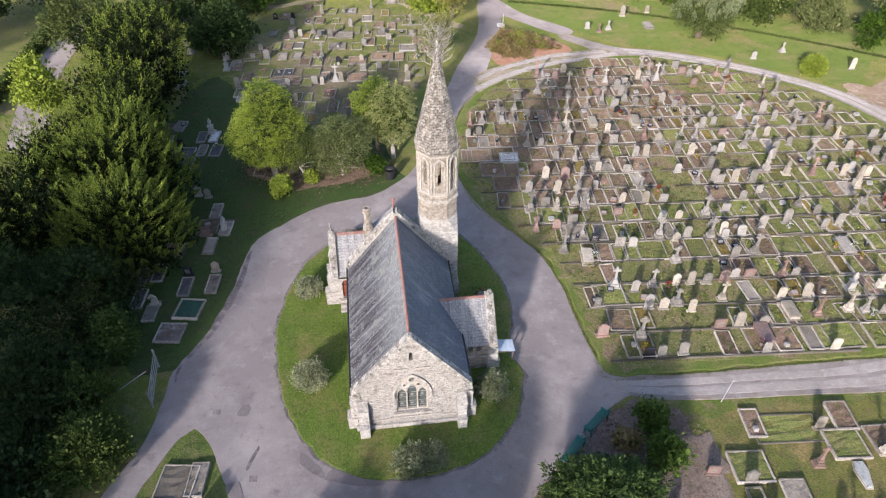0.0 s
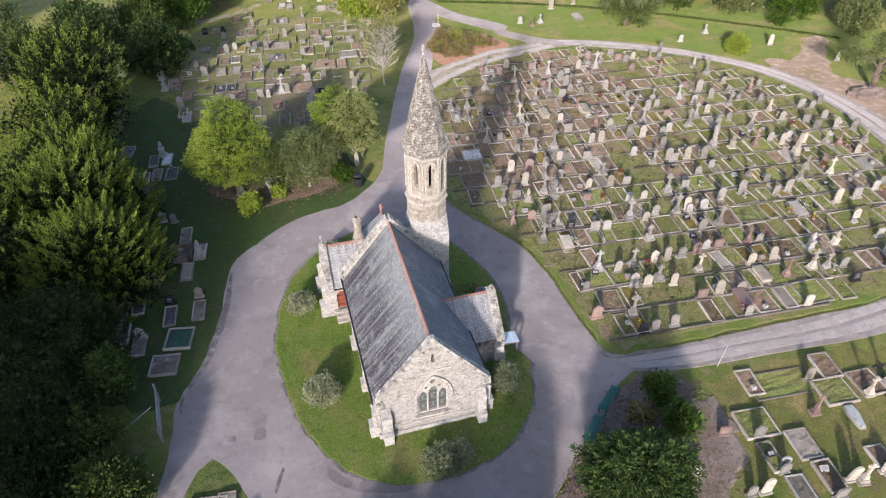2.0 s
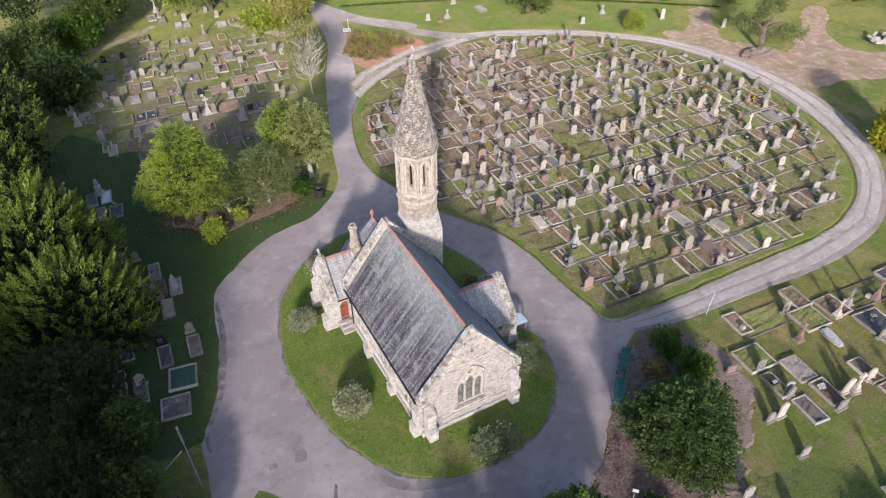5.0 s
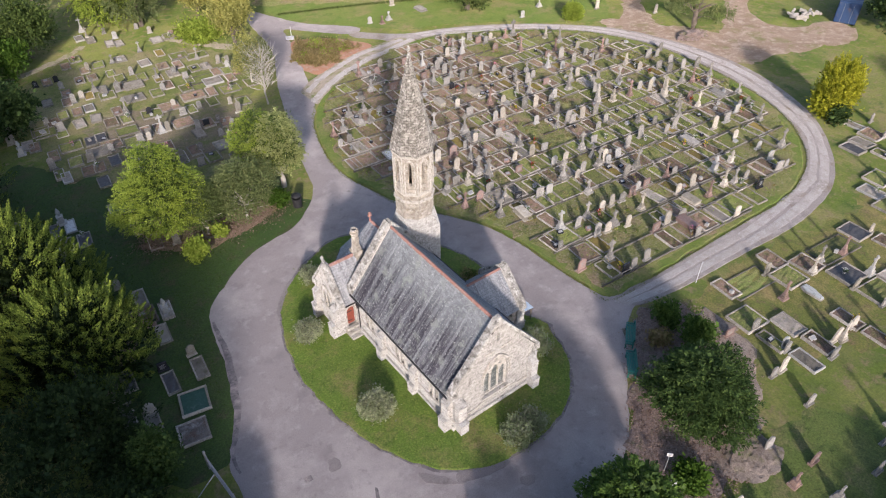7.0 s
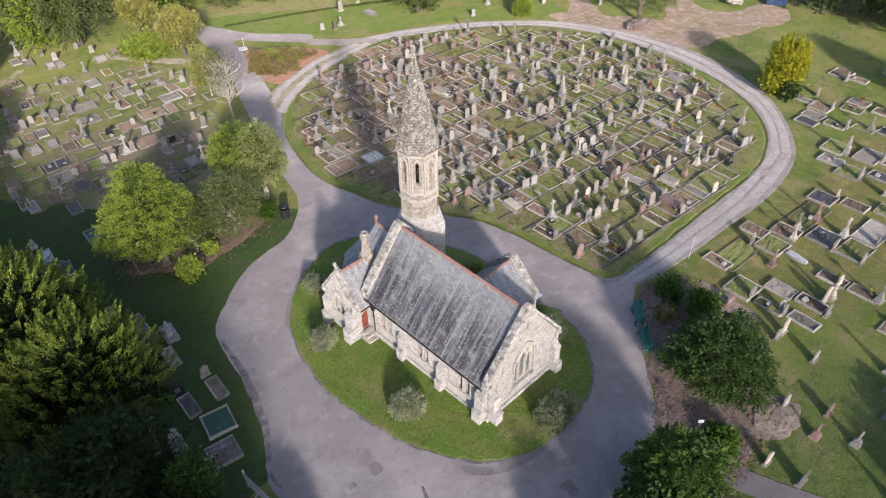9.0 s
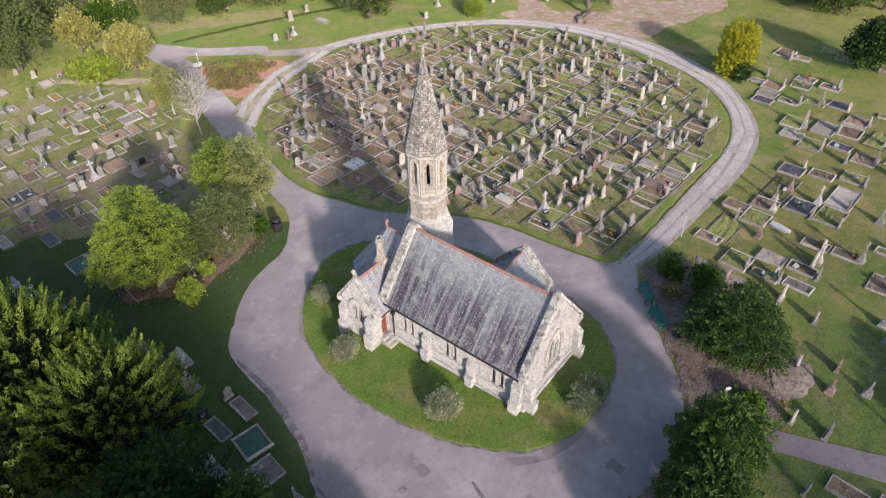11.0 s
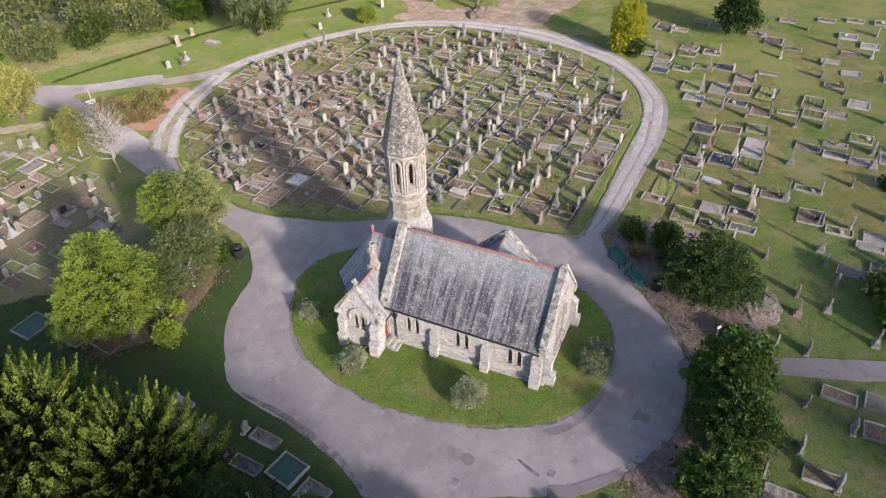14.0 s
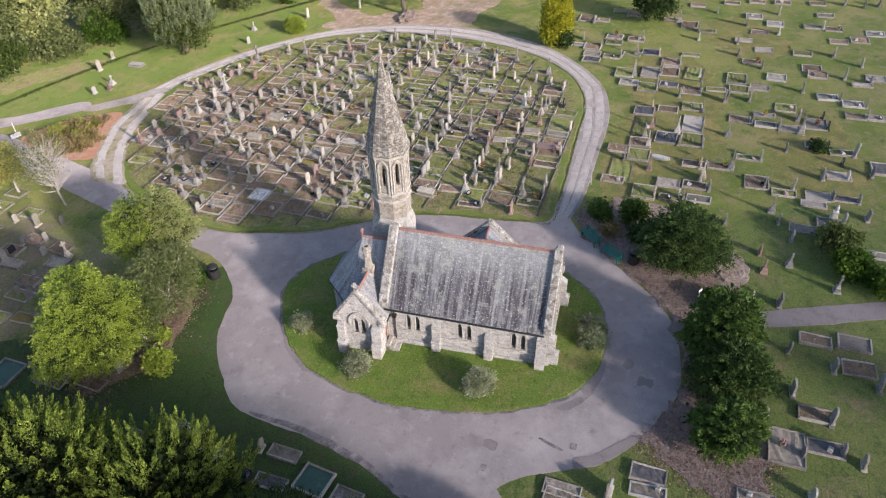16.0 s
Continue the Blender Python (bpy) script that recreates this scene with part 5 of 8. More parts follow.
def cross_memorial(h, mat, label, steps=2, wheel=False):
    ob = thing("cross_memorial", label, "memorial cross", STORE, group="memorial crosses")
    z, w = -0.1, 0.80
    for k in range(steps):
        part("step", soft(blocks((-w / 2, w / 2, -w * 0.4, w * 0.4, z, z + 0.26, 0.95)), 0.015), mat, ob)
        z, w = z + 0.26, w * 0.72
    part("pedestal", soft(blocks((-w / 2, w / 2, -w * 0.42, w * 0.42, z, z + 0.38, 0.72)), 0.015), mat, ob)
    z += 0.36
    arm = h * 0.25
    bm = blocks((-0.085, 0.085, -0.07, 0.07, z, z + h, 0.80), (-arm, arm, -0.06, 0.06, z + h * 0.66, z + h * 0.66 + 0.16))
    if wheel:
        for a in range(14):
            t0, t1 = a * math.pi / 7, (a + 1) * math.pi / 7
            v = [bm.verts.new((r * math.cos(t), y, z + h * 0.66 + 0.08 + r * math.sin(t))) for y in (-0.04, 0.04) for r in (arm * 0.62, arm * 0.82) for t in (t0, t1)]
            for f in ((0, 1, 3, 2), (4, 6, 7, 5), (2, 3, 7, 6), (0, 4, 5, 1)):
                bm.faces.new([v[i] for i in f])
        bmesh.ops.recalc_face_normals(bm, faces=bm.faces[:])
    part("cross", bm, mat, ob)
    return ob


def obelisk(h, mat, label, w=0.42):
    ob = thing("obelisk", label, "obelisk", STORE, group="obelisks")
    part("step", soft(blocks((-0.55, 0.55, -0.5, 0.5, -0.1, 0.22, 0.96)), 0.02), mat, ob)
    part("die", soft(blocks((-0.36, 0.36, -0.34, 0.34, 0.22, 0.85, 0.92)), 0.02), mat, ob)
    bm = blocks((-w / 2, w / 2, -w / 2, w / 2, 0.85, 0.85 + h, 0.62))
    box(bm, -w * 0.31, w * 0.31, -w * 0.31, w * 0.31, 0.85 + h, 1.0 + h, 0.1)
    part("shaft", bm, mat, ob)
    return ob


def urn_memorial(mat, label):
    ob = thing("urn_memorial", label, "memorial", STORE, group="urn memorials")
    part("step", soft(blocks((-0.42, 0.42, -0.38, 0.38, -0.1, 0.18, 0.95)), 0.015), mat, ob)
    part("pedestal", soft(blocks((-0.25, 0.25, -0.23, 0.23, 0.18, 0.80, 0.86), (-0.28, 0.28, -0.26, 0.26, 0.80, 0.88)), 0.012), mat, ob)
    bm = bmesh.new()
    loft(bm, [ring(r, 0.88 + z, 10) for r, z in ((0.14, 0), (0.08, 0.08), (0.16, 0.22), (0.20, 0.36), (0.17, 0.50), (0.10, 0.58), (0.12, 0.64), (0.07, 0.74), (0.02, 0.80))])
    part("urn", bm, mat, ob)
    return ob


def chest_tomb(mat, label, low=False):
    ob = thing("chest_tomb", label, "tomb", STORE, group="low tombs")
    h = 0.22 if low else 0.42
    part("base", soft(blocks((-0.52, 0.52, 0.0, 2.0, -0.1, 0.10)), 0.015), mat, ob)
    part("body", soft(blocks((-0.40, 0.40, 0.14, 1.86, 0.10, h, 0.94)), 0.02), mat, ob)
    part("lid", soft(blocks((-0.46, 0.46, 0.08, 1.92, h, h + 0.09, 0.93)), 0.02), mat, ob)
    return ob


KINDS = {
    "w": [headstone("round", 0.62, 1.15, PALE, "pale round-topped limestone headstone"), headstone("gothic", 0.60, 1.30, PALE, "pale pointed limestone headstone"),
          headstone("shoulder", 0.66, 1.05, PALE, "pale shouldered limestone headstone"), headstone("round", 0.60, 0.85, MARBLE, "low white marble headstone")],
    "g": [headstone("shoulder", 0.70, 1.05, GREY, "lichened grey granite headstone"), headstone("gothic", 0.62, 1.25, GREY, "dark weathered pointed headstone"),
          headstone("flat", 0.72, 0.85, GREY, "square grey granite headstone"), headstone("round", 0.60, 1.0, GREY, "lichened grey round-topped headstone")],
    "c": [cross_memorial(1.05, GREY, "grey stone cross on stepped plinth"), cross_memorial(1.2, PALE, "pale stone cross on stepped plinth", 2), cross_memorial(0.85, GREY, "small grey stone cross on a plinth", 1), cross_memorial(1.15, GREY, "grey stone wheel cross on steps", 2, True)],
    "C": [cross_memorial(1.05, MARBLE, "white marble cross on stepped plinth"), cross_memorial(1.2, MARBLE, "tall white marble cross on steps", 2), cross_memorial(0.7, MARBLE, "small white marble cross on a low plinth", 1)],
    "s": [urn_memorial(PALE, "pale stone urn on a square pedestal"), urn_memorial(MARBLE, "white marble urn on a square pedestal")],
    "r": [cross_memorial(1.0, ROSE, "pink granite cross on three steps", 3), headstone("shoulder", 0.70, 0.95, ROSE, "pink granite shouldered headstone"), headstone("flat", 0.75, 0.7, ROSE, "low pink granite headstone"), cross_memorial(0.8, ROSE, "pink granite cross on a plinth", 1)],
    "o": [obelisk(1.9, GREY, "tall grey stone obelisk on a pedestal"), obelisk(1.6, PALE, "pale stone obelisk on a pedestal")],
    "b": [chest_tomb(PALE, "low pale stone chest tomb"), chest_tomb(GREY, "low grey stone ledger tomb", True)],
    "d": [headstone("flat", 0.70, 0.75, BLACK, "polished black granite headstone"), headstone("shoulder", 0.66, 0.85, BLACK, "dark polished granite headstone")],
}
used = set()
dice = random.Random(11)


def set_stone(kind, x, y, rz=0.0, which=None, size=1.0):
    options = KINDS[kind]
    src = options[dice.randrange(min(len(options), 2) if kind == "C" else len(options)) if which is None else which]
    lean = 2.6 if kind in "wg" else 1.0
    m = pose(x, y, ground_z(x, y) + 0.10, dice.gauss(0, lean), dice.gauss(0, lean * 0.7), rz + dice.gauss(0, 3.0))
    if kind in "wgd" and dice.random() < 0.5:
        m = m @ pose(0, 0, 0, 0, 0, 180)
    m = m @ Matrix.Scale(size * dice.uniform(0.84, 1.06), 4)
    if src.name not in used:
        used.add(src.name)
        src.matrix_basis = m
        return src
    return copy_thing(src, m)


def kerb_set(w, d, fill, wide, high, mat=KERB, label=""):
    words = {"grass": "grass", "soil": "bare brown soil", "chips": "grey stone chips", "white": "white marble chips", "slab": "a concrete slab", "moss": "ochre moss", "teal": "teal glass chips", "mottled": "mottled stone chips", "dark": "dark chippings"}
    kind = "family_plot" if w > 1.5 else {"grass": "grass_grave", "slab": "slab_grave", "chips": "chipping_grave", "white": "chipping_grave"}.get(fill, "kerb_grave")
    ob = thing(kind, label or "stone kerb grave filled with " + words[fill], "grave", STORE, group="kerbed graves")
    t = wide
    part("side_kerb", soft(blocks((-w / 2, -w / 2 + t, t, d - t, -0.12, high)), 0.012), mat, ob)
    part("side_kerb", soft(blocks((w / 2 - t, w / 2, t, d - t, -0.12, high)), 0.012), mat, ob)
    part("end_kerb", soft(blocks((-w / 2, w / 2, 0, t - 0.006, -0.12, high + 0.01)), 0.012), mat, ob)
    part("end_kerb", soft(blocks((-w / 2, w / 2, d - t + 0.006, d, -0.12, high + 0.005)), 0.012), mat, ob)
    bm = bmesh.new()
    nx, ny = 4, 8
    g = [[bm.verts.new((-w / 2 + t + (w - 2 * t) * i / nx, t + (d - 2 * t) * k / ny, high - 0.07 + (0.0 if fill in ("slab", "white", "teal") else random.uniform(-0.03, 0.06)))) for i in range(nx + 1)] for k in range(ny + 1)]
    for a, b in zip(g, g[1:]):
        for i in range(nx):
            bm.faces.new((a[i], a[i + 1], b[i + 1], b[i]))
    part("infill", bm, FILL[fill], ob)
    return ob


GRAVES = [kerb_set(1.0, 2.1, "soil", 0.07, 0.17), kerb_set(1.1, 2.15, "grass", 0.075, 0.16), kerb_set(0.95, 2.05, "chips", 0.075, 0.18), kerb_set(1.0, 2.15, "soil", 0.085, 0.20),
          kerb_set(1.0, 2.05, "moss", 0.09, 0.17), kerb_set(0.95, 2.1, "slab", 0.10, 0.17), kerb_set(1.1, 2.15, "white", 0.10, 0.18), kerb_set(0.9, 1.95, "grass", 0.08, 0.15),
          kerb_set(2.1, 2.15, "soil", 0.085, 0.18), kerb_set(2.1, 2.15, "grass", 0.085, 0.17), kerb_set(1.6, 2.1, "soil", 0.08, 0.18), kerb_set(2.0, 2.15, "chips", 0.085, 0.19), kerb_set(0.95, 1.95, "dark", 0.09, 0.2)]
WIDTH = [1.0, 1.1, 0.95, 1.0, 1.0, 0.95, 1.1, 0.9, 2.1, 2.1, 1.6, 2.0, 0.95]


def set_grave(k, x, y, rz=0.0, lift=0.10):
    src = GRAVES[k]
    m = pose(x, y, ground_z(x, y) + lift - dice.uniform(0, 0.06), -1.77 + dice.gauss(0, 1.1), -0.65 + dice.gauss(0, 1.3), rz + dice.gauss(0, 1.8))
    if k not in used:
        used.add(k)
        src.matrix_basis = m
        return src
    return copy_thing(src, m)


# letters: the kind of memorial; numbers: x, y
OVAL = (
    "w14.3,28.2 d13.5,28.2 g15.7,28.3 c13.4,29.8 d30.0,29.9 r11.0,30.1 r18.7,30.4 w20.0,30.5 g21.6,30.6 b23.9,30.8 "
    "g25.5,31.3 w30.1,31.4 c28.8,31.5 c27.8,31.7 w17.4,32.1 w34.2,32.2 w15.6,32.4 g14.6,32.5 w23.8,33.0 c19.8,33.1 "
    "w25.6,33.1 s29.0,33.8 s31.0,33.8 w34.9,34.0 g14.1,34.2 C12.8,34.7 c15.5,34.7 w19.3,34.8 w18.2,34.8 w17.2,34.8 "
    "r20.6,35.0 w34.6,36.3 b11.5,37.0 c17.9,37.3 b30.9,37.3 c39.3,37.4 g22.2,37.4 c23.9,37.9 w34.6,38.7 o10.0,38.8 "
    "g36.5,38.9 g14.2,39.1 w15.2,39.1 w18.5,39.4 w38.7,39.6 w22.4,39.8 d12.5,39.8 c21.3,39.9 c17.4,40.0 w22.4,40.2 "
    "c11.7,40.5 w30.4,40.7 g25.5,40.8 w31.6,40.9 c21.9,41.4 r8.3,41.4 g27.8,41.4 r9.9,41.6 g11.2,42.0 c33.5,42.2 "
    "b40.2,42.2 w18.3,42.3 c42.2,42.3 c21.9,42.8 g23.6,43.1 r15.0,43.1 c29.7,43.7 c35.1,43.7 c8.2,44.0 s10.3,44.0 "
    "r37.1,44.1 c12.5,44.1 s12.7,44.5 w17.6,44.6 w15.7,44.7 c11.9,44.8 g27.2,45.5 o35.7,46.2 w10.7,46.5 r40.2,46.6 "
    "g8.4,46.6 c17.8,46.7 c42.9,46.7 g14.0,46.9 c12.8,47.3 c22.7,47.3 w24.6,47.3 w25.9,47.4 g24.2,47.5 w37.2,47.5 "
    "w35.4,47.9 r32.8,48.1 s30.7,48.3 w36.4,48.5 w34.6,48.6 w10.1,48.6 r11.8,48.7 g43.3,48.9 o29.2,48.9 w21.6,49.1 "
    "w13.4,49.1 g17.2,49.2 g41.9,49.5 g24.6,49.6 w14.8,49.6 g30.5,50.8 w39.8,51.0 c13.1,51.2 c34.2,51.2 g42.0,51.4 "
    "g11.5,51.5 w22.5,52.2 w26.5,52.4 c28.7,52.8 g33.0,53.1 b21.4,53.2 w42.0,53.5 o37.7,53.9 w41.1,53.9 w17.2,54.1 "
    "w21.3,54.2 C13.1,54.2 c9.3,54.2 g43.5,54.4 c24.8,54.4 w31.7,54.9 r20.2,55.0 c23.7,55.1 r27.6,55.2 c34.6,55.9 "
    "g37.9,55.9 g4.0,56.1 w17.1,56.2 c9.3,56.3 g26.1,56.5 c13.5,56.8 b20.1,57.0 w31.4,57.1 b16.1,57.2 w27.5,57.3 "
    "c25.3,57.5 c13.4,57.7 g33.5,57.7 r38.0,58.1 g4.3,58.3 C30.3,58.3 g35.7,58.3 r19.7,58.7 w33.1,59.4 g25.3,59.6 "
    "g10.0,59.7 d18.9,60.1 w36.3,60.4 r32.1,60.6 g24.8,60.8 c14.1,61.0 g21.0,61.4 g22.2,61.6 g23.9,62.0 c17.8,62.0 "
    "c20.2,62.4 c35.8,63.0 r17.7,63.9 g20.0,64.8 c11.7,64.8 r23.0,64.9 o35.3,65.0 r28.2,65.4 c15.1,65.7 C19.2,66.8 "
    "C24.7,67.1 c17.8,67.2 w22.8,67.3 g31.4,67.8 g28.5,67.8 o32.5,67.8 r14.1,68.0 w29.7,68.5 g27.9,68.5 r12.2,68.8 "
    "w15.2,69.4 r24.8,69.7 g27.6,69.9 c24.0,70.2 "
)
SOUTH_EAST = (
    "g52.7,31.0 g47.5,31.3 g45.7,28.9 g49.0,24.5 c44.5,24.6 g43.3,26.2 w44.6,22.1 o38.9,24.1 g35.8,21.4 g39.9,21.4 g42.8,19.6 "
    "w40.2,17.4 g35.1,19.0 g36.8,17.1 g32.3,16.5 w32.0,21.3 r28.0,20.9 c24.4,20.8 C27.5,18.5 w25.4,18.2 g28.3,16.4 g25.4,16.1 "
    "w21.9,16.0 c22.4,13.5 g18.6,15.1 g16.5,19.3 g16.6,17.0 w15.0,16.1 g14.2,13.6 g31.1,12.0 c28.1,14.0 g30.8,9.6 "
    "c30.2,7.7 d31.5,5.4 d33.3,5.8 g32.7,7.9 w36.8,1.7 g34.4,1.8 d27.9,5.6 g26.6,9.0 g24.4,11.1 g27.1,3.5 g22.7,6.2 w23.1,4.3 "
    "d25.3,4.6 g24.1,2.4 g20.3,10.8 w20.3,8.6 g19.7,5.6 g19.7,3.7 g17.5,3.3 c16.7,10.2 g15.3,9.7 g13.3,8.8 s17.0,5.7 "
    "g16.0,5.2 g9.7,12.9 r11.0,11.0 r9.0,10.7 c10.2,9.0 w5.4,11.5 g5.7,9.7 c8.2,6.0 g13.2,4.8 g1.4,9.2 g-0.3,4.2 g0.6,6.6 "
    "g-2.0,9.0 g-3.7,7.0 g-6.5,8.6 g-5.8,6.5 g-4.5,10.5 w-6.2,5.5 w-9.1,8.2 w-12.4,18.3 w60.0,9.4 g55.5,13.0 w53.6,9.5 "
    "g49.8,13.9 g46.5,13.7 g43.6,11.2 w56.2,4.6 g48.4,3.9 g42.8,3.2 w46.3,1.3 g42.3,0.9 g39.5,12.7 g35.7,12.3 w38.8,7.3 "
    "g37.7,4.0 g35.0,14.6 g35.1,14.5 w50.0,18.2 c55.1,20.9 g52.6,18.4 g59.1,16.6 g64.1,-0.4 g65.0,-2.1 g64.6,1.8 "
)
WEST_PLOTS = (
    "H0:-17.0,46.2 S3:-17.2,44.1 H0:-15.7,43.9 L0:-16.5,41.7 S3:-19.0,41.3 D0:-19.5,38.7 D0:-20.5,38.3 D0:-20.1,36.0 "
    "D0:-17.2,37.1 H0:-15.3,37.3 L0:-18.9,34.7 W0:-19.8,58.4 D0:-21.0,58.3 H0:-20.4,55.9 D1:-19.1,55.8 D4:-22.0,55.4 "
    "D3:-21.5,53.7 L1:-23.5,60.5 S1:-24.4,60.1 L0:-24.0,57.7 G0:-19.3,67.4 L1:-21.1,74.8 L0:-26.3,72.1 L0:-25.9,69.8 "
    "D0:-27.3,72.2 G3:-19.7,77.1 "
)
# plots: filling and width class, then the middle of the head end
PLOTS = (
    "S4:53.9,31.1 S1:53.6,29.2 G2:57.2,27.3 S2:56.2,25.4 W0:45.6,30.8 S3:45.3,28.8 H2:43.4,28.5 D2:41.7,28.3 H2:48.8,26.8 "
    "G2:47.1,26.6 S2:48.5,24.2 G1:43.0,26.2 G1:44.2,24.1 D3:45.1,22.1 G4:39.2,24.2 W2:36.9,23.4 G4:36.2,21.4 L5:39.8,21.5 "
    "S4:40.5,19.5 S4:42.9,19.7 G6:40.5,17.0 D2:37.3,19.3 S3:36.4,16.9 G3:33.0,16.6 D3:31.0,21.0 S2:31.9,18.8 G7:27.9,20.6 "
    "S3:24.9,20.6 D4:26.2,18.4 L6:29.4,16.2 G5:26.4,16.1 S2:23.2,22.3 G7:19.8,21.6 S1:18.0,22.0 G4:22.6,20.4 S1:22.2,15.6 S1:22.4,13.5 "
    "H2:18.6,17.4 S1:18.8,15.3 G4:16.8,19.2 G0:16.5,17.0 W1:16.9,14.8 S2:31.4,12.1 W1:30.9,9.8 H0:32.8,9.9 H2:30.7,7.7 "
    "L4:32.1,5.4 G3:34.8,8.0 W2:37.1,1.9 S1:34.5,1.8 H1:34.6,0.1 D0:28.0,5.5 G0:24.4,11.2 G1:27.4,3.5 H2:23.4,4.0 D4:25.4,0.4 "
    "S4:20.7,10.4 G1:19.6,8.3 L2:19.8,5.7 D0:19.9,3.6 L0:18.5,6.1 H1:14.9,7.0 D2:16.1,5.0 W0:13.0,2.1 S1:2.8,6.6 L2:3.2,4.3 "
    "S2:1.1,4.2 S1:-3.4,6.8 H5:-6.2,8.4 D1:-5.6,6.4 S1:62.6,14.0 W3:58.5,11.3 W3:56.5,8.9 S2:53.5,10.6 H1:50.8,12.3 "
    "L2:48.5,10.1 S1:44.9,11.3 H1:56.4,4.8 S2:56.2,2.5 H2:60.4,3.2 S2:52.5,2.2 W3:55.7,-1.8 S3:53.4,0.0 G2:48.3,6.1 "
    "S3:44.6,5.3 S3:43.0,4.8 H3:43.4,-0.7 L0:41.6,0.7 G5:40.3,12.7 W3:41.5,8.8 H2:38.6,10.4 G3:37.8,12.4 W2:38.1,4.1 "
    "G1:37.4,14.6 G0:45.4,17.7 G1:52.7,16.4 S4:54.2,18.6 S1:55.4,20.8 D1:-10.3,15.4 W0:-11.3,15.3 H2:-10.2,9.9 "
    "S2:61.1,18.1 S2:63.9,8.0 S2:64.4,3.9 S1:63.6,11.0 "
)
NORTH_WEST = (
    "d-18.7,87.7 d-16.5,88.0 g-16.3,85.7 w-17.8,75.3 w-14.8,81.8 w-12.9,89.1 c-10.1,89.5 w-11.1,81.1 g-12.4,81.3 C-6.7,82.0 "
    "c-6.6,90.9 w-6.9,74.1 g-6.6,71.5 g-4.8,71.8 w0.3,81.8 w0.9,80.2 r1.1,77.6 r-0.8,74.3 w-1.8,71.0 w-1.7,68.6 g-0.8,66.8 "
    "g-3.1,66.3 g-4.1,67.8 d-5.3,67.7 d-9.5,73.7 w-11.6,68.5 w-10.8,68.3 C-9.4,69.0 w-8.8,68.9 c-11.5,75.3 w-9.1,63.1 "
    "g-7.9,60.6 g-7.2,63.4 w-5.0,60.9 C-11.2,99.3 C-11.4,102.2 w-9.1,99.7 w-8.2,97.2 w-5.2,98.9 w-4.1,96.3 r-2.0,93.9 "
    "c-1.4,84.5 g-18.9,77.7 g-15.7,81.0 c-13.3,82.7 g-8.9,84.7 g-6.9,78.5 g-4.0,80.0 g-6.2,67.6 g-4.7,64.9 c-4.4,62.7 "
    "g-16.4,67.4 g-14.4,68.1 w-4.8,82.0 "
)
NORTH_PLOTS = (
    "S1:-17.5,87.2 H1:-18.2,81.7 S1:-16.1,83.0 G4:-19.3,74.6 S1:-20.6,72.1 G4:-17.6,70.2 S1:-15.8,77.6 W1:-14.6,77.8 "
    "L1:-14.5,74.9 S1:-14.3,85.6 S1:-12.9,85.6 G2:-11.7,88.8 S1:-13.3,88.1 H1:-12.4,81.6 G3:-12.4,79.7 H4:-9.4,80.6 "
    "G1:-8.1,82.2 H4:-10.0,77.3 G1:-11.8,72.9 S1:-12.2,75.2 S4:-7.4,73.0 S5:-4.6,74.0 G2:-4.7,76.4 G4:-3.0,85.7 G5:-1.2,84.5 "
    "G2:-2.4,81.0 H1:-1.2,80.9 H2:-4.9,81.1 S2:-5.4,83.8 W2:-6.9,86.0 G6:-2.4,77.7 W4:-1.7,76.4 G4:-0.7,73.4 G2:1.7,73.6 "
    "H4:-15.5,67.6 D1:-15.8,70.2 D1:-14.8,70.3 S4:-14.2,68.3 G4:-12.3,70.3 S2:-13.3,73.0 H1:-16.0,74.7 G2:-17.7,67.0 "
    "W0:-18.8,64.5 S2:-16.9,64.6 S1:-16.0,64.7 D1:-14.5,65.0 D1:-16.1,61.8 S2:-5.1,67.1 H1:-6.4,65.5 S4:-7.1,68.6 "
    "W1:-12.1,98.8 H1:-11.0,97.3 L1:-9.2,94.6 L1:-8.2,94.1 L2:-4.0,92.3 G2:-2.4,92.6 H2:-9.1,89.0 G2:-7.7,77.1 G4:-9.4,72.5 "
    "S2:-3.5,66.3 S2:-3.8,63.2 H2:-5.2,62.0 S2:-9.8,64.9 S2:-18.2,76.5 G1:-17.2,77.6 G2:-12.5,67.7 S1:-7.7,62.6 G2:-6.6,60.4 "
    "G2:-0.5,69.7 S1:-13.3,62.3 G2:-13.7,92.1 S1:-15.0,90.6 "
)


def layout(text):
    for word in text.split():
        x, y = word[1:].split(",")
        yield word[0], float(x), float(y)


# oval burial ground: kerbed plots in rows along x, memorials where they stand
heads = []
inner = [(x + (24 - x) * 0.036, y + (50 - y) * 0.022) for x, y in FIELD]
SKIP = ((16.6, 30.6, 2.4), (21.6, 46.5, 2.0), (27.5, 66.5, 2.4), (20.6, 49.0, 1.5), (34.5, 53.5, 1.6), (26.8, 50.8, 1.5), (19.5, 36.5, 1.4))
y = 28.15
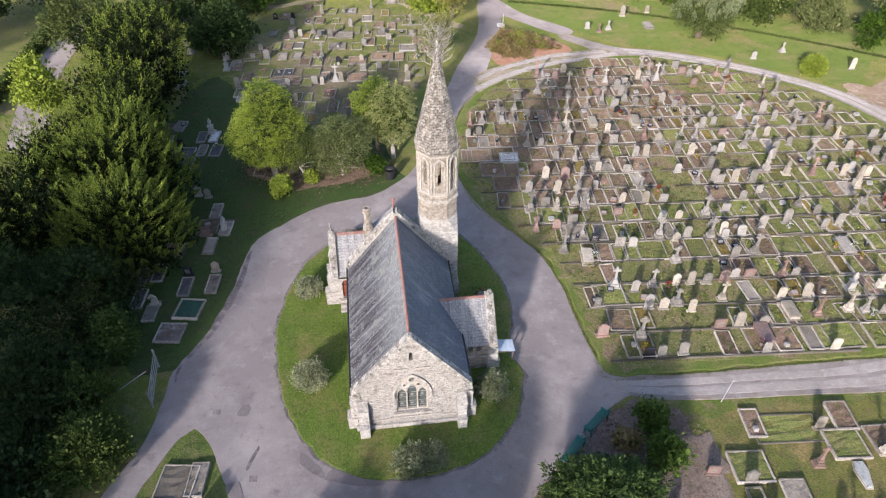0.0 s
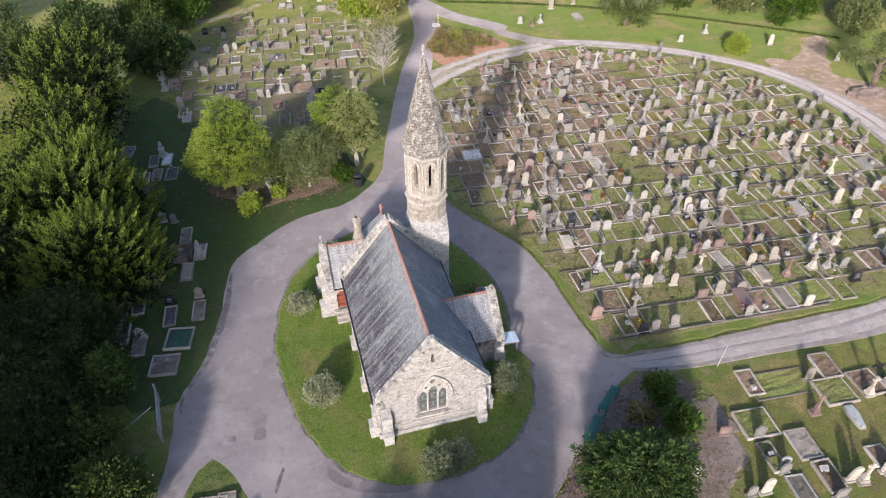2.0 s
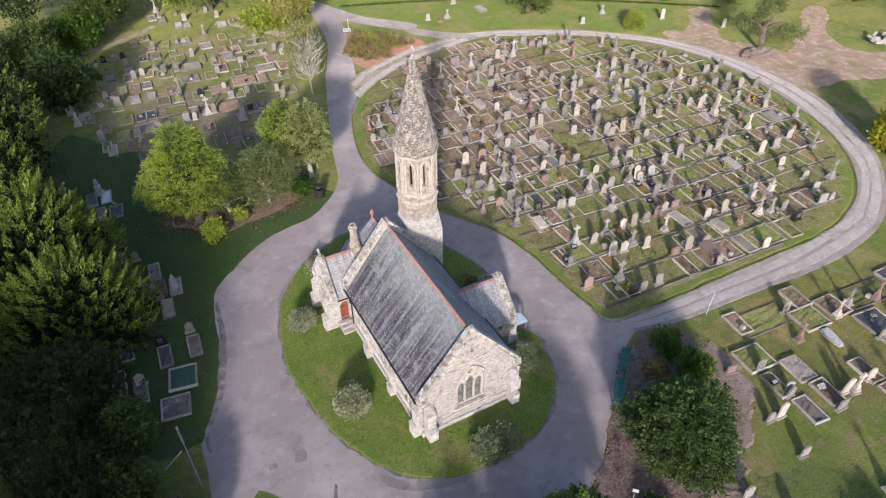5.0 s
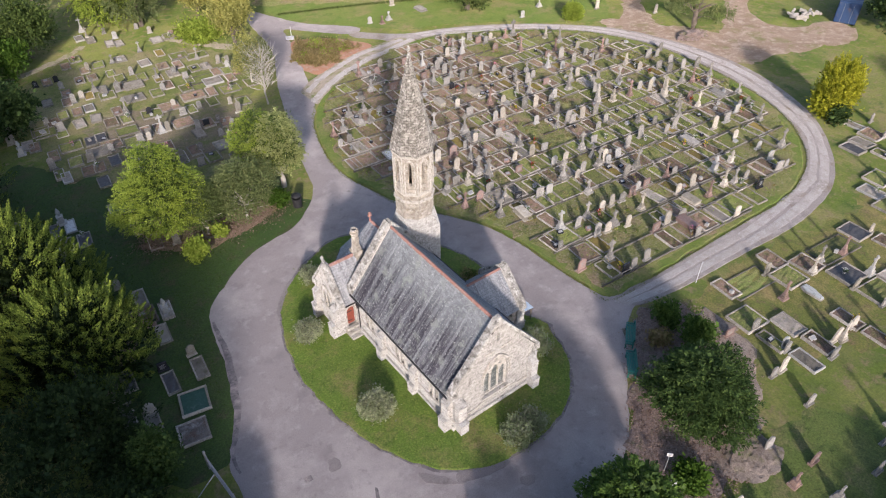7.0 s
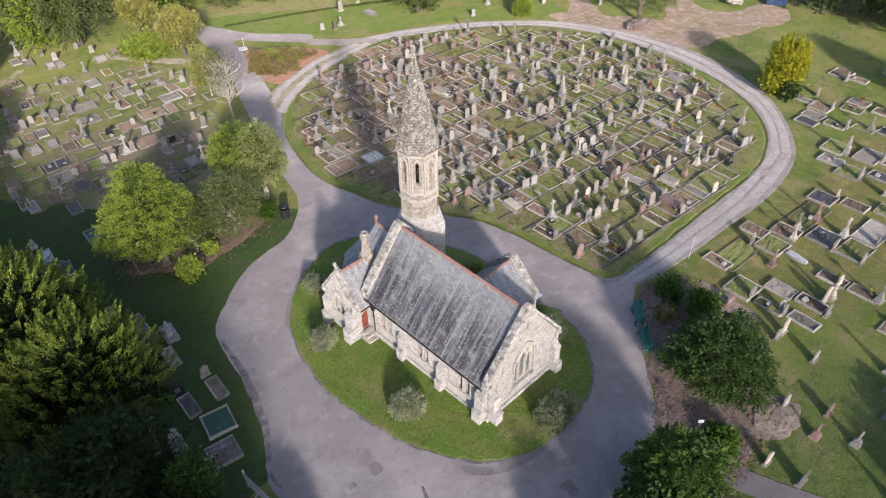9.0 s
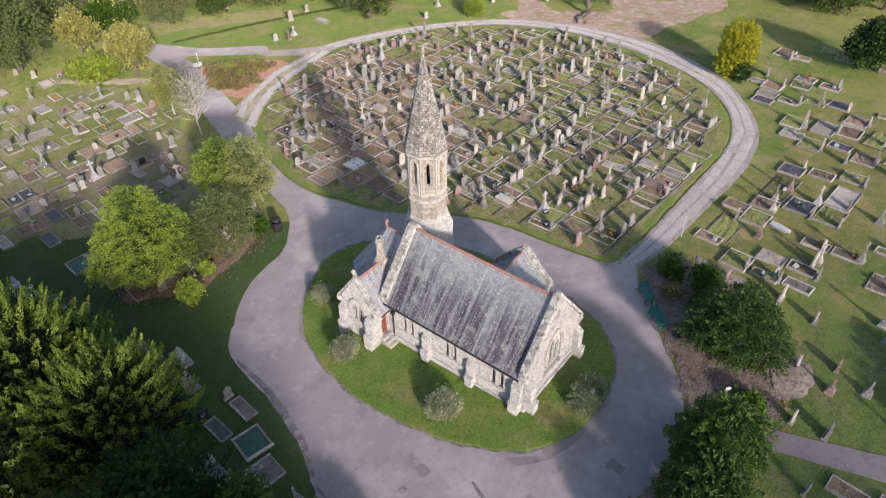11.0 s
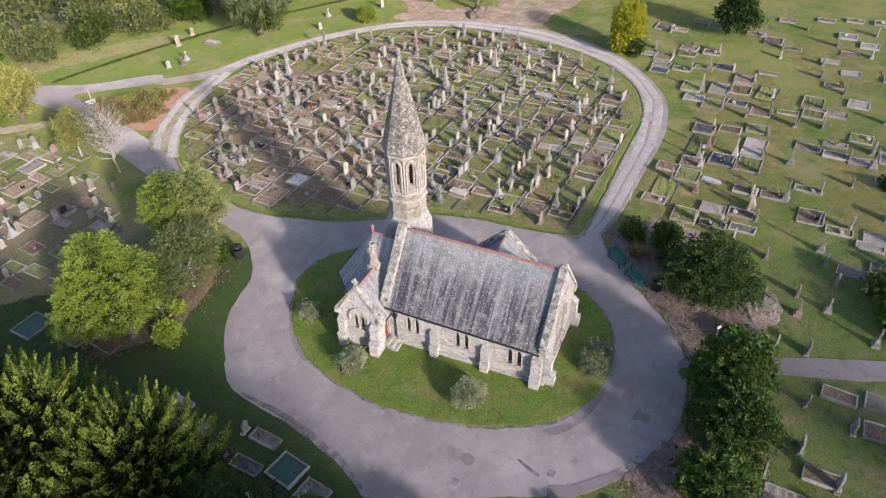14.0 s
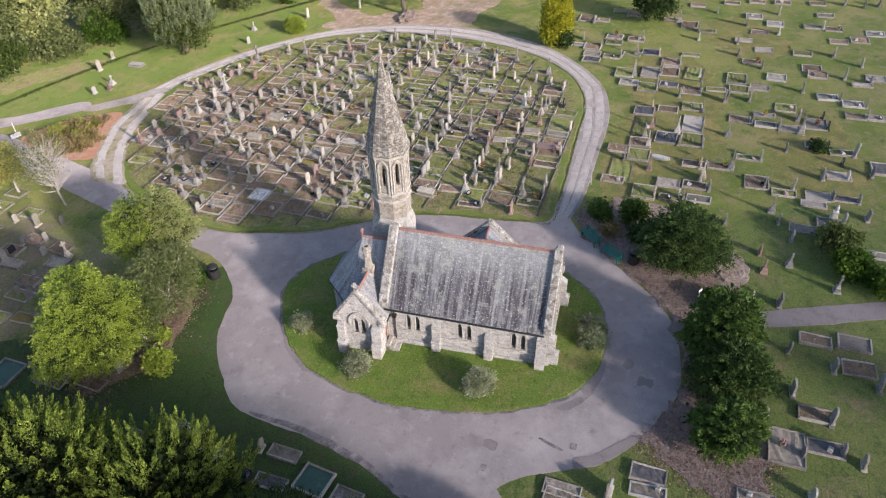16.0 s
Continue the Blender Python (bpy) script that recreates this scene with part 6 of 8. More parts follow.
while y < 72.9:
    x = 2.0 + dice.random()
    while x < 45:
        fill = dice.choices(range(12), (30, 5, 3, 26, 9, 2, 0, 4, 14, 3, 13, 1) if x < 26 and y > 44 else (10, 24, 3, 9, 13, 2, 0, 18, 5, 16, 5, 1))[0]
        w = WIDTH[fill]
        ok = all(inside(x + dx, y + dy, inner) for dx in (-w / 2, w / 2) for dy in (0.0, 2.1))
        ok = ok and all(math.hypot(x - a, y + 1 - b) > r for a, b, r in SKIP)
        if ok and dice.random() < 0.80:
            set_grave(fill, x, y + 0.012 * (x - 24) + dice.gauss(0, 0.05))
            heads.append((x, y + 0.012 * (x - 24) + 0.05))
        x += w + (0.05 if dice.random() < 0.82 else dice.uniform(0.3, 1.0))
        if x > 44:
            break
    # a low stone edging closes each row; its dark colour includes the kerbs' shadow line
    xs = [a for a in np.arange(2.0, 45.0, 0.5) if inside(a, y - 0.12, inner)]
    if xs:
        lo, hi = min(xs), max(xs)
        a = lo
        while a < hi - 1:
            b = min(hi, a + dice.uniform(3.0, 9.0))
            bm = blocks((a, b, -0.05, 0.03, -0.1, 0.11 + dice.uniform(0, 0.07)))
            edging = part("row_edging", bm, EDGING)
            edging.matrix_basis = Matrix.Translation((0, y - 0.10 + dice.gauss(0, 0.03), 0))
            for v in edging.data.vertices:
                v.co.z += ground_z(v.co.x, y) + 0.09
                v.co.y += 0.012 * (v.co.x - 24)
            tagged(edging, "low weathered stone edging along a row of graves", "edging", "row edgings", "structure")
            a = b + (0.02 if dice.random() < 0.8 else dice.uniform(0.4, 1.5))
    y += 2.36
for kind, x, y in layout(OVAL):
    if kind == "o" and dice.random() < 0.7:
        kind = "c"
    if kind == "C" and dice.random() < 0.5 or kind == "w" and dice.random() < 0.22 or kind == "g" and dice.random() < 0.12:
        kind = {"C": "c", "w": "g", "g": "r"}[kind]
    set_stone(kind, x, y, 0.0, None, 0.8 if kind == "o" else 1.0)
# weathered lesser stones at the heads of other plots
stood = [(x, y) for kind, x, y in layout(OVAL)]
for x, y in heads:
    if dice.random() < 0.24 and all(abs(x - a) > 0.8 or abs(y - b) > 1.0 for a, b in stood):
        set_stone(dice.choices("gcwrd", (9, 5, 4, 3, 1))[0], x, y)

# south-east and north-west graves stand on the grass
for text, size in ((SOUTH_EAST, 1.0), (NORTH_WEST, 0.9)):
    for kind, x, y in layout(text):
        if text is NORTH_WEST and (kind == "C" and dice.random() < 0.5 or kind == "w" and dice.random() < 0.4):
            kind = {"C": "c", "w": "g"}[kind]
        set_stone(kind, x, y, 0.0, None, size).location.z -= 0.09

PLOT_WIDTHS = (0.85, 1.05, 1.3, 1.65, 2.05, 2.5, 3.2, 3.9)
PLOT_FILLS = {"G": "grass", "S": "soil", "D": "dark", "W": "chips", "H": "chips", "L": "slab"}
made = {}
for word, turned in [(v, 0) for v in (PLOTS + NORTH_PLOTS).split()] + [(v, 180) for v in WEST_PLOTS.split()]:
    code, place = word.split(":")
    x, y = (float(v) for v in place.split(","))
    m = pose(x, y, ground_z(x, y) - dice.uniform(0, 0.05), -1.77 + dice.gauss(0, 1.0), -0.65 + dice.gauss(0, 1.2), dice.gauss(0, 1.8)) @ pose(0, 0, 0, 0, 0, turned)
    key = code + ("d" if turned and code[0] in "SW" else "n" if not turned and x < 5 and y > 55 else "")
    if key in made:
        copy_thing(made[key], m)
    else:
        made[key] = kerb_set(PLOT_WIDTHS[int(code[1])], 1.95, "white" if key[0] == "W" and turned else PLOT_FILLS[code[0]], 0.095, 0.12 if code in ("G6", "G7") else 0.21, MARBLE if code[0] == "W" else EDGING if key[-1] == "d" or code in ("G6", "G7") else OLD_KERB if key[-1] == "n" else KERB)
        made[key].matrix_basis = m

# lesser sunken plots between them in the north-west
taken = [tuple(float(v) for v in word.split(":")[1].split(",")) for word in NORTH_PLOTS.split()]
plot = [(-20, 66), (-17, 62.0), (-11, 59.5), (-6, 60), (-2, 63.5), (0.2, 70), (1.0, 77), (1.2, 83), (-2, 88), (-8, 90), (-15, 86), (-19.0, 82), (-20, 76)]
y = 59.6
while y < 88:
    x = -20.0 + dice.random()
    while x < 2:
        if inside(x, y + 1, plot) and inside(x, y, plot) and all(abs(x - a) > 1.35 or abs(y - b) > 1.9 for a, b in taken) and dice.random() < 0.66:
            set_grave(dice.choices((0, 1, 3, 4, 7), (9, 9, 8, 7, 8))[0], x, y + dice.gauss(0, 0.12), 0, 0.0)
            if dice.random() < 0.36:
                set_stone(dice.choices("gcwd", (7, 3, 2, 1))[0], x, y, 0.0, None, 0.85).location.z -= 0.09
        x += 1.15 if dice.random() < 0.8 else 2.0
    y += 2.35

# graves beside the conifers
tealbed = kerb_set(1.75, 1.95, "teal", 0.13, 0.22, PALE, "wide pale kerb grave filled with teal glass chips")
tealbed.matrix_basis = pose(-16.45, 32.85, ground_z(-16.4, 33.8), -1.77, -0.65, -6)
other = kerb_set(1.75, 1.75, "mottled", 0.11, 0.20, KERB, "wide weathered kerb grave with mottled stone chips")
other.matrix_basis = pose(-17.1, 30.75, ground_z(-17, 31.6), -1.77, -0.65, -4)
second = kerb_set(2.2, 2.1, "teal", 0.13, 0.2, KERB, "dark kerb grave filled with teal glass chips under the tree")
second.matrix_basis = pose(-15.6, 56.7, ground_z(-16, 58), -1.77, -0.65, 0)
for k, x, y in ((2, -12.65, 19.6), (11, -13.75, 19.4), (2, -15.2, 17.3), (0, -15.1, 53.0), (3, -13.9, 52.2), (0, -14.5, 50.3), (3, -10.4, 49.4)):
    set_grave(k, x, y, dice.gauss(-4, 2), 0.02)
for kind, x, y, which in (("c", -15.3, 54.9, 3), ("g", -13.0, 50.2, 3), ("C", -27.7, 83.6, 2), ("w", -27.8, 79.1, 0), ("w", -22.3, 75.4, 0), ("w", -22.3, 77.6, 1), ("s", -21.8, 72.5, 1), ("g", -19.6, 67.8, 1), ("w", -11.9, 18.2, 3), ("d", -17.3, 37.5, 0), ("w", -15.4, 37.8, 2), ("w", -18.8, 34.4, 2), ("s", -15.8, 42.7, 1), ("s", -20.3, 58.3, 1), ("w", -22.5, 75.2, 2), ("d", -22.6, 56.0, 0), ("C", -27.0, 77.3, 2), ("w", -18.1, 47.3, 2), ("w", -19.0, 47.6, 2), ("r", -17.1, 42.1, 2)):
    set_stone(kind, x, y, 0, which).location.z -= 0.09
# scattered stones on the far lawn
for kind, x, y, which in (("w", 25.7, 86.0, 1), ("w", 29.1, 87.0, 0), ("r", 21.6, 81.0, 3), ("w", 20.4, 82.1, 3), ("C", 22.9, 81.7, 2), ("w", 37.2, 72.1, 3), ("C", 41.2, 73.8, 2), ("w", 46.7, 68.7, 1), ("w", 51.6, 63.2, 1), ("b", 28.1, 81.4, 1)):
    set_stone(kind, x, y, 0, which).location.z -= 0.09
for kind, x, y, which in (("r", 20.5, 20.2, 0), ("w", 21.6, 22.5, 0), ("w", 16.8, 17.3, 3), ("g", 14.2, 16.1, 3), ("w", 11.9, 17.8, 2), ("w", 19.7, 15.9, 1), ("c", 20.3, 15.7, 1), ("c", 25.9, 21.3, 0), ("r", 14.7, 19.9, 2)):
    set_stone(kind, x, y, 0, which).location.z -= 0.09
coffin = thing("coffin_ledger", "pale blue-grey coffin-shaped ledger stone on the grass", "ledger stone", (22.5, 18.6, ground_z(22.5, 18.6)), -5)
for nm, inset, z0, z1 in (("base", 0.0, -0.06, 0.10), ("ledger", 0.07, 0.10, 0.19)):
    bm = bmesh.new()
    low, high = [[bm.verts.new((x * (1 - 2 * inset - k), 0.85 + (y - 0.85) * (1 - inset - k), z)) for x, y in ((-0.20, 0.0), (0.20, 0.0), (0.40, 1.15), (0.26, 1.72), (-0.26, 1.72), (-0.40, 1.15))] for z, k in ((z0, 0.0), (z1, 0.06))]
    for i in range(6):
        bm.faces.new((low[i], low[(i + 1) % 6], high[(i + 1) % 6], high[i]))
    bm.faces.new(low[::-1])
    bm.faces.new(high)
    part(nm, soft(bm, 0.012), COFFIN if nm == "ledger" else KERB, coffin)
ledge = chest_tomb(ROSE, "pink granite base with a hipped dark slab tomb")
ledge.matrix_basis = pose(21.2, 28.6, ground_z(21, 29) + 0.1, -1.77, -0.65, -2)
set_grave(6, 20.4, 56.3)
set_grave(12, 19.6, 59.2)
sheetgrave = kerb_set(1.7, 1.6, "white", 0.10, 0.24, MARBLE, "wide white marble slab grave")
sheetgrave.matrix_basis = pose(7.4, 51.2, ground_z(7.4, 52) + 0.1, -1.77, -0.65, 0)
for group in [o for v in KINDS.values() for o in v] + GRAVES:
    if group.matrix_basis.translation.z < -20:
        for o in (*group.children_recursive, group):
            bpy.data.objects.remove(o)

# ---- trees and shrubs ----
def leaf_cloud(name, centres, aims, length, width, mat, parent, rng, flat=0.0, face=None):
    """Many small leaves, joined: centres (n, 3), aims (n, 3) the way each leaf points; flat turns their faces up, face (n, 3) outwards."""
    n = len(centres)
    aims = aims / np.maximum(np.linalg.norm(aims, axis=1, keepdims=True), 1e-6)
    other = rng.normal(size=(n, 3)) + np.array([0, 0, flat]) if face is None else face + rng.normal(scale=0.45, size=(n, 3))
    side = np.cross(aims, other)
    side /= np.maximum(np.linalg.norm(side, axis=1, keepdims=True), 1e-6)
    k = rng.uniform(0.65, 1.35, size=(n, 1))
    a, b = aims * length * k / 2, side * width * k / 2
    verts = np.stack([centres - a, centres + b, centres + a, centres - b], axis=1).reshape(-1, 3)
    me = bpy.data.meshes.new(name)
    me.vertices.add(4 * n)
    me.vertices.foreach_set("co", verts.astype(np.float32).ravel())
    me.loops.add(4 * n)
    me.loops.foreach_set("vertex_index", np.arange(4 * n, dtype=np.int32))
    me.polygons.add(n)
    me.polygons.foreach_set("loop_start", np.arange(0, 4 * n, 4, dtype=np.int32))
    me.polygons.foreach_set("loop_total", np.full(n, 4, dtype=np.int32))
    me.update(calc_edges=True)
    me.materials.append(mat)
    ob = new(name, me)
    ob.parent = parent
    return ob


def crown_points(rng, lobes, n, clumps, spread, upright=0.25, plume=0.0):
    """Leaves in clumps over the outside of several lobes (x, y, z, rx, ry, rz)."""
    lobes = np.array(lobes, float)
    area = lobes[:, 3] * lobes[:, 4] + lobes[:, 3] * lobes[:, 5] + lobes[:, 4] * lobes[:, 5]
    pick = rng.choice(len(lobes), clumps, p=area / area.sum())
    d = rng.normal(size=(clumps, 3))
    d[:, 2] += 0.25
    d /= np.linalg.norm(d, axis=1, keepdims=True)
    depth = rng.uniform(0.60, 1.10, size=(clumps, 1))
    centre = lobes[pick, :3] + d * lobes[pick, 3:] * depth
    own = rng.integers(0, clumps, n)
    aim = d[own] + np.array([0, 0, upright]) + rng.normal(scale=0.45, size=(n, 3)) * (1 - 0.5 * (plume > 0))
    aim /= np.linalg.norm(aim, axis=1, keepdims=True)
    size = spread * rng.uniform(0.6, 1.3, size=clumps)[own][:, None]
    offset = rng.normal(size=(n, 3)) * size
    if plume:
        axis = d + np.array([0, 0, 1.0])
        axis /= np.linalg.norm(axis, axis=1, keepdims=True)
        t = rng.uniform(-1, 1, size=(n, 1))
        offset = axis[own] * t * plume + rng.normal(size=(n, 3)) * size * (1.05 - 0.75 * (t + 1) / 2)
        aim = axis[own] + rng.normal(scale=0.32, size=(n, 3))
    return centre[own] + offset, aim


def limbs(rng, height, radius, spread, crown_z, count, mat, parent, thing_base=(0, 0)):
    bm = bmesh.new()
    bend = rng.normal(scale=0.15, size=(4, 2))
    pts = [(bend[i, 0] * i * 0.4, bend[i, 1] * i * 0.4, height * i / 3) for i in range(4)]
    pts[0] = (0, 0, -0.2)
    tube(bm, pts, [radius * 1.25, radius, radius * 0.75, radius * 0.4], 8)
    part("trunk", bm, mat, parent)
    for k in range(count):
        bm = bmesh.new()
        a, z = rng.uniform(0, 6.28), rng.uniform(0.45, 0.95) * height
        r = spread * rng.uniform(0.55, 0.95)
        up = crown_z * rng.uniform(0.15, 0.5)
        p = [(0, 0, z * 0.85), (r * 0.45 * math.cos(a), r * 0.45 * math.sin(a), z + up * 0.55), (r * math.cos(a + 0.2), r * math.sin(a + 0.2), z + up)]
        tube(bm, p, [radius * 0.42, radius * 0.26, radius * 0.08], 5)
        part("limb", bm, mat, parent)


def layered_tree(name, x, y, label, category, lobes, boughs, each, leaf, mat, seed, reach=0.75, droop=0.25, trunk=None, core=None, group="", tuft=0.16):
    """A crown of overlapping leafy boughs: each a flattish, drooping fan of leaves reaching outwards."""
    rng = np.random.default_rng(seed)
    ob = thing(name, label, category, (x, y, ground_z(x, y)), group=group)
    if trunk:
        limbs(rng, *trunk, ob)
    lobes = np.array(lobes, float)
    area = lobes[:, 3] * lobes[:, 5]
    pick = rng.choice(len(lobes), boughs * 3, p=area / area.sum())
    d = rng.normal(size=(boughs * 3, 3))
    d[:, 2] += 0.35
    d /= np.linalg.norm(d, axis=1, keepdims=True)
    root = lobes[pick, :3] + d * lobes[pick, 3:] * rng.uniform(0.72, 1.02, size=(boughs * 3, 1))
    # keep those that stand clear of one another and lie near the crown's outside
    kept, depth = [], np.min([np.linalg.norm((root - l[:3]) / l[3:], axis=1) for l in lobes], axis=0)
    for i in np.argsort(-depth):
        if len(kept) < boughs and all((root[i, 0] - root[k, 0]) ** 2 + (root[i, 1] - root[k, 1]) ** 2 + 2.5 * (root[i, 2] - root[k, 2]) ** 2 > (reach * 0.62) ** 2 for k in kept[-160:]):
            kept.append(i)
    root, d = root[kept], d[kept]
    out = d * np.array([1, 1, 0.35])
    out += rng.normal(scale=0.22, size=out.shape)
    out[:, 2] = out[:, 2] * 0.5 + 0.10
    out /= np.linalg.norm(out, axis=1, keepdims=True)
    size = reach * rng.uniform(0.6, 1.35, size=(len(kept), 1))
    own = np.repeat(np.arange(len(kept)), each)
    t = rng.uniform(-0.25, 1.0, size=(own.size, 1))
    across = np.stack([-out[own, 1], out[own, 0], 0 * out[own, 0]], axis=1)
    spread = (0.62 - 0.42 * np.clip(t, 0, 1)) * rng.normal(scale=0.62, size=(own.size, 1))
    c = root[own] + size[own] * (out[own] * t + across * spread)
    c[:, 2] += (-droop * size[own] * np.clip(t, 0, 1) ** 2)[:, 0] - 0.18 * np.abs(spread[:, 0]) * size[own, 0] + rng.normal(scale=tuft * 0.55, size=own.size) * size[own, 0]
    c[:, 2] = np.maximum(c[:, 2], 0.06)
    aim = out[own] + across * spread * 1.6 + rng.normal(scale=0.28, size=c.shape) + np.array([0, 0, -droop * 0.6])
    leaf_cloud("crown", c, aim, leaf, leaf * 0.55, mat, ob, rng, 1.5)
    # inner leaves; a darker core colour paints the shade between the boughs
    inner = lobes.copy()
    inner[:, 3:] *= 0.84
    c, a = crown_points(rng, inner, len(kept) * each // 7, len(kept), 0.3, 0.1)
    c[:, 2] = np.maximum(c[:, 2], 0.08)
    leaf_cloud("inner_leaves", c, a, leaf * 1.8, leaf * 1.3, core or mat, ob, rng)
    return ob


LEAF_BRIGHT = leaf_material("lime_green_leaves", (0.105, 0.160, 0.020), (0.295, 0.378, 0.054), (0.43, 0.48, 0.11))
LEAF_MID = leaf_material("mid_green_leaves", (0.042, 0.066, 0.018), (0.115, 0.150, 0.045), (0.19, 0.22, 0.085))
LEAF_PALE = leaf_material("pale_variegated_leaves", (0.08, 0.105, 0.035), (0.19, 0.21, 0.085), (0.34, 0.34, 0.18))
LEAF_YELLOW = leaf_material("yellow_green_leaves", (0.17, 0.17, 0.045), (0.36, 0.35, 0.10), (0.52, 0.49, 0.19))
# almost black, so that the gaps between plumes carry painted shade
LEAF_YEW = leaf_material("shaded_conifer_sprays", (0.006, 0.012, 0.005), (0.017, 0.030, 0.008), (0.042, 0.062, 0.014))
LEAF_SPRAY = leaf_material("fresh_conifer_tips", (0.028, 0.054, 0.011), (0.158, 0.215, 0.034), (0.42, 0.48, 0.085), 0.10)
LEAF_SILVER = leaf_material("silver_variegated_leaves", (0.17, 0.21, 0.10), (0.37, 0.405, 0.235), (0.57, 0.585, 0.41))
LEAF_FOREST = leaf_material("woodland_leaves", (0.075, 0.100, 0.034), (0.175, 0.210, 0.078), (0.30, 0.32, 0.14))
LEAF_SAGE = leaf_material("silver_green_cypress", (0.12, 0.155, 0.075), (0.235, 0.285, 0.15), (0.36, 0.405, 0.24))
LEAF_BED = leaf_material("bed_evergreen_leaves", (0.020, 0.042, 0.013), (0.066, 0.112, 0.028), (0.15, 0.21, 0.055))
LEAF_LIGHT = leaf_material("light_green_leaves", (0.165, 0.190, 0.065), (0.36, 0.39, 0.145), (0.53, 0.545, 0.25))
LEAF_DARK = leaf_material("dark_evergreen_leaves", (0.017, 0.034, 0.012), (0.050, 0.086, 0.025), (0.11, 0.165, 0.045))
# evergreen leaves made near-black, the shade by the gate painted into them
LEAF_GATE_SHADE = leaf_material("shaded_evergreen_leaves", (0.009, 0.020, 0.008), (0.028, 0.050, 0.016), (0.066, 0.100, 0.030))
LEAF_GLOSS = leaf_material("fresh_evergreen_leaves", (0.028, 0.062, 0.012), (0.088, 0.150, 0.028), (0.18, 0.26, 0.06))
LEAF_GOLD = leaf_material("golden_yew_sprays", (0.085, 0.11, 0.010), (0.39, 0.39, 0.029), (0.62, 0.585, 0.075))
LEAF_GREY = leaf_material("grey_green_shrub_leaves", (0.11, 0.125, 0.08), (0.25, 0.26, 0.17), (0.40, 0.40, 0.30))
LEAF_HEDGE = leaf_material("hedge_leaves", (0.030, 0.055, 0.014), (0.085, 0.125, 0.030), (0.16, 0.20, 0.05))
LEAF_RUST = leaf_material("rust_and_olive_plants", (0.12, 0.125, 0.032), (0.31, 0.235, 0.105), (0.46, 0.35, 0.21))
LEAF_LAUREL = leaf_material("bright_laurel_leaves", (0.025, 0.06, 0.008), (0.07, 0.135, 0.016), (0.13, 0.20, 0.03))


def plant(name, x, y, label, category, lobes, n, leaf, mat, seed, clumps=None, spread=0.3, upright=0.25, plume=0.0, trunk=None, group="", width=0.6, core=None):
    """A tree or shrub: lobes are relative to its foot; trunk: (height, radius, reach, rise, limbs, bark)."""
    rng = np.random.default_rng(seed)
    ob = thing(name, label, category, (x, y, ground_z(x, y)), group=group)
    if trunk:
        limbs(rng, *trunk, ob)
    c, a = crown_points(rng, lobes, n, clumps or max(12, n // 45), spread, upright, plume)
    low = c[:, 2] < 0.05
    c[low, 2] = 0.05 + rng.random(low.sum()) * 0.25
    leaf_cloud("crown", c, a, leaf, leaf * width, mat, ob, rng)
    # inner leaves fill the heart of the crown; a darker core paints shade there
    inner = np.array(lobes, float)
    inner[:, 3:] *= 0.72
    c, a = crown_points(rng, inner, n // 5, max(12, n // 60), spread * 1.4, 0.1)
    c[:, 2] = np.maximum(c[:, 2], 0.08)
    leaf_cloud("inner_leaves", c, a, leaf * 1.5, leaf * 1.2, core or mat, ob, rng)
    return ob


def round_lobes(seed, r, h, z0, k=8, squash=0.75):
    """A broad uneven crown of k lobes."""
    q = random.Random(seed)
    out = [(0, 0, z0 + h * 0.5, r * 0.78, r * 0.78, h * 0.48)]
    for i in range(k):
        a = 6.283 * (i + q.random() * 0.6) / k
        d = r * q.uniform(0.42, 0.66)
        s = r * q.uniform(0.34, 0.52)
        out.append((d * math.cos(a), d * math.sin(a), z0 + h * q.uniform(0.25, 0.72), s, s, s * squash))
    out.append((q.uniform(-0.3, 0.3), q.uniform(-0.3, 0.3), z0 + h * 0.78, r * 0.48, r * 0.48, h * 0.24))
    return out


def conifer_lobes(seed, r, h, tops=4):
    q = random.Random(seed)
    out = [(0, 0, h * 0.36, r, r, h * 0.40)]
    for i in range(tops):
        a = 6.283 * (i + q.random() * 0.7) / tops
        d = r * q.uniform(0.15, 0.55)
        rr = r * q.uniform(0.42, 0.62)
        out.append((d * math.cos(a), d * math.sin(a), h * q.uniform(0.50, 0.66), rr, rr, h * q.uniform(0.28, 0.36)))
    for i in range(6):
        a = 6.283 * (i + q.random() * 0.5) / 6
        out.append((r * 0.62 * math.cos(a), r * 0.62 * math.sin(a), h * q.uniform(0.12, 0.3), r * 0.45, r * 0.45, h * 0.2))
    return out


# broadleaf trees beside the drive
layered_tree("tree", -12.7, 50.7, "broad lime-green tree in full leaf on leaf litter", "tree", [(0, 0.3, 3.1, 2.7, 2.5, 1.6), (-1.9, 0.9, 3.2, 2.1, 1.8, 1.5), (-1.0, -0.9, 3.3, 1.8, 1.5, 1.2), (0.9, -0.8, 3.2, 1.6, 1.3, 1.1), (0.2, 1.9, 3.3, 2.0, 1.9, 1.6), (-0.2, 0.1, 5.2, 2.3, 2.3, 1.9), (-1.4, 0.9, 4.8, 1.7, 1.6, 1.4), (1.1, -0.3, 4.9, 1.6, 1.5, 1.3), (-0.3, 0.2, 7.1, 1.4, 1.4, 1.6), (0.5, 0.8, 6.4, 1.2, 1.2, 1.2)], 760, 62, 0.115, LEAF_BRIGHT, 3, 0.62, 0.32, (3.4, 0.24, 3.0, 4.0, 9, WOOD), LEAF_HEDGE)
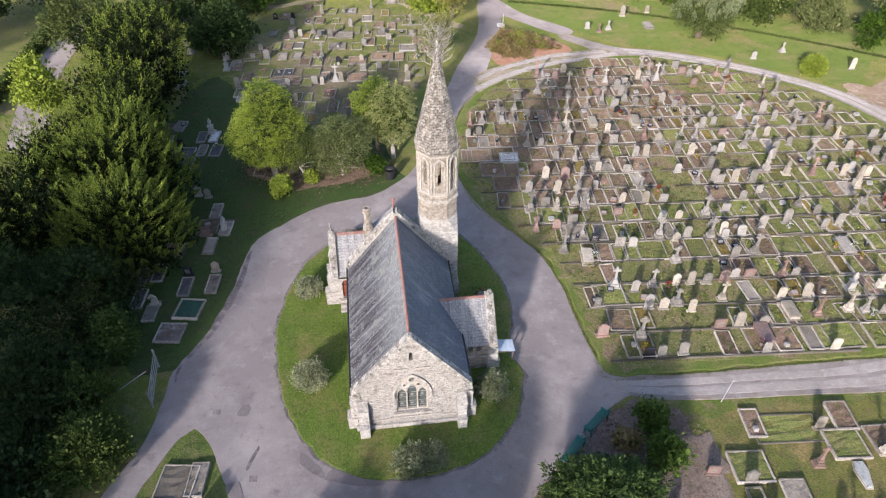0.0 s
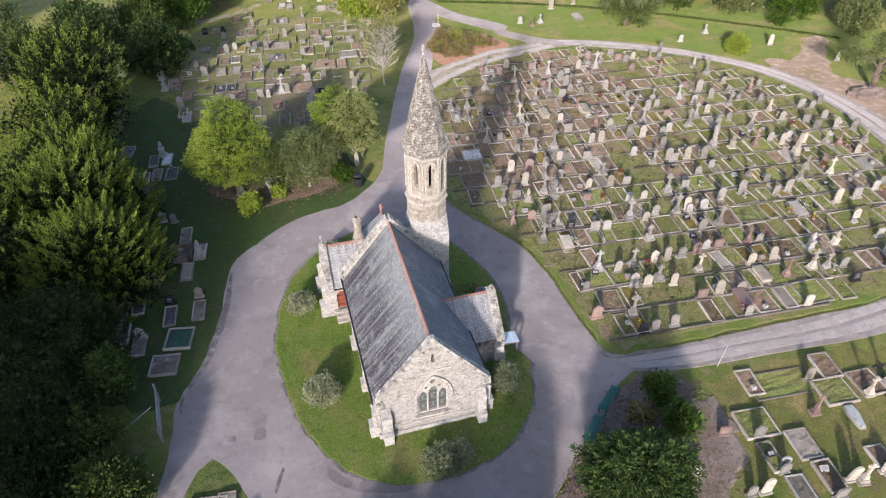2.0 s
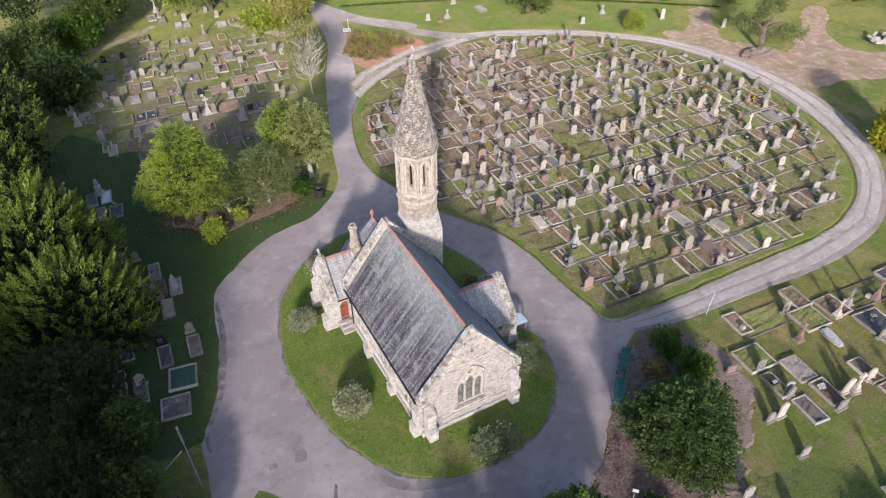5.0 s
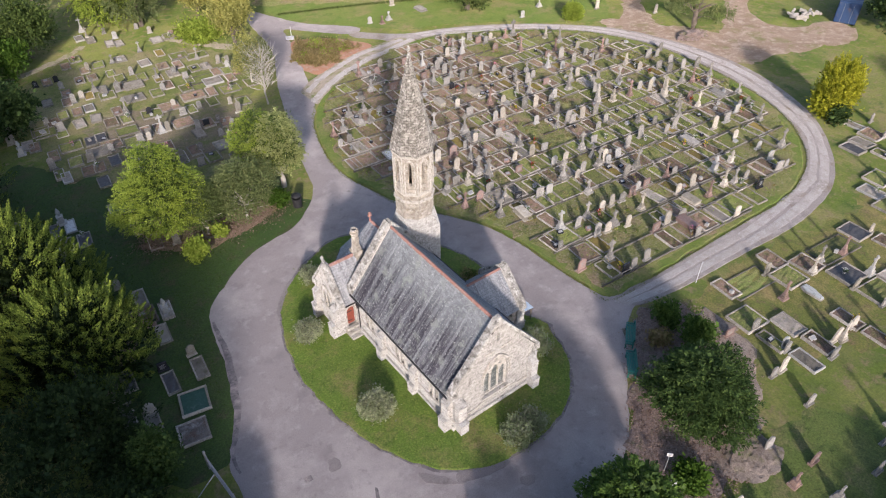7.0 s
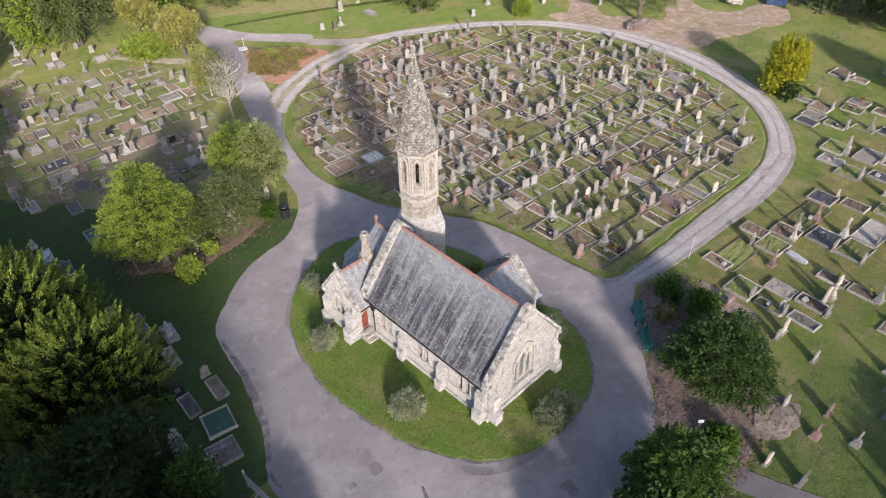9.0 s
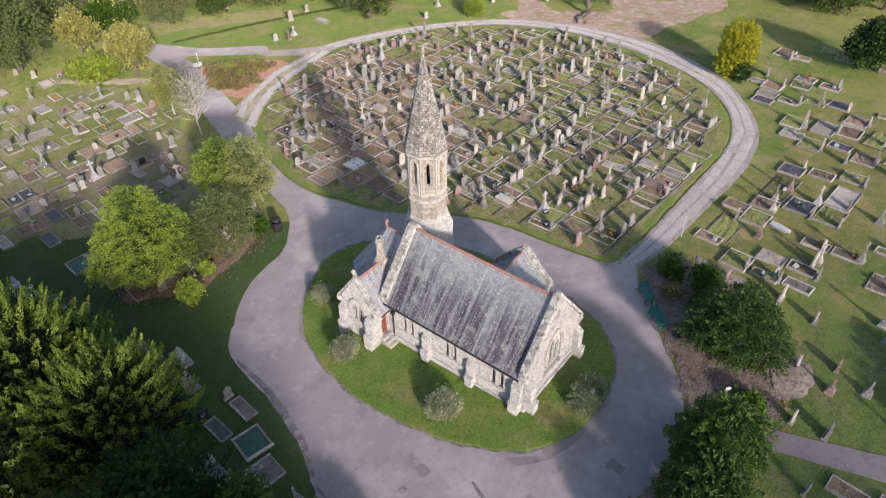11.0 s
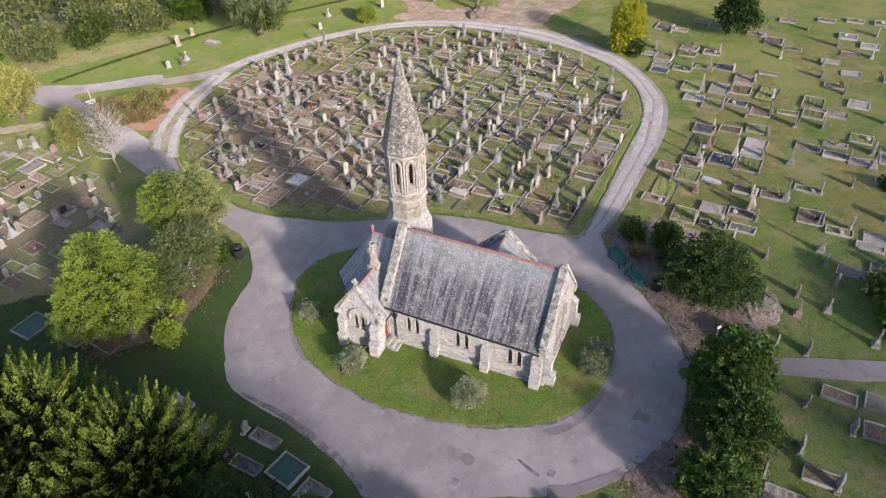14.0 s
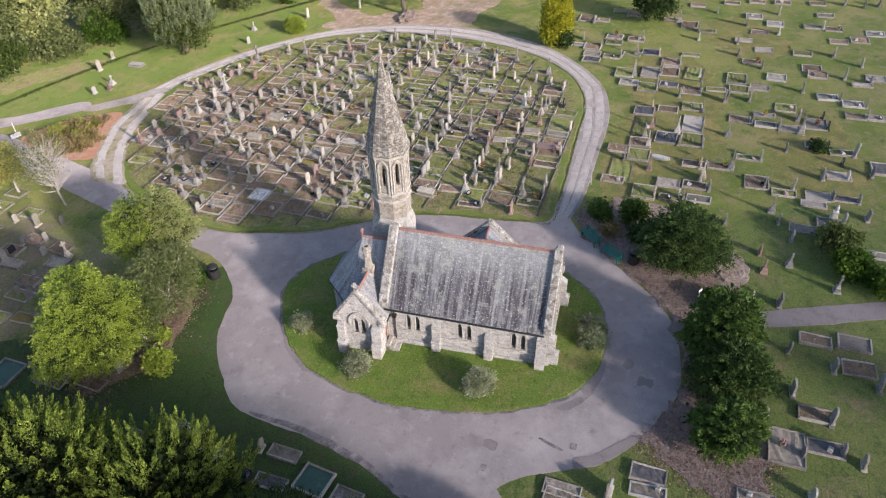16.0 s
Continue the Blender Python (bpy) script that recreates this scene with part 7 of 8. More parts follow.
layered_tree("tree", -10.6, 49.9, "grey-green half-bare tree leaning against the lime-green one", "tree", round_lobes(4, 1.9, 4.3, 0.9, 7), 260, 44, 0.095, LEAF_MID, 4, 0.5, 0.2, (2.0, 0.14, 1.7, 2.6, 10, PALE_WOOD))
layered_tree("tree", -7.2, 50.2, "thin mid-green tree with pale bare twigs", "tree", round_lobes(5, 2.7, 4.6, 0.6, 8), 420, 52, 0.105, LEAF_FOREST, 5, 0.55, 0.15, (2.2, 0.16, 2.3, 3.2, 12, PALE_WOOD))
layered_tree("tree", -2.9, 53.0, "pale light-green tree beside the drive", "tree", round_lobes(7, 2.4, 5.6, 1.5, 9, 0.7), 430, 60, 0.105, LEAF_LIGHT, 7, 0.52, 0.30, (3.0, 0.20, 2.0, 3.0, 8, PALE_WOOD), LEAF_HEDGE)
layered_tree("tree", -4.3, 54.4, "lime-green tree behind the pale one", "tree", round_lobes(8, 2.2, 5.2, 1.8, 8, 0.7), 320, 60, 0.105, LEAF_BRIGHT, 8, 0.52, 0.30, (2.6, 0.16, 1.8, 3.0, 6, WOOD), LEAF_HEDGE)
plant("shrub", -12.0, 47.7, "bright green rounded shrub under the tree", "shrub", round_lobes(9, 1.0, 1.5, 0.0, 5), 3200, 0.17, LEAF_BRIGHT, 9, 120, 0.16)
plant("shrub", -9.7, 49.4, "small bright green shrub under the tree", "shrub", round_lobes(10, 0.6, 0.9, 0.0, 5), 1500, 0.17, LEAF_BRIGHT, 10, 90, 0.16)
plant("shrub", -4.4, 50.6, "dark green shrub beside the drive", "shrub", round_lobes(12, 1.1, 1.5, 0.0, 5), 2200, 0.17, LEAF_LAUREL, 12, 90, 0.16)
# nearly bare tree
bare = thing("bare_tree", "small tree with pale bare branches and a few yellow leaves", "tree", (1.5, 68.6, ground_z(1.5, 68.6)))
rng = np.random.default_rng(21)
limbs(rng, 4.2, 0.10, 1.7, 3.2, 14, PALE_WOOD, bare)
bm = bmesh.new()
tips = []
for k in range(260):
    a, r, z = rng.uniform(0, 6.28), rng.uniform(0.3, 1.7), rng.uniform(2.4, 6.2)
    p = (r * math.cos(a), r * math.sin(a), z)
    q = (p[0] * 1.25 + rng.normal(scale=0.2), p[1] * 1.25 + rng.normal(scale=0.2), z + rng.uniform(0.4, 1.0))
    tube(bm, [(p[0] * 0.5, p[1] * 0.5, z - 0.5), p, q], [0.024, 0.015, 0.005], 4)
    tips.append(q)
tagged(part("twig_spray", bm, PALE_WOOD, bare), "pale bare twigs", kind="stuff")
tips = np.array(tips)
c = tips[rng.integers(0, len(tips), 1500)] + rng.normal(scale=0.25, size=(1500, 3)) + np.array([-0.7, 0.5, 0])
leaf_cloud("leaves", c, rng.normal(size=(1500, 3)), 0.17, 0.11, LEAF_PALE, bare, rng)

def feather_tree(x, y, r, h, seed, label, group, mats=None, plumes=760, leaf=0.115, plume=1.3, fat=0.22, shape=None, lean=0.75, gap=0.42, each=92):
    """A conifer of upright feathery plumes: dark at their base, where the shade between plumes is painted in, fresh at
    their tips.
    """
    rng = np.random.default_rng(seed)
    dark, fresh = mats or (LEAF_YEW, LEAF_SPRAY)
    ob = thing("conifer", label, "conifer", (x, y, ground_z(x, y)), group=group)
    limbs(rng, h * 0.6, 0.3, r * 0.7, 2.0, 4, WOOD, ob)
    lobes = np.array(shape or conifer_lobes(seed, r, h, 5), float)
    area = lobes[:, 3] * lobes[:, 5]
    many = plumes * 4
    pick = rng.choice(len(lobes), many, p=area / area.sum())
    d = rng.normal(size=(many, 3))
    d[:, 2] = np.abs(d[:, 2]) * 0.9 + rng.normal(scale=0.25, size=many)
    d /= np.linalg.norm(d, axis=1, keepdims=True)
    root = lobes[pick, :3] + d * lobes[pick, 3:] * rng.uniform(0.80, 1.02, size=(many, 1))
    # plumes stand clear of one another, the outermost first
    depth = np.min([np.linalg.norm((root - l[:3]) / l[3:], axis=1) for l in lobes], axis=0)
    kept = []
    for i in np.argsort(-depth):
        if len(kept) < plumes and (not kept or np.min(np.sum((root[kept] - root[i]) ** 2, axis=1)) > gap * gap):
            kept.append(i)
    root, d, plumes = root[kept], d[kept], len(kept)
    axis = d * np.array([lean, lean, 0.3]) + np.array([0.10, 0.05, 0.80]) + rng.normal(scale=0.13, size=(plumes, 3))
    axis /= np.linalg.norm(axis, axis=1, keepdims=True)
    size = plume * rng.uniform(0.6, 1.4, size=(plumes, 1))
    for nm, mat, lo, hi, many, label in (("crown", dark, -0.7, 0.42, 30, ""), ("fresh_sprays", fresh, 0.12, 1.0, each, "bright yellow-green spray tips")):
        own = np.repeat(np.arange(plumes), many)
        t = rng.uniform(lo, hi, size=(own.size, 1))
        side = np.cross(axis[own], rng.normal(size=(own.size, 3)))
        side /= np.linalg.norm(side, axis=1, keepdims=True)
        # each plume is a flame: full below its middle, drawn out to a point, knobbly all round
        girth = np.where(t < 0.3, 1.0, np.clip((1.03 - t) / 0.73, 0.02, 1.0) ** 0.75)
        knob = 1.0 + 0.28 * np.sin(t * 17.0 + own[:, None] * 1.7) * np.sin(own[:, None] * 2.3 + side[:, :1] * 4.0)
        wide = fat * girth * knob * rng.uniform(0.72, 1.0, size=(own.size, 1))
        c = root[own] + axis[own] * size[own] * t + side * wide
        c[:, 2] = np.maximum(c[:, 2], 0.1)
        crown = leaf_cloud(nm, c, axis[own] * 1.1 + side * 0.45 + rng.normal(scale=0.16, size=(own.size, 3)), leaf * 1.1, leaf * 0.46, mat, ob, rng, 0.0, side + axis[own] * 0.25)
        if label:
            tagged(crown, label)
    # the heart takes the base colour too, as painted shade inside the crown
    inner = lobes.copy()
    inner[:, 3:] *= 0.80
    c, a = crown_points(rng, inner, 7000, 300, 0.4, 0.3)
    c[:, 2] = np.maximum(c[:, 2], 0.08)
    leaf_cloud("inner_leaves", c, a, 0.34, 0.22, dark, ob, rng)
    return ob


plant("tree", 1.9, 74.5, "small pale yellow-green tree beside the bare one", "tree", round_lobes(24, 1.6, 3.8, 1.2, 6), 8000, 0.13, LEAF_YELLOW, 24, 170, 0.2, trunk=(1.8, 0.1, 1.3, 2.0, 6, PALE_WOOD))
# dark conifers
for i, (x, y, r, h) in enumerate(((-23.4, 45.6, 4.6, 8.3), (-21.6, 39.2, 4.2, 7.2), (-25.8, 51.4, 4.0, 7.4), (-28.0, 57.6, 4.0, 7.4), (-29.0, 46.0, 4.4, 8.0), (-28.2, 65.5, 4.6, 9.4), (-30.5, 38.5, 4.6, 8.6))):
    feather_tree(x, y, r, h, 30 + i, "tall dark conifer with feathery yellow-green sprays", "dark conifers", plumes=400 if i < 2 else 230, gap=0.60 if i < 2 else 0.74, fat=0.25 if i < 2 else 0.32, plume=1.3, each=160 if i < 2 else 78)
# evergreens by the gate, coloured for the shade they stand in
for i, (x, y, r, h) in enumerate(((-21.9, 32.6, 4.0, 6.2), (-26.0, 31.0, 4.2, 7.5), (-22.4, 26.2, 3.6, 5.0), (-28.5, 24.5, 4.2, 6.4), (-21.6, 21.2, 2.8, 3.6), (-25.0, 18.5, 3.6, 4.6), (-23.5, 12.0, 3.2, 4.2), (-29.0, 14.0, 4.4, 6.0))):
    plant("evergreen", x, y, "dense dark evergreen in shade beside the gate", "evergreen tree", round_lobes(50 + i, r, h, 0.0, 8), 9500 if i < 4 else 6000, 0.195, LEAF_GATE_SHADE, 50 + i, 620, 0.20, 0.5, 0.3, group="dark evergreens", width=0.34)
plant("shrub", -18.5, 21.6, "large dense leafy shrub beside the gate", "shrub", round_lobes(62, 2.5, 3.0, 0.0, 9), 11000, 0.17, LEAF_HEDGE, 62, 320, 0.2)
plant("shrub", -20.4, 25.6, "dark leafy shrub behind the gate", "shrub", round_lobes(63, 2.2, 3.2, 0.0, 8), 7000, 0.18, LEAF_HEDGE, 63, 220, 0.2)
plant("evergreen", -20.8, 17.2, "dense dark evergreen beside the side drive", "evergreen tree", round_lobes(64, 2.2, 3.4, 0.0, 8), 6500, 0.22, LEAF_GATE_SHADE, 64, 200, 0.22, group="dark evergreens")
plant("shrub", -19.3, 29.4, "bright green leafy shrub at the conifers' foot", "shrub", round_lobes(61, 1.35, 4.2, 0.0, 6, 1.2), 5000, 0.17, LEAF_BED, 61, 170, 0.22)
# unseen tall trees, added to shade the gate's side and the south-east grass
for i, (x, y, r, h) in enumerate(((-36.2, -3.0, 5.0, 19.5), (-37.2, 4.0, 5.2, 19.0), (-42.5, 8.0, 5.4, 17.0), (-39.0, -12.0, 5.2, 18.0), (-37.5, -13.0, 5.0, 14.5), (-13.5, -26.0, 3.2, 13.5), (-5.0, -30.0, 3.0, 14.0))):
    plant("tall_conifer", x, y, "very tall dark conifer added out of view to cast shade", "conifer", [(0, 0, h * 0.5, r, r, h * 0.5), (0.6, 0.4, h * 0.3, r * 1.1, r * 1.1, h * 0.3), (0, 0, h * 0.75, r * 0.82, r * 0.82, h * 0.25)], 3000 if x < -30 else 620, 1.25, LEAF_DARK, 270 + i, 420, 0.5, 0.3, trunk=(h * 0.8, 0.45, r * 0.6, 2.0, 5, WOOD), group="tall conifers")
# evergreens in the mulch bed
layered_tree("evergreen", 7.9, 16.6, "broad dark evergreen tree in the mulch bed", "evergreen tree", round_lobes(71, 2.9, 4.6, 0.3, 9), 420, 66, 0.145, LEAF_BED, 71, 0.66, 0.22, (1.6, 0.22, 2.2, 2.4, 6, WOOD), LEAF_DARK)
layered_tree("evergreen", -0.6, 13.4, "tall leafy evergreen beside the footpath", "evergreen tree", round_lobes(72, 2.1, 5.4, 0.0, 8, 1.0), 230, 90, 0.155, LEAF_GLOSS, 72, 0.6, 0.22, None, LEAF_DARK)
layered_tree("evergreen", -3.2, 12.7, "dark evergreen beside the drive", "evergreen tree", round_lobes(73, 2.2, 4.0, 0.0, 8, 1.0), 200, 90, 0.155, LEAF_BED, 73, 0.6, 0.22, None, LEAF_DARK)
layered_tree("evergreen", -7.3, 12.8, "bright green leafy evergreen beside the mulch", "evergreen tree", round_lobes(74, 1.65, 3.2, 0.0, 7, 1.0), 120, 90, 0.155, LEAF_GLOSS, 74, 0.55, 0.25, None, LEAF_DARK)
for i, (x, y, r, h, mat) in enumerate(((12.2, 23.1, 0.9, 1.6, LEAF_GLOSS), (12.3, 20.5, 1.2, 2.1, LEAF_GLOSS), (10.4, 19.6, 0.9, 1.3, LEAF_BED), (10.6, 22.0, 0.6, 0.6, LEAF_RUST), (13.1, 5.9, 1.7, 1.9, LEAF_MID), (10.4, 5.0, 1.5, 1.5, LEAF_LAUREL), (9.2, 3.2, 1.4, 1.5, LEAF_LAUREL), (4.6, 13.8, 1.1, 0.8, LEAF_LAUREL), (27.3, 6.4, 0.55, 1.0, LEAF_DARK))):
    plant("shrub", x, y, "leafy green shrub beside the graves", "shrub", round_lobes(80 + i, r, h, 0.0, 6), int(2600 * r), 0.17, mat, 80 + i, int(90 * r), 0.17, group="leafy shrubs")
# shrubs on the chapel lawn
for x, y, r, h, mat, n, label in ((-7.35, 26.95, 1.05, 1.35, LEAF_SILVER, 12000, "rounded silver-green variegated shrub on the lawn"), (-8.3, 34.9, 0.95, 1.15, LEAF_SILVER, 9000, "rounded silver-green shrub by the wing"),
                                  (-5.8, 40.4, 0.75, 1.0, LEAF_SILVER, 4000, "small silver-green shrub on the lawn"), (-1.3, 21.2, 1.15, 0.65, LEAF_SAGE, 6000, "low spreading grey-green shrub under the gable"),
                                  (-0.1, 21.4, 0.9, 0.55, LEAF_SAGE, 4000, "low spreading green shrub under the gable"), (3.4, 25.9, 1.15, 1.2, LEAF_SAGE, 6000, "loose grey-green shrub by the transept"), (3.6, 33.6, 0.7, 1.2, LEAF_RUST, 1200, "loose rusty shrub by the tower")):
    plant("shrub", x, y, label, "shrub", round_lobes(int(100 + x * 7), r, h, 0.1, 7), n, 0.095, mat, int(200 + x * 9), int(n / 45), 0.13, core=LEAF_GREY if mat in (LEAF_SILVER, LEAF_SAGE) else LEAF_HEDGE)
# far specimens
yew = feather_tree(45.4, 34.2, 1.75, 5.0, 120, "upright golden yew with one dark green side", "", (LEAF_GOLD, LEAF_GOLD), 190, 0.13, 1.0, 0.26, [(0, 0, 2.4, 1.7, 1.7, 2.4), (0.1, 0.1, 3.8, 1.6, 1.6, 1.4), (-0.3, 0.2, 1.4, 1.55, 1.55, 1.3)], 0.16)
yew.name = "golden_yew"
plant("shrub", 44.6, 33.0, "dark green growth at the golden yew's foot", "shrub", round_lobes(121, 0.9, 1.7, 0.3, 5), 2200, 0.2, LEAF_DARK, 121, 70, 0.2)
plant("topiary", 41.9, 67.9, "clipped yellow-green rounded bush on the lawn", "bush", [(0, 0, 0.9, 1.35, 1.35, 1.1)], 7000, 0.15, LEAF_BRIGHT, 122, 500, 0.09)
cypress = feather_tree(33.0, 78.6, 3.6, 8.6, 123, "broad upright grey-green cypress on the lawn", "", (LEAF_MID, LEAF_SAGE), 260, 0.24, 1.7, 0.40, [(0, 0, 3.9, 3.5, 3.5, 3.9), (0.9, 0.4, 6.2, 2.6, 2.6, 3.2), (-1.2, 0, 5.2, 2.5, 2.5, 3.6), (0.4, -1.3, 3.4, 2.7, 2.7, 3.0)], 0.22)
cypress.name = "cypress"
plant("evergreen", 54.4, 24.2, "dark rounded evergreen among the far graves", "evergreen tree", round_lobes(124, 2.5, 5.2, 0.2, 8), 8000, 0.28, LEAF_DARK, 124, 240, 0.28)
plant("evergreen", -22.6, 76.4, "dense dark rounded evergreen", "evergreen tree", round_lobes(125, 4.0, 6.2, 0.0, 9), 12000, 0.30, LEAF_DARK, 125, 320, 0.32)
# flower bed
rng = np.random.default_rng(130)
bed = thing("flower_bed", "rust and olive bedding plants in red soil", "flower bed", (12.2, 78.4, ground_z(12.2, 78.4)), kind="stuff")
bed_edge = [(9.9, 80.6), (13.2, 79.8), (15.6, 76.9), (12.8, 74.4), (9.9, 73.6), (8.3, 75.4), (8.6, 79.0)]
lob = [(x - 12.2, y - 78.4, 0.2, 0.75, 0.75, 0.7) for x, y in zip(rng.uniform(8, 16, 110), rng.uniform(73, 81, 110)) if inside(x, y, bed_edge)]
c, a = crown_points(rng, lob, 16000, 340, 0.20, 0.6)
c[:, 2] = np.maximum(c[:, 2], 0.1) - 0.0309 * c[:, 1]
leaf_cloud("plants", c, a, 0.20, 0.11, LEAF_RUST, bed, rng)
c, a = crown_points(rng, lob[:9], 2600, 60, 0.2, 0.6)
c[:, 2] = np.maximum(c[:, 2], 0.1) - 0.0309 * c[:, 1] + 0.08
leaf_cloud("green_plants", c, a, 0.18, 0.10, LEAF_BRIGHT, bed, rng)
# trees beyond the graves to the north-west
# (-60, 77) and (-58, 70) are unseen, added to shade the grass by the lane
for i, (x, y, r, h, mat, kind) in enumerate(((4.0, 86.6, 2.7, 5.4, LEAF_YELLOW, "tree"), (1.0, 90.6, 3.0, 1.9, LEAF_BRIGHT, "shrub"), (2.9, 98.6, 2.4, 4.6, LEAF_YELLOW, "tree"),
                                             (-18.0, 97.0, 4.2, 6.0, LEAF_HEDGE, "tree"), (-21.5, 92.0, 3.6, 4.6, LEAF_LAUREL, "shrub"), (-25.5, 87.0, 3.8, 5.4, LEAF_HEDGE, "tree"), (-31.0, 82.0, 4.4, 6.5, LEAF_DARK, "tree"), (-32.5, 72.0, 4.2, 6.5, LEAF_YEW, "tree"), (-36.7, 61.6, 2.4, 5.6, LEAF_BRIGHT, "tree"), (-38.5, 78.0, 5.0, 9.0, LEAF_MID, "tree"), (-49.5, 92.0, 4.4, 8.0, LEAF_HEDGE, "tree"), (-54.0, 86.0, 4.4, 8.0, LEAF_DARK, "tree"), (-60.0, 77.0, 5.0, 11.0, LEAF_DARK, "tree"), (-58.0, 70.0, 5.0, 11.0, LEAF_HEDGE, "tree"), (-16.0, 110.0, 5.5, 11.0, LEAF_MID, "tree"), (-27.0, 102.0, 5.5, 11.0, LEAF_DARK, "tree"))):
    plant(kind, x, y, "leafy green " + kind + " at the cemetery's north-west edge", kind, round_lobes(140 + i, r, h, 0.8 if kind == "tree" else 0.0, 8), int(1900 * r), 0.255, mat, 140 + i, int(80 * r), 0.32, trunk=(h * 0.4, 0.22, r * 0.7, h * 0.4, 5, WOOD) if kind == "tree" else None, group="boundary planting")
for x, y, mat, seed, label in ((-4.4, 99.6, LEAF_FOREST, 321, "tall grey-green weeping tree beyond the graves"), (-9.0, 103.0, LEAF_BRIGHT, 322, "tall lime-green feathery tree beyond the graves")):
    layered_tree("tree", x, y, label, "tree", round_lobes(seed, 4.4, 12.0, 0.4, 10, 1.1), 520, 34, 0.26, mat, seed, 1.05, 0.75, (5.0, 0.3, 3.2, 5.0, 6, WOOD), LEAF_HEDGE, group="boundary planting")
# wood along the northern edge
q = random.Random(5)
far_line = [(4, 108), (10, 104), (16, 100.5), (22.6, 97.5), (28.5, 95), (34, 92), (39, 88), (43.5, 84.5), (48.5, 80.8), (53.8, 76.6), (60, 72), (66.5, 68), (73, 63)]
for i, (x, y) in enumerate(far_line):
    for back in (0, 1):
        xx, yy = x + q.uniform(-1.5, 1.5) + back * 4.0, y + q.uniform(-0.6, 1.0) + back * 5.5
        r, h = q.uniform(3.6, 5.2), q.uniform(9, 13) + back * 2
        mat = (LEAF_FOREST, LEAF_HEDGE, LEAF_LIGHT, LEAF_FOREST, LEAF_FOREST, LEAF_MID)[(i * 2 + back) % 6]
        plant("woodland_tree", xx, yy, "tall leafy woodland tree along the northern boundary", "tree", round_lobes(170 + 2 * i + back, r, h, 1.2, 9, 1.1), 7200 if back == 0 else 1400, 0.285 if back == 0 else 0.6, mat, 170 + 2 * i + back, 300, 0.36, trunk=(h * 0.55, 0.30, r * 0.7, h * 0.3, 5, PALE_WOOD if i % 2 else WOOD), group="woodland trees")
    plant("shrub", x - 0.8, y - 1.2, "dense green undergrowth at the wood's edge", "shrub", round_lobes(210 + i, 3.3, 4.4, 0.0, 8), 4000, 0.25, (LEAF_FOREST, LEAF_LAUREL, LEAF_FOREST, LEAF_HEDGE)[i % 4], 210 + i, 200, 0.26, group="undergrowth")
for i, (x, y, r, h) in enumerate(((68.5, 42.0, 3.4, 6.0), (70.5, 37.5, 4.2, 8.0), (69.5, 32.6, 3.6, 6.5), (73.5, 28.0, 4.6, 9.0), (78, 33.5, 5.0, 11.0), (76.5, 40.5, 5.0, 10.0), (82.0, 22.0, 5.0, 10.0))):
    plant("woodland_tree", x, y, "dark leafy tree at the cemetery's eastern edge", "tree", round_lobes(290 + i, r, h, 0.4, 9, 1.0), 4200, 0.40, LEAF_HEDGE if i % 3 else LEAF_DARK, 290 + i, 170, 0.42, trunk=(h * 0.5, 0.26, r * 0.7, h * 0.3, 4, WOOD), group="eastern boundary trees")
# low clipped hedge line on the far lawn
rng = np.random.default_rng(240)
hedge = thing("hedge", "low dark clipped hedge along the far lawn", "hedge", (32, 85.0, ground_z(32, 85)), kind="stuff")
t = rng.random(6000)
hx = -20.2 + 44 * t
hy = 7.2 - 23.5 * t + 3.2 * np.sin(3.14 * t)
c = np.stack([hx + rng.normal(scale=0.18, size=t.size), hy + rng.normal(scale=0.18, size=t.size), 0.02 + 0.13 * rng.random(t.size)], axis=1)
c[:, 2] += 0.0114 * c[:, 0] - 0.0309 * c[:, 1]
leaf_cloud("leaves", c, rng.normal(size=c.shape) + np.array([0, 0, 0.5]), 0.18, 0.10, LEAF_MID, hedge, rng)
rng = np.random.default_rng(250)
lane_hedge = thing("hedge", "tall clipped green hedge along the lane", "hedge", (-46.0, 80.0, ground_z(-46, 80)), kind="stuff")
t = rng.random(12000)
c = np.stack([-0.6 + 3.0 * t + rng.normal(scale=0.3, size=t.size), 13 - 32 * t, 0.05 + 1.3 * rng.random(t.size)], axis=1)
c[:, 2] += 0.0114 * c[:, 0] - 0.0309 * c[:, 1]
leaf_cloud("leaves", c, rng.normal(size=c.shape), 0.26, 0.15, LEAF_HEDGE, lane_hedge, rng)
# weeds and tufts among the graves
rng = np.random.default_rng(260)
LEAF_OCHRE = leaf_material("ochre_weeds", (0.13, 0.10, 0.020), (0.27, 0.20, 0.045), (0.42, 0.33, 0.09))
LEAF_BROWN = leaf_material("dead_brown_weeds", (0.070, 0.048, 0.030), (0.155, 0.105, 0.070), (0.27, 0.20, 0.15))
WHOLE, OLD = (3, 44, 28, 72), (3, 27, 44, 72)
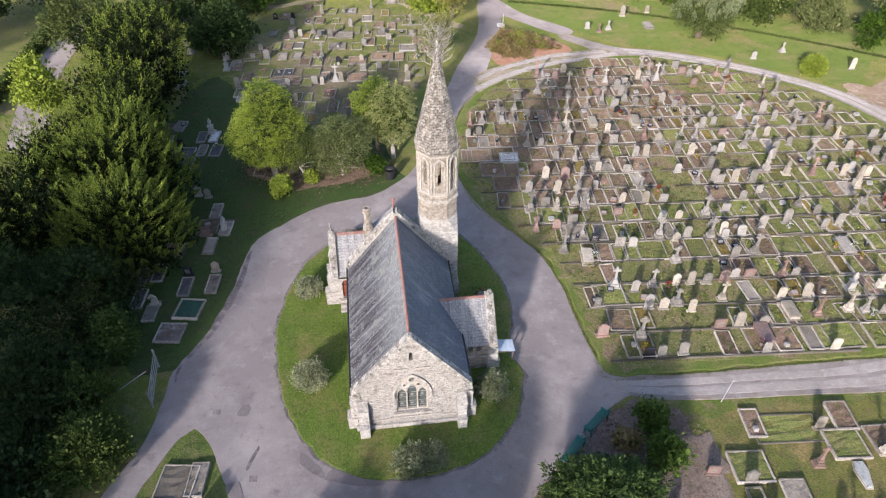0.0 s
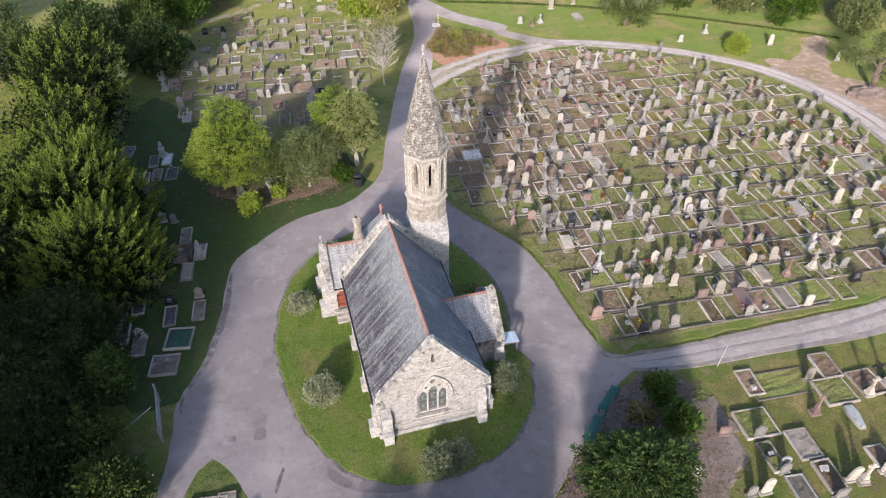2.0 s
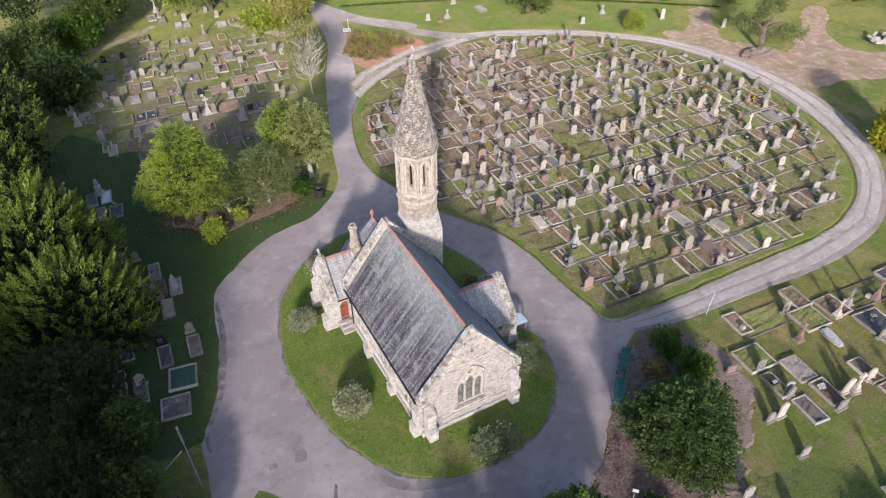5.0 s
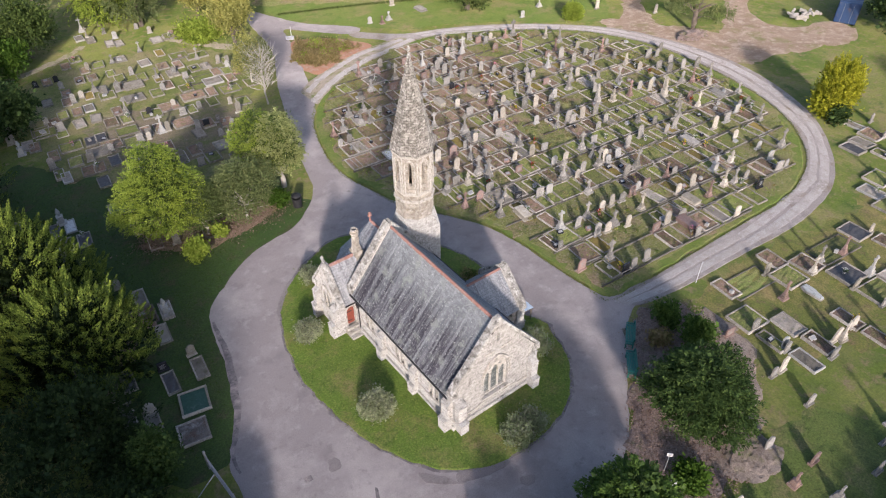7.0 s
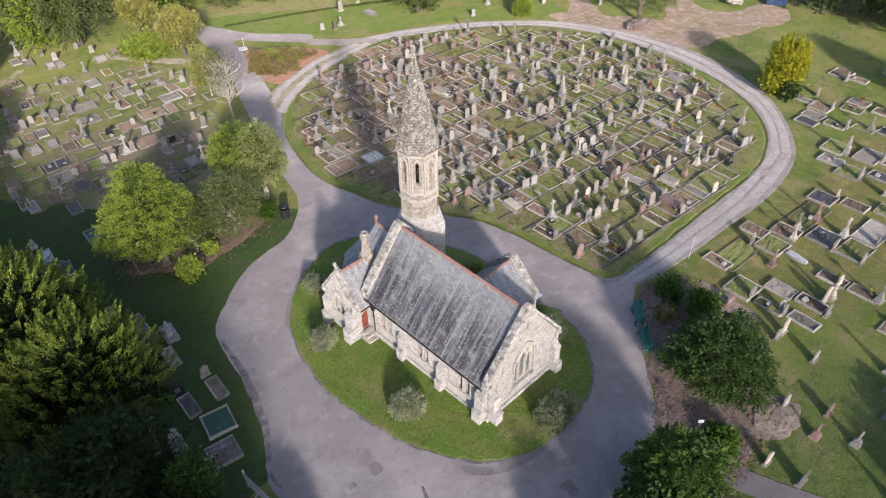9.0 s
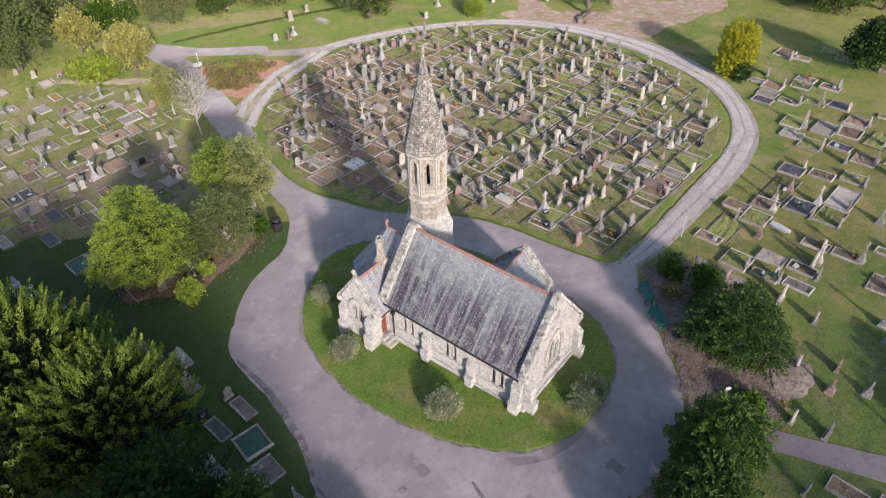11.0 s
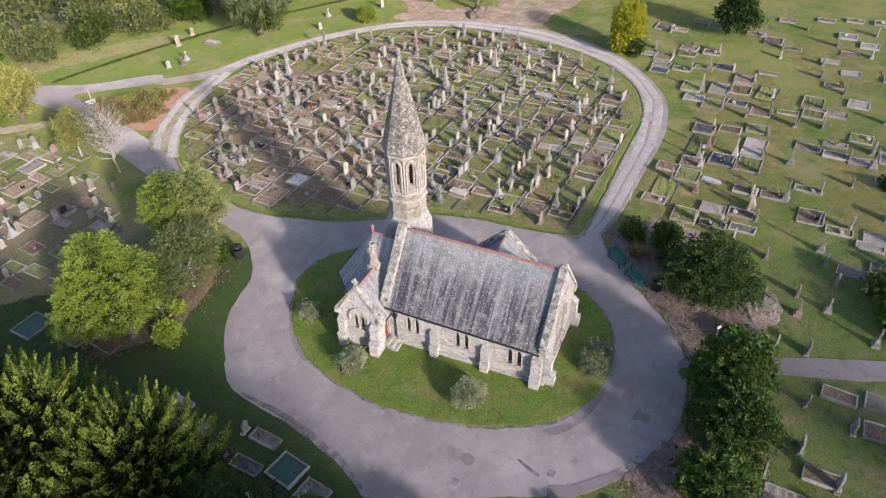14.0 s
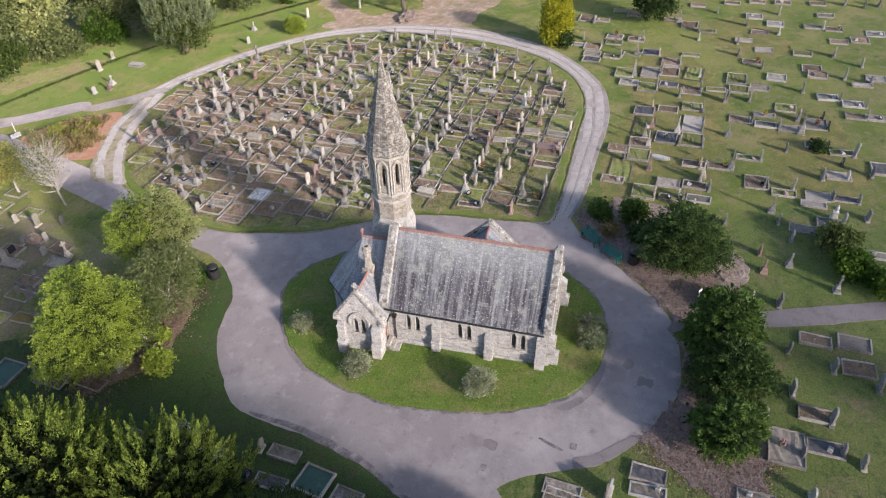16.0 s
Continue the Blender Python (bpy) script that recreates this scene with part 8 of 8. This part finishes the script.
for nm, k, mat, size, zone in (("weeds", 420, LEAF_RUST, 0.13, WHOLE), ("weeds", 420, LEAF_OCHRE, 0.11, WHOLE), ("dead_weeds", 420, LEAF_BROWN, 0.13, OLD), ("grass_tufts", 700, LEAF_BRIGHT, 0.11, WHOLE), ("leafy_weeds", 380, LEAF_LAUREL, 0.11, WHOLE)):
    ob = thing(nm, "loose tufts growing between the graves", "plants", (0, 0, 0), kind="stuff")
    px, py = rng.uniform(zone[0], zone[1], k), rng.uniform(zone[2], zone[3], k)
    keep = np.array([inside(a, b, YARD) for a, b in zip(px, py)])
    px, py = px[keep], py[keep]
    own = rng.integers(0, len(px), len(px) * 14)
    r = rng.uniform(0.06, 0.35, len(px))[own]
    c = np.stack([px[own] + rng.normal(size=own.size) * r, py[own] + rng.normal(size=own.size) * r, 0 * r], axis=1)
    c[:, 2] = 1.22 + 0.0114 * c[:, 0] - 0.0309 * c[:, 1] + 0.20 + np.abs(rng.normal(size=own.size)) * r * 0.5
    leaf_cloud("leaves", c, rng.normal(size=c.shape) * 0.5 + np.array([0, 0, 1.0]), size, size * 0.45, mat, ob, rng)

# longer tufts of grass standing all over the rough ground
def many_inside(px, py, loop):
    hit = np.zeros(px.size, bool)
    for (ax, ay), (bx, by) in zip(loop, loop[1:] + loop[:1]):
        if ay != by:
            hit ^= ((ay > py) != (by > py)) & (px < (bx - ax) * (py - ay) / (by - ay) + ax)
    return hit


LEAF_GRASS = leaf_material("grass_blades", (0.085, 0.118, 0.020), (0.150, 0.172, 0.040), (0.24, 0.215, 0.085))
# blades matched to the west strip, its shade included in the colour
LEAF_SHADED_GRASS = leaf_material("shaded_grass_blades", (0.030, 0.062, 0.011), (0.050, 0.090, 0.016), (0.070, 0.100, 0.025))
LEAF_LAWN = leaf_material("lawn_blades", (0.085, 0.140, 0.018), (0.145, 0.215, 0.030), (0.215, 0.24, 0.06))
LEAF_EDGE = leaf_material("edge_grass_blades", (0.10, 0.13, 0.026), (0.165, 0.195, 0.045), (0.23, 0.225, 0.08))
hard = [smooth_loop(v, 1.5) for v in (DRIVE, TRACK, FOOTPATH)]
south_grass = [(-8, 9.0), (-2, 9.2), (3, 12), (8, 12.5), (15.5, 19), (15, 24.2), (30, 24.4), (38, 27.5), (45, 34.5), (49, 46), (60, 44), (80, 40), (80, -20), (20, -30), (4, -6), (-8, 2)]
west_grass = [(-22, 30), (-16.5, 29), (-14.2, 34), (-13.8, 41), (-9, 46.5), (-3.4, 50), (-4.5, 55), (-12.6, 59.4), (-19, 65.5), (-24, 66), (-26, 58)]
for nm, zone, n, mat, lift, size, label in (("rough_grass", south_grass, 42000, LEAF_GRASS, 0.01, 0.065, "patchy straw and green grass between the graves"), ("shaded_grass", west_grass, 14000, LEAF_SHADED_GRASS, 0.02, 0.11, "tufted grass beside the conifers, coloured dark for their shade"), ("tufted_grass", YARD, 36000, LEAF_GRASS, 0.12, 0.10, "tufted dry grass between the old graves"), ("lawn_grass", ISLAND, 18000, LEAF_LAWN, 0.10, 0.075, "short bright lawn grass")):
    xs, ys = [p[0] for p in zone], [p[1] for p in zone]
    px, py = rng.uniform(min(xs), max(xs), n * 2), rng.uniform(min(ys), max(ys), n * 2)
    keep = many_inside(px, py, zone)
    for road in hard if nm in ("rough_grass", "shaded_grass") else ():
        keep &= ~many_inside(px, py, road)
    px, py = px[keep][:n] + rng.normal(scale=0.10, size=keep[keep].size)[:n], py[keep][:n] + rng.normal(scale=0.10, size=keep[keep].size)[:n]
    ob = thing(nm, label, "grass", (0, 0, 0), kind="stuff")
    c = np.stack([px, py, 1.22 + 0.0114 * px - 0.0309 * py + lift + size * 0.25], axis=1)
    leaf_cloud("blades", c, rng.normal(size=c.shape) * 0.45 + np.array([0, 0, 1.0]), size, size * 0.55, mat, ob, rng)
# grass creeping over the edges of the roads
edge_ob = thing("edge_grass", "ragged grass creeping over the edges of lawn and verge", "grass", (0, 0, 0), kind="stuff")
pts = []
for loop, wide in ((ISLAND, 0.09), (FIELD, 0.07)):
    line_pts = np.array(smooth_loop(loop, 0.4))
    own = rng.integers(0, len(line_pts) - 1, len(line_pts) * 20)
    f = rng.random((own.size, 1))
    p = line_pts[own] * (1 - f) + line_pts[own + 1] * f
    gap = np.linalg.norm(line_pts[own + 1] - line_pts[own], axis=1) < 1.2
    pts.append((p + rng.normal(scale=wide, size=p.shape))[gap])
pts = np.concatenate(pts)
c = np.stack([pts[:, 0], pts[:, 1], 1.22 + 0.0114 * pts[:, 0] - 0.0309 * pts[:, 1] + 0.055], axis=1)
leaf_cloud("blades", c, rng.normal(size=c.shape) * 0.5 + np.array([0, 0, 0.7]), 0.075, 0.05, LEAF_EDGE, edge_ob, rng)
# bark chips and dead leaves spill over the edges of the mulch
spill = [(9.9, 24.0), (6.5, 20.4), (4.0, 17.7), (2.0, 16.1), (-1.4, 15.3), (-4.0, 15.2), (-6.6, 16.5), (-8.3, 17.4), (-9.3, 16.4), (-10.4, 14.6), (-11.0, 12.6), (-9.9, 10.1), (-6.9, 9.5), (-3.0, 10.8), (0.6, 11.4), (3.9, 11.8), (6.8, 12.2), (10.2, 14.8), (13.4, 16.6), (15.2, 20.6), (14.8, 23.8), (12.2, 25.0)]
LEAF_BARK = leaf_material("bark_chips", (0.15, 0.098, 0.075), (0.28, 0.200, 0.160), (0.42, 0.33, 0.275))
ob = thing("bark_chips", "scattered brown bark chips and dead leaves", "mulch", (0, 0, 0), kind="stuff")
px, py = rng.uniform(-12, 16, 60000), rng.uniform(9, 26, 60000)
keep = many_inside(px + rng.normal(scale=0.25, size=px.size), py + rng.normal(scale=0.25, size=px.size), spill)
px, py = px[keep][:26000], py[keep][:26000]
c = np.stack([px, py, 1.22 + 0.0114 * px - 0.0309 * py + 0.068], axis=1)
leaf_cloud("chips", c, rng.normal(size=c.shape) * np.array([1, 1, 0.15]), 0.11, 0.07, LEAF_BARK, ob, rng)
# fallen leaves under the broadleaf trees
ob = thing("fallen_leaves", "brown fallen leaves under the broadleaf trees", "leaf litter", (0, 0, 0), kind="stuff")
px, py = rng.normal(-8.6, 2.2, 2600), rng.normal(50.2, 0.9, 2600)
keep = ~many_inside(px, py, hard[0])
px, py = px[keep], py[keep]
c = np.stack([px, py, 1.22 + 0.0114 * px - 0.0309 * py + 0.06], axis=1)
leaf_cloud("leaves", c, rng.normal(size=c.shape) * np.array([1, 1, 0.2]), 0.13, 0.09, LEAF_BARK, ob, rng)

# cut brushwood heaped under the broadleaf tree
q = random.Random(401)
brush = thing("brush_heap", "low heap of cut brown brushwood under the tree", "brushwood", (-14.2, 51.4, ground_z(-14.2, 51.4)), kind="stuff")
bm = bmesh.new()
for k in range(130):
    a, r, w = q.uniform(0, 6.283), 1.5 * math.sqrt(q.random()), q.uniform(0, 6.283)
    z, half = 0.05 + 0.30 * (1 - r / 1.6) * q.random(), q.uniform(0.25, 0.7)
    cx, cy = r * math.cos(a), 0.8 * r * math.sin(a)
    tube(bm, [(cx - half * math.cos(w), cy - half * math.sin(w), max(0.03, z - 0.08)), (cx, cy, z + 0.06), (cx + half * math.cos(w), cy + half * math.sin(w), max(0.03, z + q.uniform(-0.1, 0.12)))], [0.018, 0.014, 0.006], 4)
part("twigs", bm, TWIG, brush)
g = np.random.default_rng(402)
c = np.stack([g.normal(scale=0.9, size=900), g.normal(scale=0.7, size=900), 0.04 + 0.12 * g.random(900)], axis=1)
leaf_cloud("dead_leaves", c, g.normal(size=c.shape), 0.12, 0.07, LEAF_BARK, brush, g)
# ---- small things left on the graves ----
FLOWERS = {"red": leaf_material("red_flowers", (0.20, 0.012, 0.012), (0.42, 0.03, 0.03), (0.55, 0.12, 0.08)), "yellow": leaf_material("yellow_flowers", (0.40, 0.26, 0.02), (0.62, 0.45, 0.04), (0.75, 0.62, 0.18)),
           "white": leaf_material("white_flowers", (0.50, 0.50, 0.46), (0.68, 0.68, 0.64), (0.80, 0.80, 0.78)), "pink": leaf_material("pink_flowers", (0.35, 0.10, 0.16), (0.55, 0.22, 0.30), (0.70, 0.42, 0.48))}


def flower_pot(colour, mat, words):
    ob = thing("flower_pot", words, "flower pot", STORE, group="pots on the graves")
    bm = bmesh.new()
    loft(bm, [ring(r, z, 9) for r, z in ((0.09, 0), (0.13, 0.20), (0.145, 0.20), (0.145, 0.25), (0.12, 0.25), (0.11, 0.21))])
    part("pot", bm, mat, ob)
    g = np.random.default_rng(len(words))
    c = g.normal(scale=0.10, size=(46, 3)) + np.array([0, 0, 0.36])
    tagged(leaf_cloud("foliage", c, g.normal(size=c.shape) + np.array([0, 0, 1.0]), 0.11, 0.06, LEAF_LAUREL, ob, g), kind="stuff")
    c = g.normal(scale=0.10, size=(40, 3)) + np.array([0, 0, 0.44])
    tagged(leaf_cloud("bloom", c, g.normal(size=c.shape) + np.array([0, 0, 0.6]), 0.09, 0.08, FLOWERS[colour], ob, g), kind="stuff")
    return ob


def stone_vase(mat, words):
    ob = thing("stone_vase", words, "vase", STORE, group="vases on the graves")
    part("block", soft(blocks((-0.14, 0.14, -0.14, 0.14, -0.05, 0.24, 0.92)), 0.012), mat, ob)
    bm = bmesh.new()
    loft(bm, [ring(0.08, 0.235, 9), ring(0.085, 0.275, 9), ring(0.055, 0.275, 9), ring(0.05, 0.25, 9)])
    part("rim", bm, GALV, ob)
    return ob


def tablet(mat, words):
    ob = thing("memorial_tablet", words, "tablet", STORE, group="tablets on the graves")
    bm = bmesh.new()
    v = [bm.verts.new(p) for p in ((-0.24, -0.17, -0.05), (0.24, -0.17, -0.05), (0.24, 0.17, -0.05), (-0.24, 0.17, -0.05), (-0.23, -0.16, 0.09), (0.23, -0.16, 0.09), (0.23, 0.16, 0.22), (-0.23, 0.16, 0.22))]
    for f in ((3, 2, 1, 0), (4, 5, 6, 7), (0, 1, 5, 4), (1, 2, 6, 5), (2, 3, 7, 6), (3, 0, 4, 7)):
        bm.faces.new([v[k] for k in f])
    part("block", soft(bm, 0.01), mat, ob)
    part("plate", blocks((-0.17, 0.17, -0.10, 0.10, 0.158, 0.164)), GREY_PAINT, ob)
    ob.children[-1].matrix_basis = pose(0, 0, 0.0) @ pose(0, 0, 0.158, 22.1, 0, 0) @ pose(0, 0, -0.158)
    return ob


SMALL = [flower_pot("red", TERRACOTTA, "terracotta pot of red flowers on a grave"), flower_pot("yellow", TERRACOTTA, "terracotta pot of yellow flowers on a grave"), flower_pot("white", GREY, "grey stone pot of white flowers on a grave"), flower_pot("pink", GREY, "grey pot of small pink flowers on a grave"),
         stone_vase(MARBLE, "square white marble vase on a grave"), stone_vase(BLACK, "square black granite vase on a grave"), stone_vase(GREY, "square weathered grey stone vase on a grave"), tablet(MARBLE, "low sloping white marble tablet on a grave"), tablet(BLACK, "low sloping black granite tablet on a grave"), tablet(ROSE, "low sloping pink granite tablet on a grave")]
pick = random.Random(77)
spots_at = [(x + pick.uniform(-0.25, 0.25), y + pick.choice((0.45, 0.6, 1.0, 1.5)), 0.20) for x, y in heads]
spots_at = pick.sample(spots_at, min(len(spots_at), 135))
for text, lift, way in ((PLOTS, 0.11, 1), (NORTH_PLOTS, 0.11, 1), (WEST_PLOTS, 0.11, -1)):
    for word in text.split():
        if pick.random() < 0.42:
            x, y = (float(v) for v in word.split(":")[1].split(","))
            spots_at.append((x + pick.uniform(-0.25, 0.25), y + way * pick.uniform(0.4, 1.4), lift))
fresh_ones = set(range(len(SMALL)))
for x, y, lift in spots_at:
    k = pick.choices(range(10), (3, 2, 4, 2, 7, 4, 7, 6, 4, 3))[0]
    m = pose(x, y, ground_z(x, y) + lift, pick.gauss(0, 2), pick.gauss(0, 2), pick.gauss(0, 14))
    if k in fresh_ones:
        fresh_ones.remove(k)
        SMALL[k].matrix_basis = m
    else:
        copy_thing(SMALL[k], m)

# ---- benches, bins, gate, posts and other small things ----
bench = thing("bench", "green painted slatted park bench beside the drive", "bench", (9.15, 23.2, ground_z(9.1, 23.2) + 0.04), 225.0, "green benches")
for s in (-0.82, 0.82):
    part("end_frame", blocks((s - 0.04, s + 0.04, -0.28, -0.20, 0, 0.44), (s - 0.04, s + 0.04, 0.16, 0.24, 0, 0.86), (s - 0.04, s + 0.04, -0.28, 0.24, 0.36, 0.43), (s - 0.045, s + 0.045, -0.30, 0.20, 0.60, 0.65)), GREEN_PAINT, bench)
for k in range(5):
    part("seat_slat", soft(blocks((-0.90, 0.90, -0.29 + 0.10 * k, -0.21 + 0.10 * k, 0.43, 0.46)), 0.008), GREEN_PAINT, bench)
for k in range(4):
    part("back_slat", soft(blocks((-0.90, 0.90, 0.18 + 0.02 * k, 0.21 + 0.02 * k, 0.50 + 0.10 * k, 0.58 + 0.10 * k)), 0.008), GREEN_PAINT, bench)
copy_thing(bench, pose(7.5, 21.35, ground_z(7.5, 21.3) + 0.04, 0, 0, 231.0))

for x, y in ((7.35, 19.7), (-3.1, 49.5)):
    ob = thing("litter_bin", "round black litter bin beside the drive", "litter bin", (x, y, ground_z(x, y) + 0.03), 0, "litter bins")
    bm = bmesh.new()
    loft(bm, [ring(0.33, 0, 14), ring(0.38, 0.05, 14), ring(0.39, 0.80, 14), ring(0.42, 0.82, 14), ring(0.42, 0.88, 14), ring(0.35, 0.88, 14), ring(0.33, 0.30, 14)])
    part("body", bm, BLACK_IRON, ob)
    bm = bmesh.new()
    loft(bm, [ring(0.41, 1.10, 14), ring(0.38, 1.16, 14), ring(0.15, 1.26, 14)])
    for a in (0, 2.1, 4.2):
        tube(bm, [(0.3 * math.cos(a), 0.3 * math.sin(a), 0.86), (0.3 * math.cos(a), 0.3 * math.sin(a), 1.12)], [0.015, 0.015], 5)
    part("hood", bm, BLACK_IRON, ob)

gate = thing("metal_gate", "open galvanised tubular gate by the shaded evergreens", "gate", (-16.7, 27.2, ground_z(-16.7, 27) + 0.05), 100.0)
for z in (0.25, 0.55, 0.85, 1.15):
    part("rail", tube(bmesh.new(), [(-1.5, 0, z), (1.5, 0, z)], [0.028, 0.028], 6), GALV, gate)
for x in (-1.5, 0.0, 1.5):
    part("upright", tube(bmesh.new(), [(x, 0, 0.2), (x, 0, 1.2)], [0.03, 0.03], 6), GALV, gate)
part("brace", tube(bmesh.new(), [(-1.5, 0, 0.25), (0, 0, 1.15)], [0.022, 0.022], 6), GALV, gate)
part("gate_post", tube(bmesh.new(), [(1.6, 0, -0.2), (1.6, 0, 1.5)], [0.07, 0.07], 8), GALV, gate)
part("gate_post", tube(bmesh.new(), [(-1.6, 0, -0.2), (-1.6, 0, 1.3)], [0.05, 0.05], 8), GALV, gate)
rail = thing("leaning_rail", "thin grey pole leaning beside the gate", "pole", (-18.1, 26.6, ground_z(-18, 26.6)), 20)
part("pole", tube(bmesh.new(), [(-1.6, 0, 0.05), (1.3, 0.1, 1.5)], [0.03, 0.03], 6), GALV, rail)

post = thing("leaning_post", "thin white post leaning beside the gravel track", "post", (16.8, 24.6, ground_z(16.8, 24.6)))
part("pole", tube(bmesh.new(), [(0, 0, -0.1), (0.32, 0.15, 1.75)], [0.022, 0.018], 6), LEAD, post)
part("arm", tube(bmesh.new(), [(0.32, 0.15, 1.72), (0.50, 0.20, 1.62)], [0.016, 0.016], 6), LEAD, post)
for x, y, h in ((3.9, 15.0, 1.7), (3.0, 13.8, 1.5)):
    ob = thing("sign_post", "small white sign on a thin post in the mulch", "sign", (x, y, ground_z(x, y)), -40)
    part("pole", tube(bmesh.new(), [(0, 0, -0.1), (0, 0, h)], [0.025, 0.025], 6), GALV, ob)
    part("sign_plate", blocks((-0.15, 0.15, -0.035, -0.02, h - 0.26, h)), LEAD, ob)
    part("writing", blocks((-0.11, 0.11, -0.040, -0.036, h - 0.10, h - 0.07), (-0.11, 0.07, -0.040, -0.036, h - 0.18, h - 0.15)), GREY_PAINT, ob)
sign = thing("notice_board", "low cream notice board at the flower bed's corner", "sign", (9.8, 83.0, ground_z(9.8, 83.0)), -20)
part("board", blocks((-0.5, 0.5, -0.04, 0.04, 0.15, 0.60)), LEAD, sign)
for x in (-0.42, 0.42):
    part("leg", blocks((x - 0.04, x + 0.04, -0.03, 0.03, -0.1, 0.60)), WOOD, sign)
part("post", tube(bmesh.new(), [(0.2, 0.2, 0), (0.2, 0.2, 1.7)], [0.03, 0.03], 6), WHITE_PAINT, sign)
part("writing", blocks((-0.38, 0.38, -0.05, -0.042, 0.46, 0.52), (-0.38, 0.2, -0.05, -0.042, 0.32, 0.38)), GREY_PAINT, sign)

box_unit = thing("shipping_container", "dark blue steel container beside the trees", "container", (69.4, 48.6, ground_z(69.4, 48.6)), 27)
part("body", soft(blocks((-3.0, 3.0, -1.2, 1.2, 0.1, 2.6)), 0.04), CONTAINER_BLUE, box_unit)
for k in range(26):
    part("rib", blocks((-2.9 + k * 0.226, -2.79 + k * 0.226, -1.24, 1.24, 0.2, 2.5)), CONTAINER_BLUE, box_unit)
part("door", blocks((-3.05, -3.0, -1.1, -0.02, 0.2, 2.5)), CONTAINER_BLUE, box_unit)
part("door", blocks((-3.05, -3.0, 0.02, 1.1, 0.2, 2.5)), CONTAINER_BLUE, box_unit)
for y in (-0.5, 0.5):
    part("lock_bar", tube(bmesh.new(), [(-3.08, y, 0.25), (-3.08, y, 2.45)], [0.02, 0.02], 6), GALV, box_unit)

rng = random.Random(9)
mound = thing("earth_mound", "heap of brown earth and roots beside a stump", "earth mound", (49.6, 55.2, ground_z(49.6, 55.2)), kind="stuff")
bm = bmesh.new()
bmesh.ops.create_icosphere(bm, subdivisions=4, radius=1.0)
for v in bm.verts:
    k = 1 + 0.35 * noise.noise(v.co * 2.2) + 0.15 * noise.noise(v.co * 6)
    v.co = Vector((v.co.x * 2.2 * k, v.co.y * 1.2 * k, v.co.z * 0.6 * k))
part("heap", bm, MULCH, mound)
heap = thing("soil_heap", "low pale heap of stony soil beside the evergreen", "soil heap", (8.6, 12.9, ground_z(8.6, 12.9)), kind="stuff")
bm = bmesh.new()
bmesh.ops.create_icosphere(bm, subdivisions=4, radius=1.0)
for v in bm.verts:
    k = 1 + 0.22 * noise.noise(v.co * 2.2 + Vector((5, 2, 1))) + 0.12 * noise.noise(v.co * 7)
    v.co = Vector((v.co.x * 1.7 * k, v.co.y * 1.35 * k, v.co.z * (0.20 * k + 0.07 * noise.noise(v.co * 5.0) + 0.05 * noise.noise(v.co * 13.0))))
part("heap", bm, DUST, heap)
stump = thing("broken_tree", "ragged conifer with broken drooping branches", "tree", (50.6, 56.2, ground_z(50.6, 56.2)))
limbs(np.random.default_rng(3), 3.6, 0.35, 2.6, 2.0, 9, WOOD, stump)
g = np.random.default_rng(4)
c, a = crown_points(g, [(2.4, -1.4, 2.2, 2.4, 1.5, 0.6), (-1.8, 0.8, 3.6, 2.2, 1.4, 0.6), (0.6, 0.4, 5.0, 1.9, 1.5, 0.6)], 5200, 170, 0.22, -0.3)
leaf_cloud("crown", c, a, 0.26, 0.09, LEAF_FOREST, stump, g)
logs = thing("log_pile", "pile of pale cut logs at the wood's edge", "log pile", (65.2, 51.6, ground_z(65.2, 51.6)))
for k in range(26):
    x, y, z = rng.uniform(-2.2, 2.2), rng.uniform(-0.9, 0.9), rng.uniform(0.15, 0.6)
    a = rng.uniform(0, 3.1)
    part("log", tube(bmesh.new(), [(x - 0.4 * math.cos(a), y - 0.4 * math.sin(a), z), (x + 0.4 * math.cos(a), y + 0.4 * math.sin(a), z + 0.1)], [0.16, 0.16], 7), PALE_WOOD, logs)
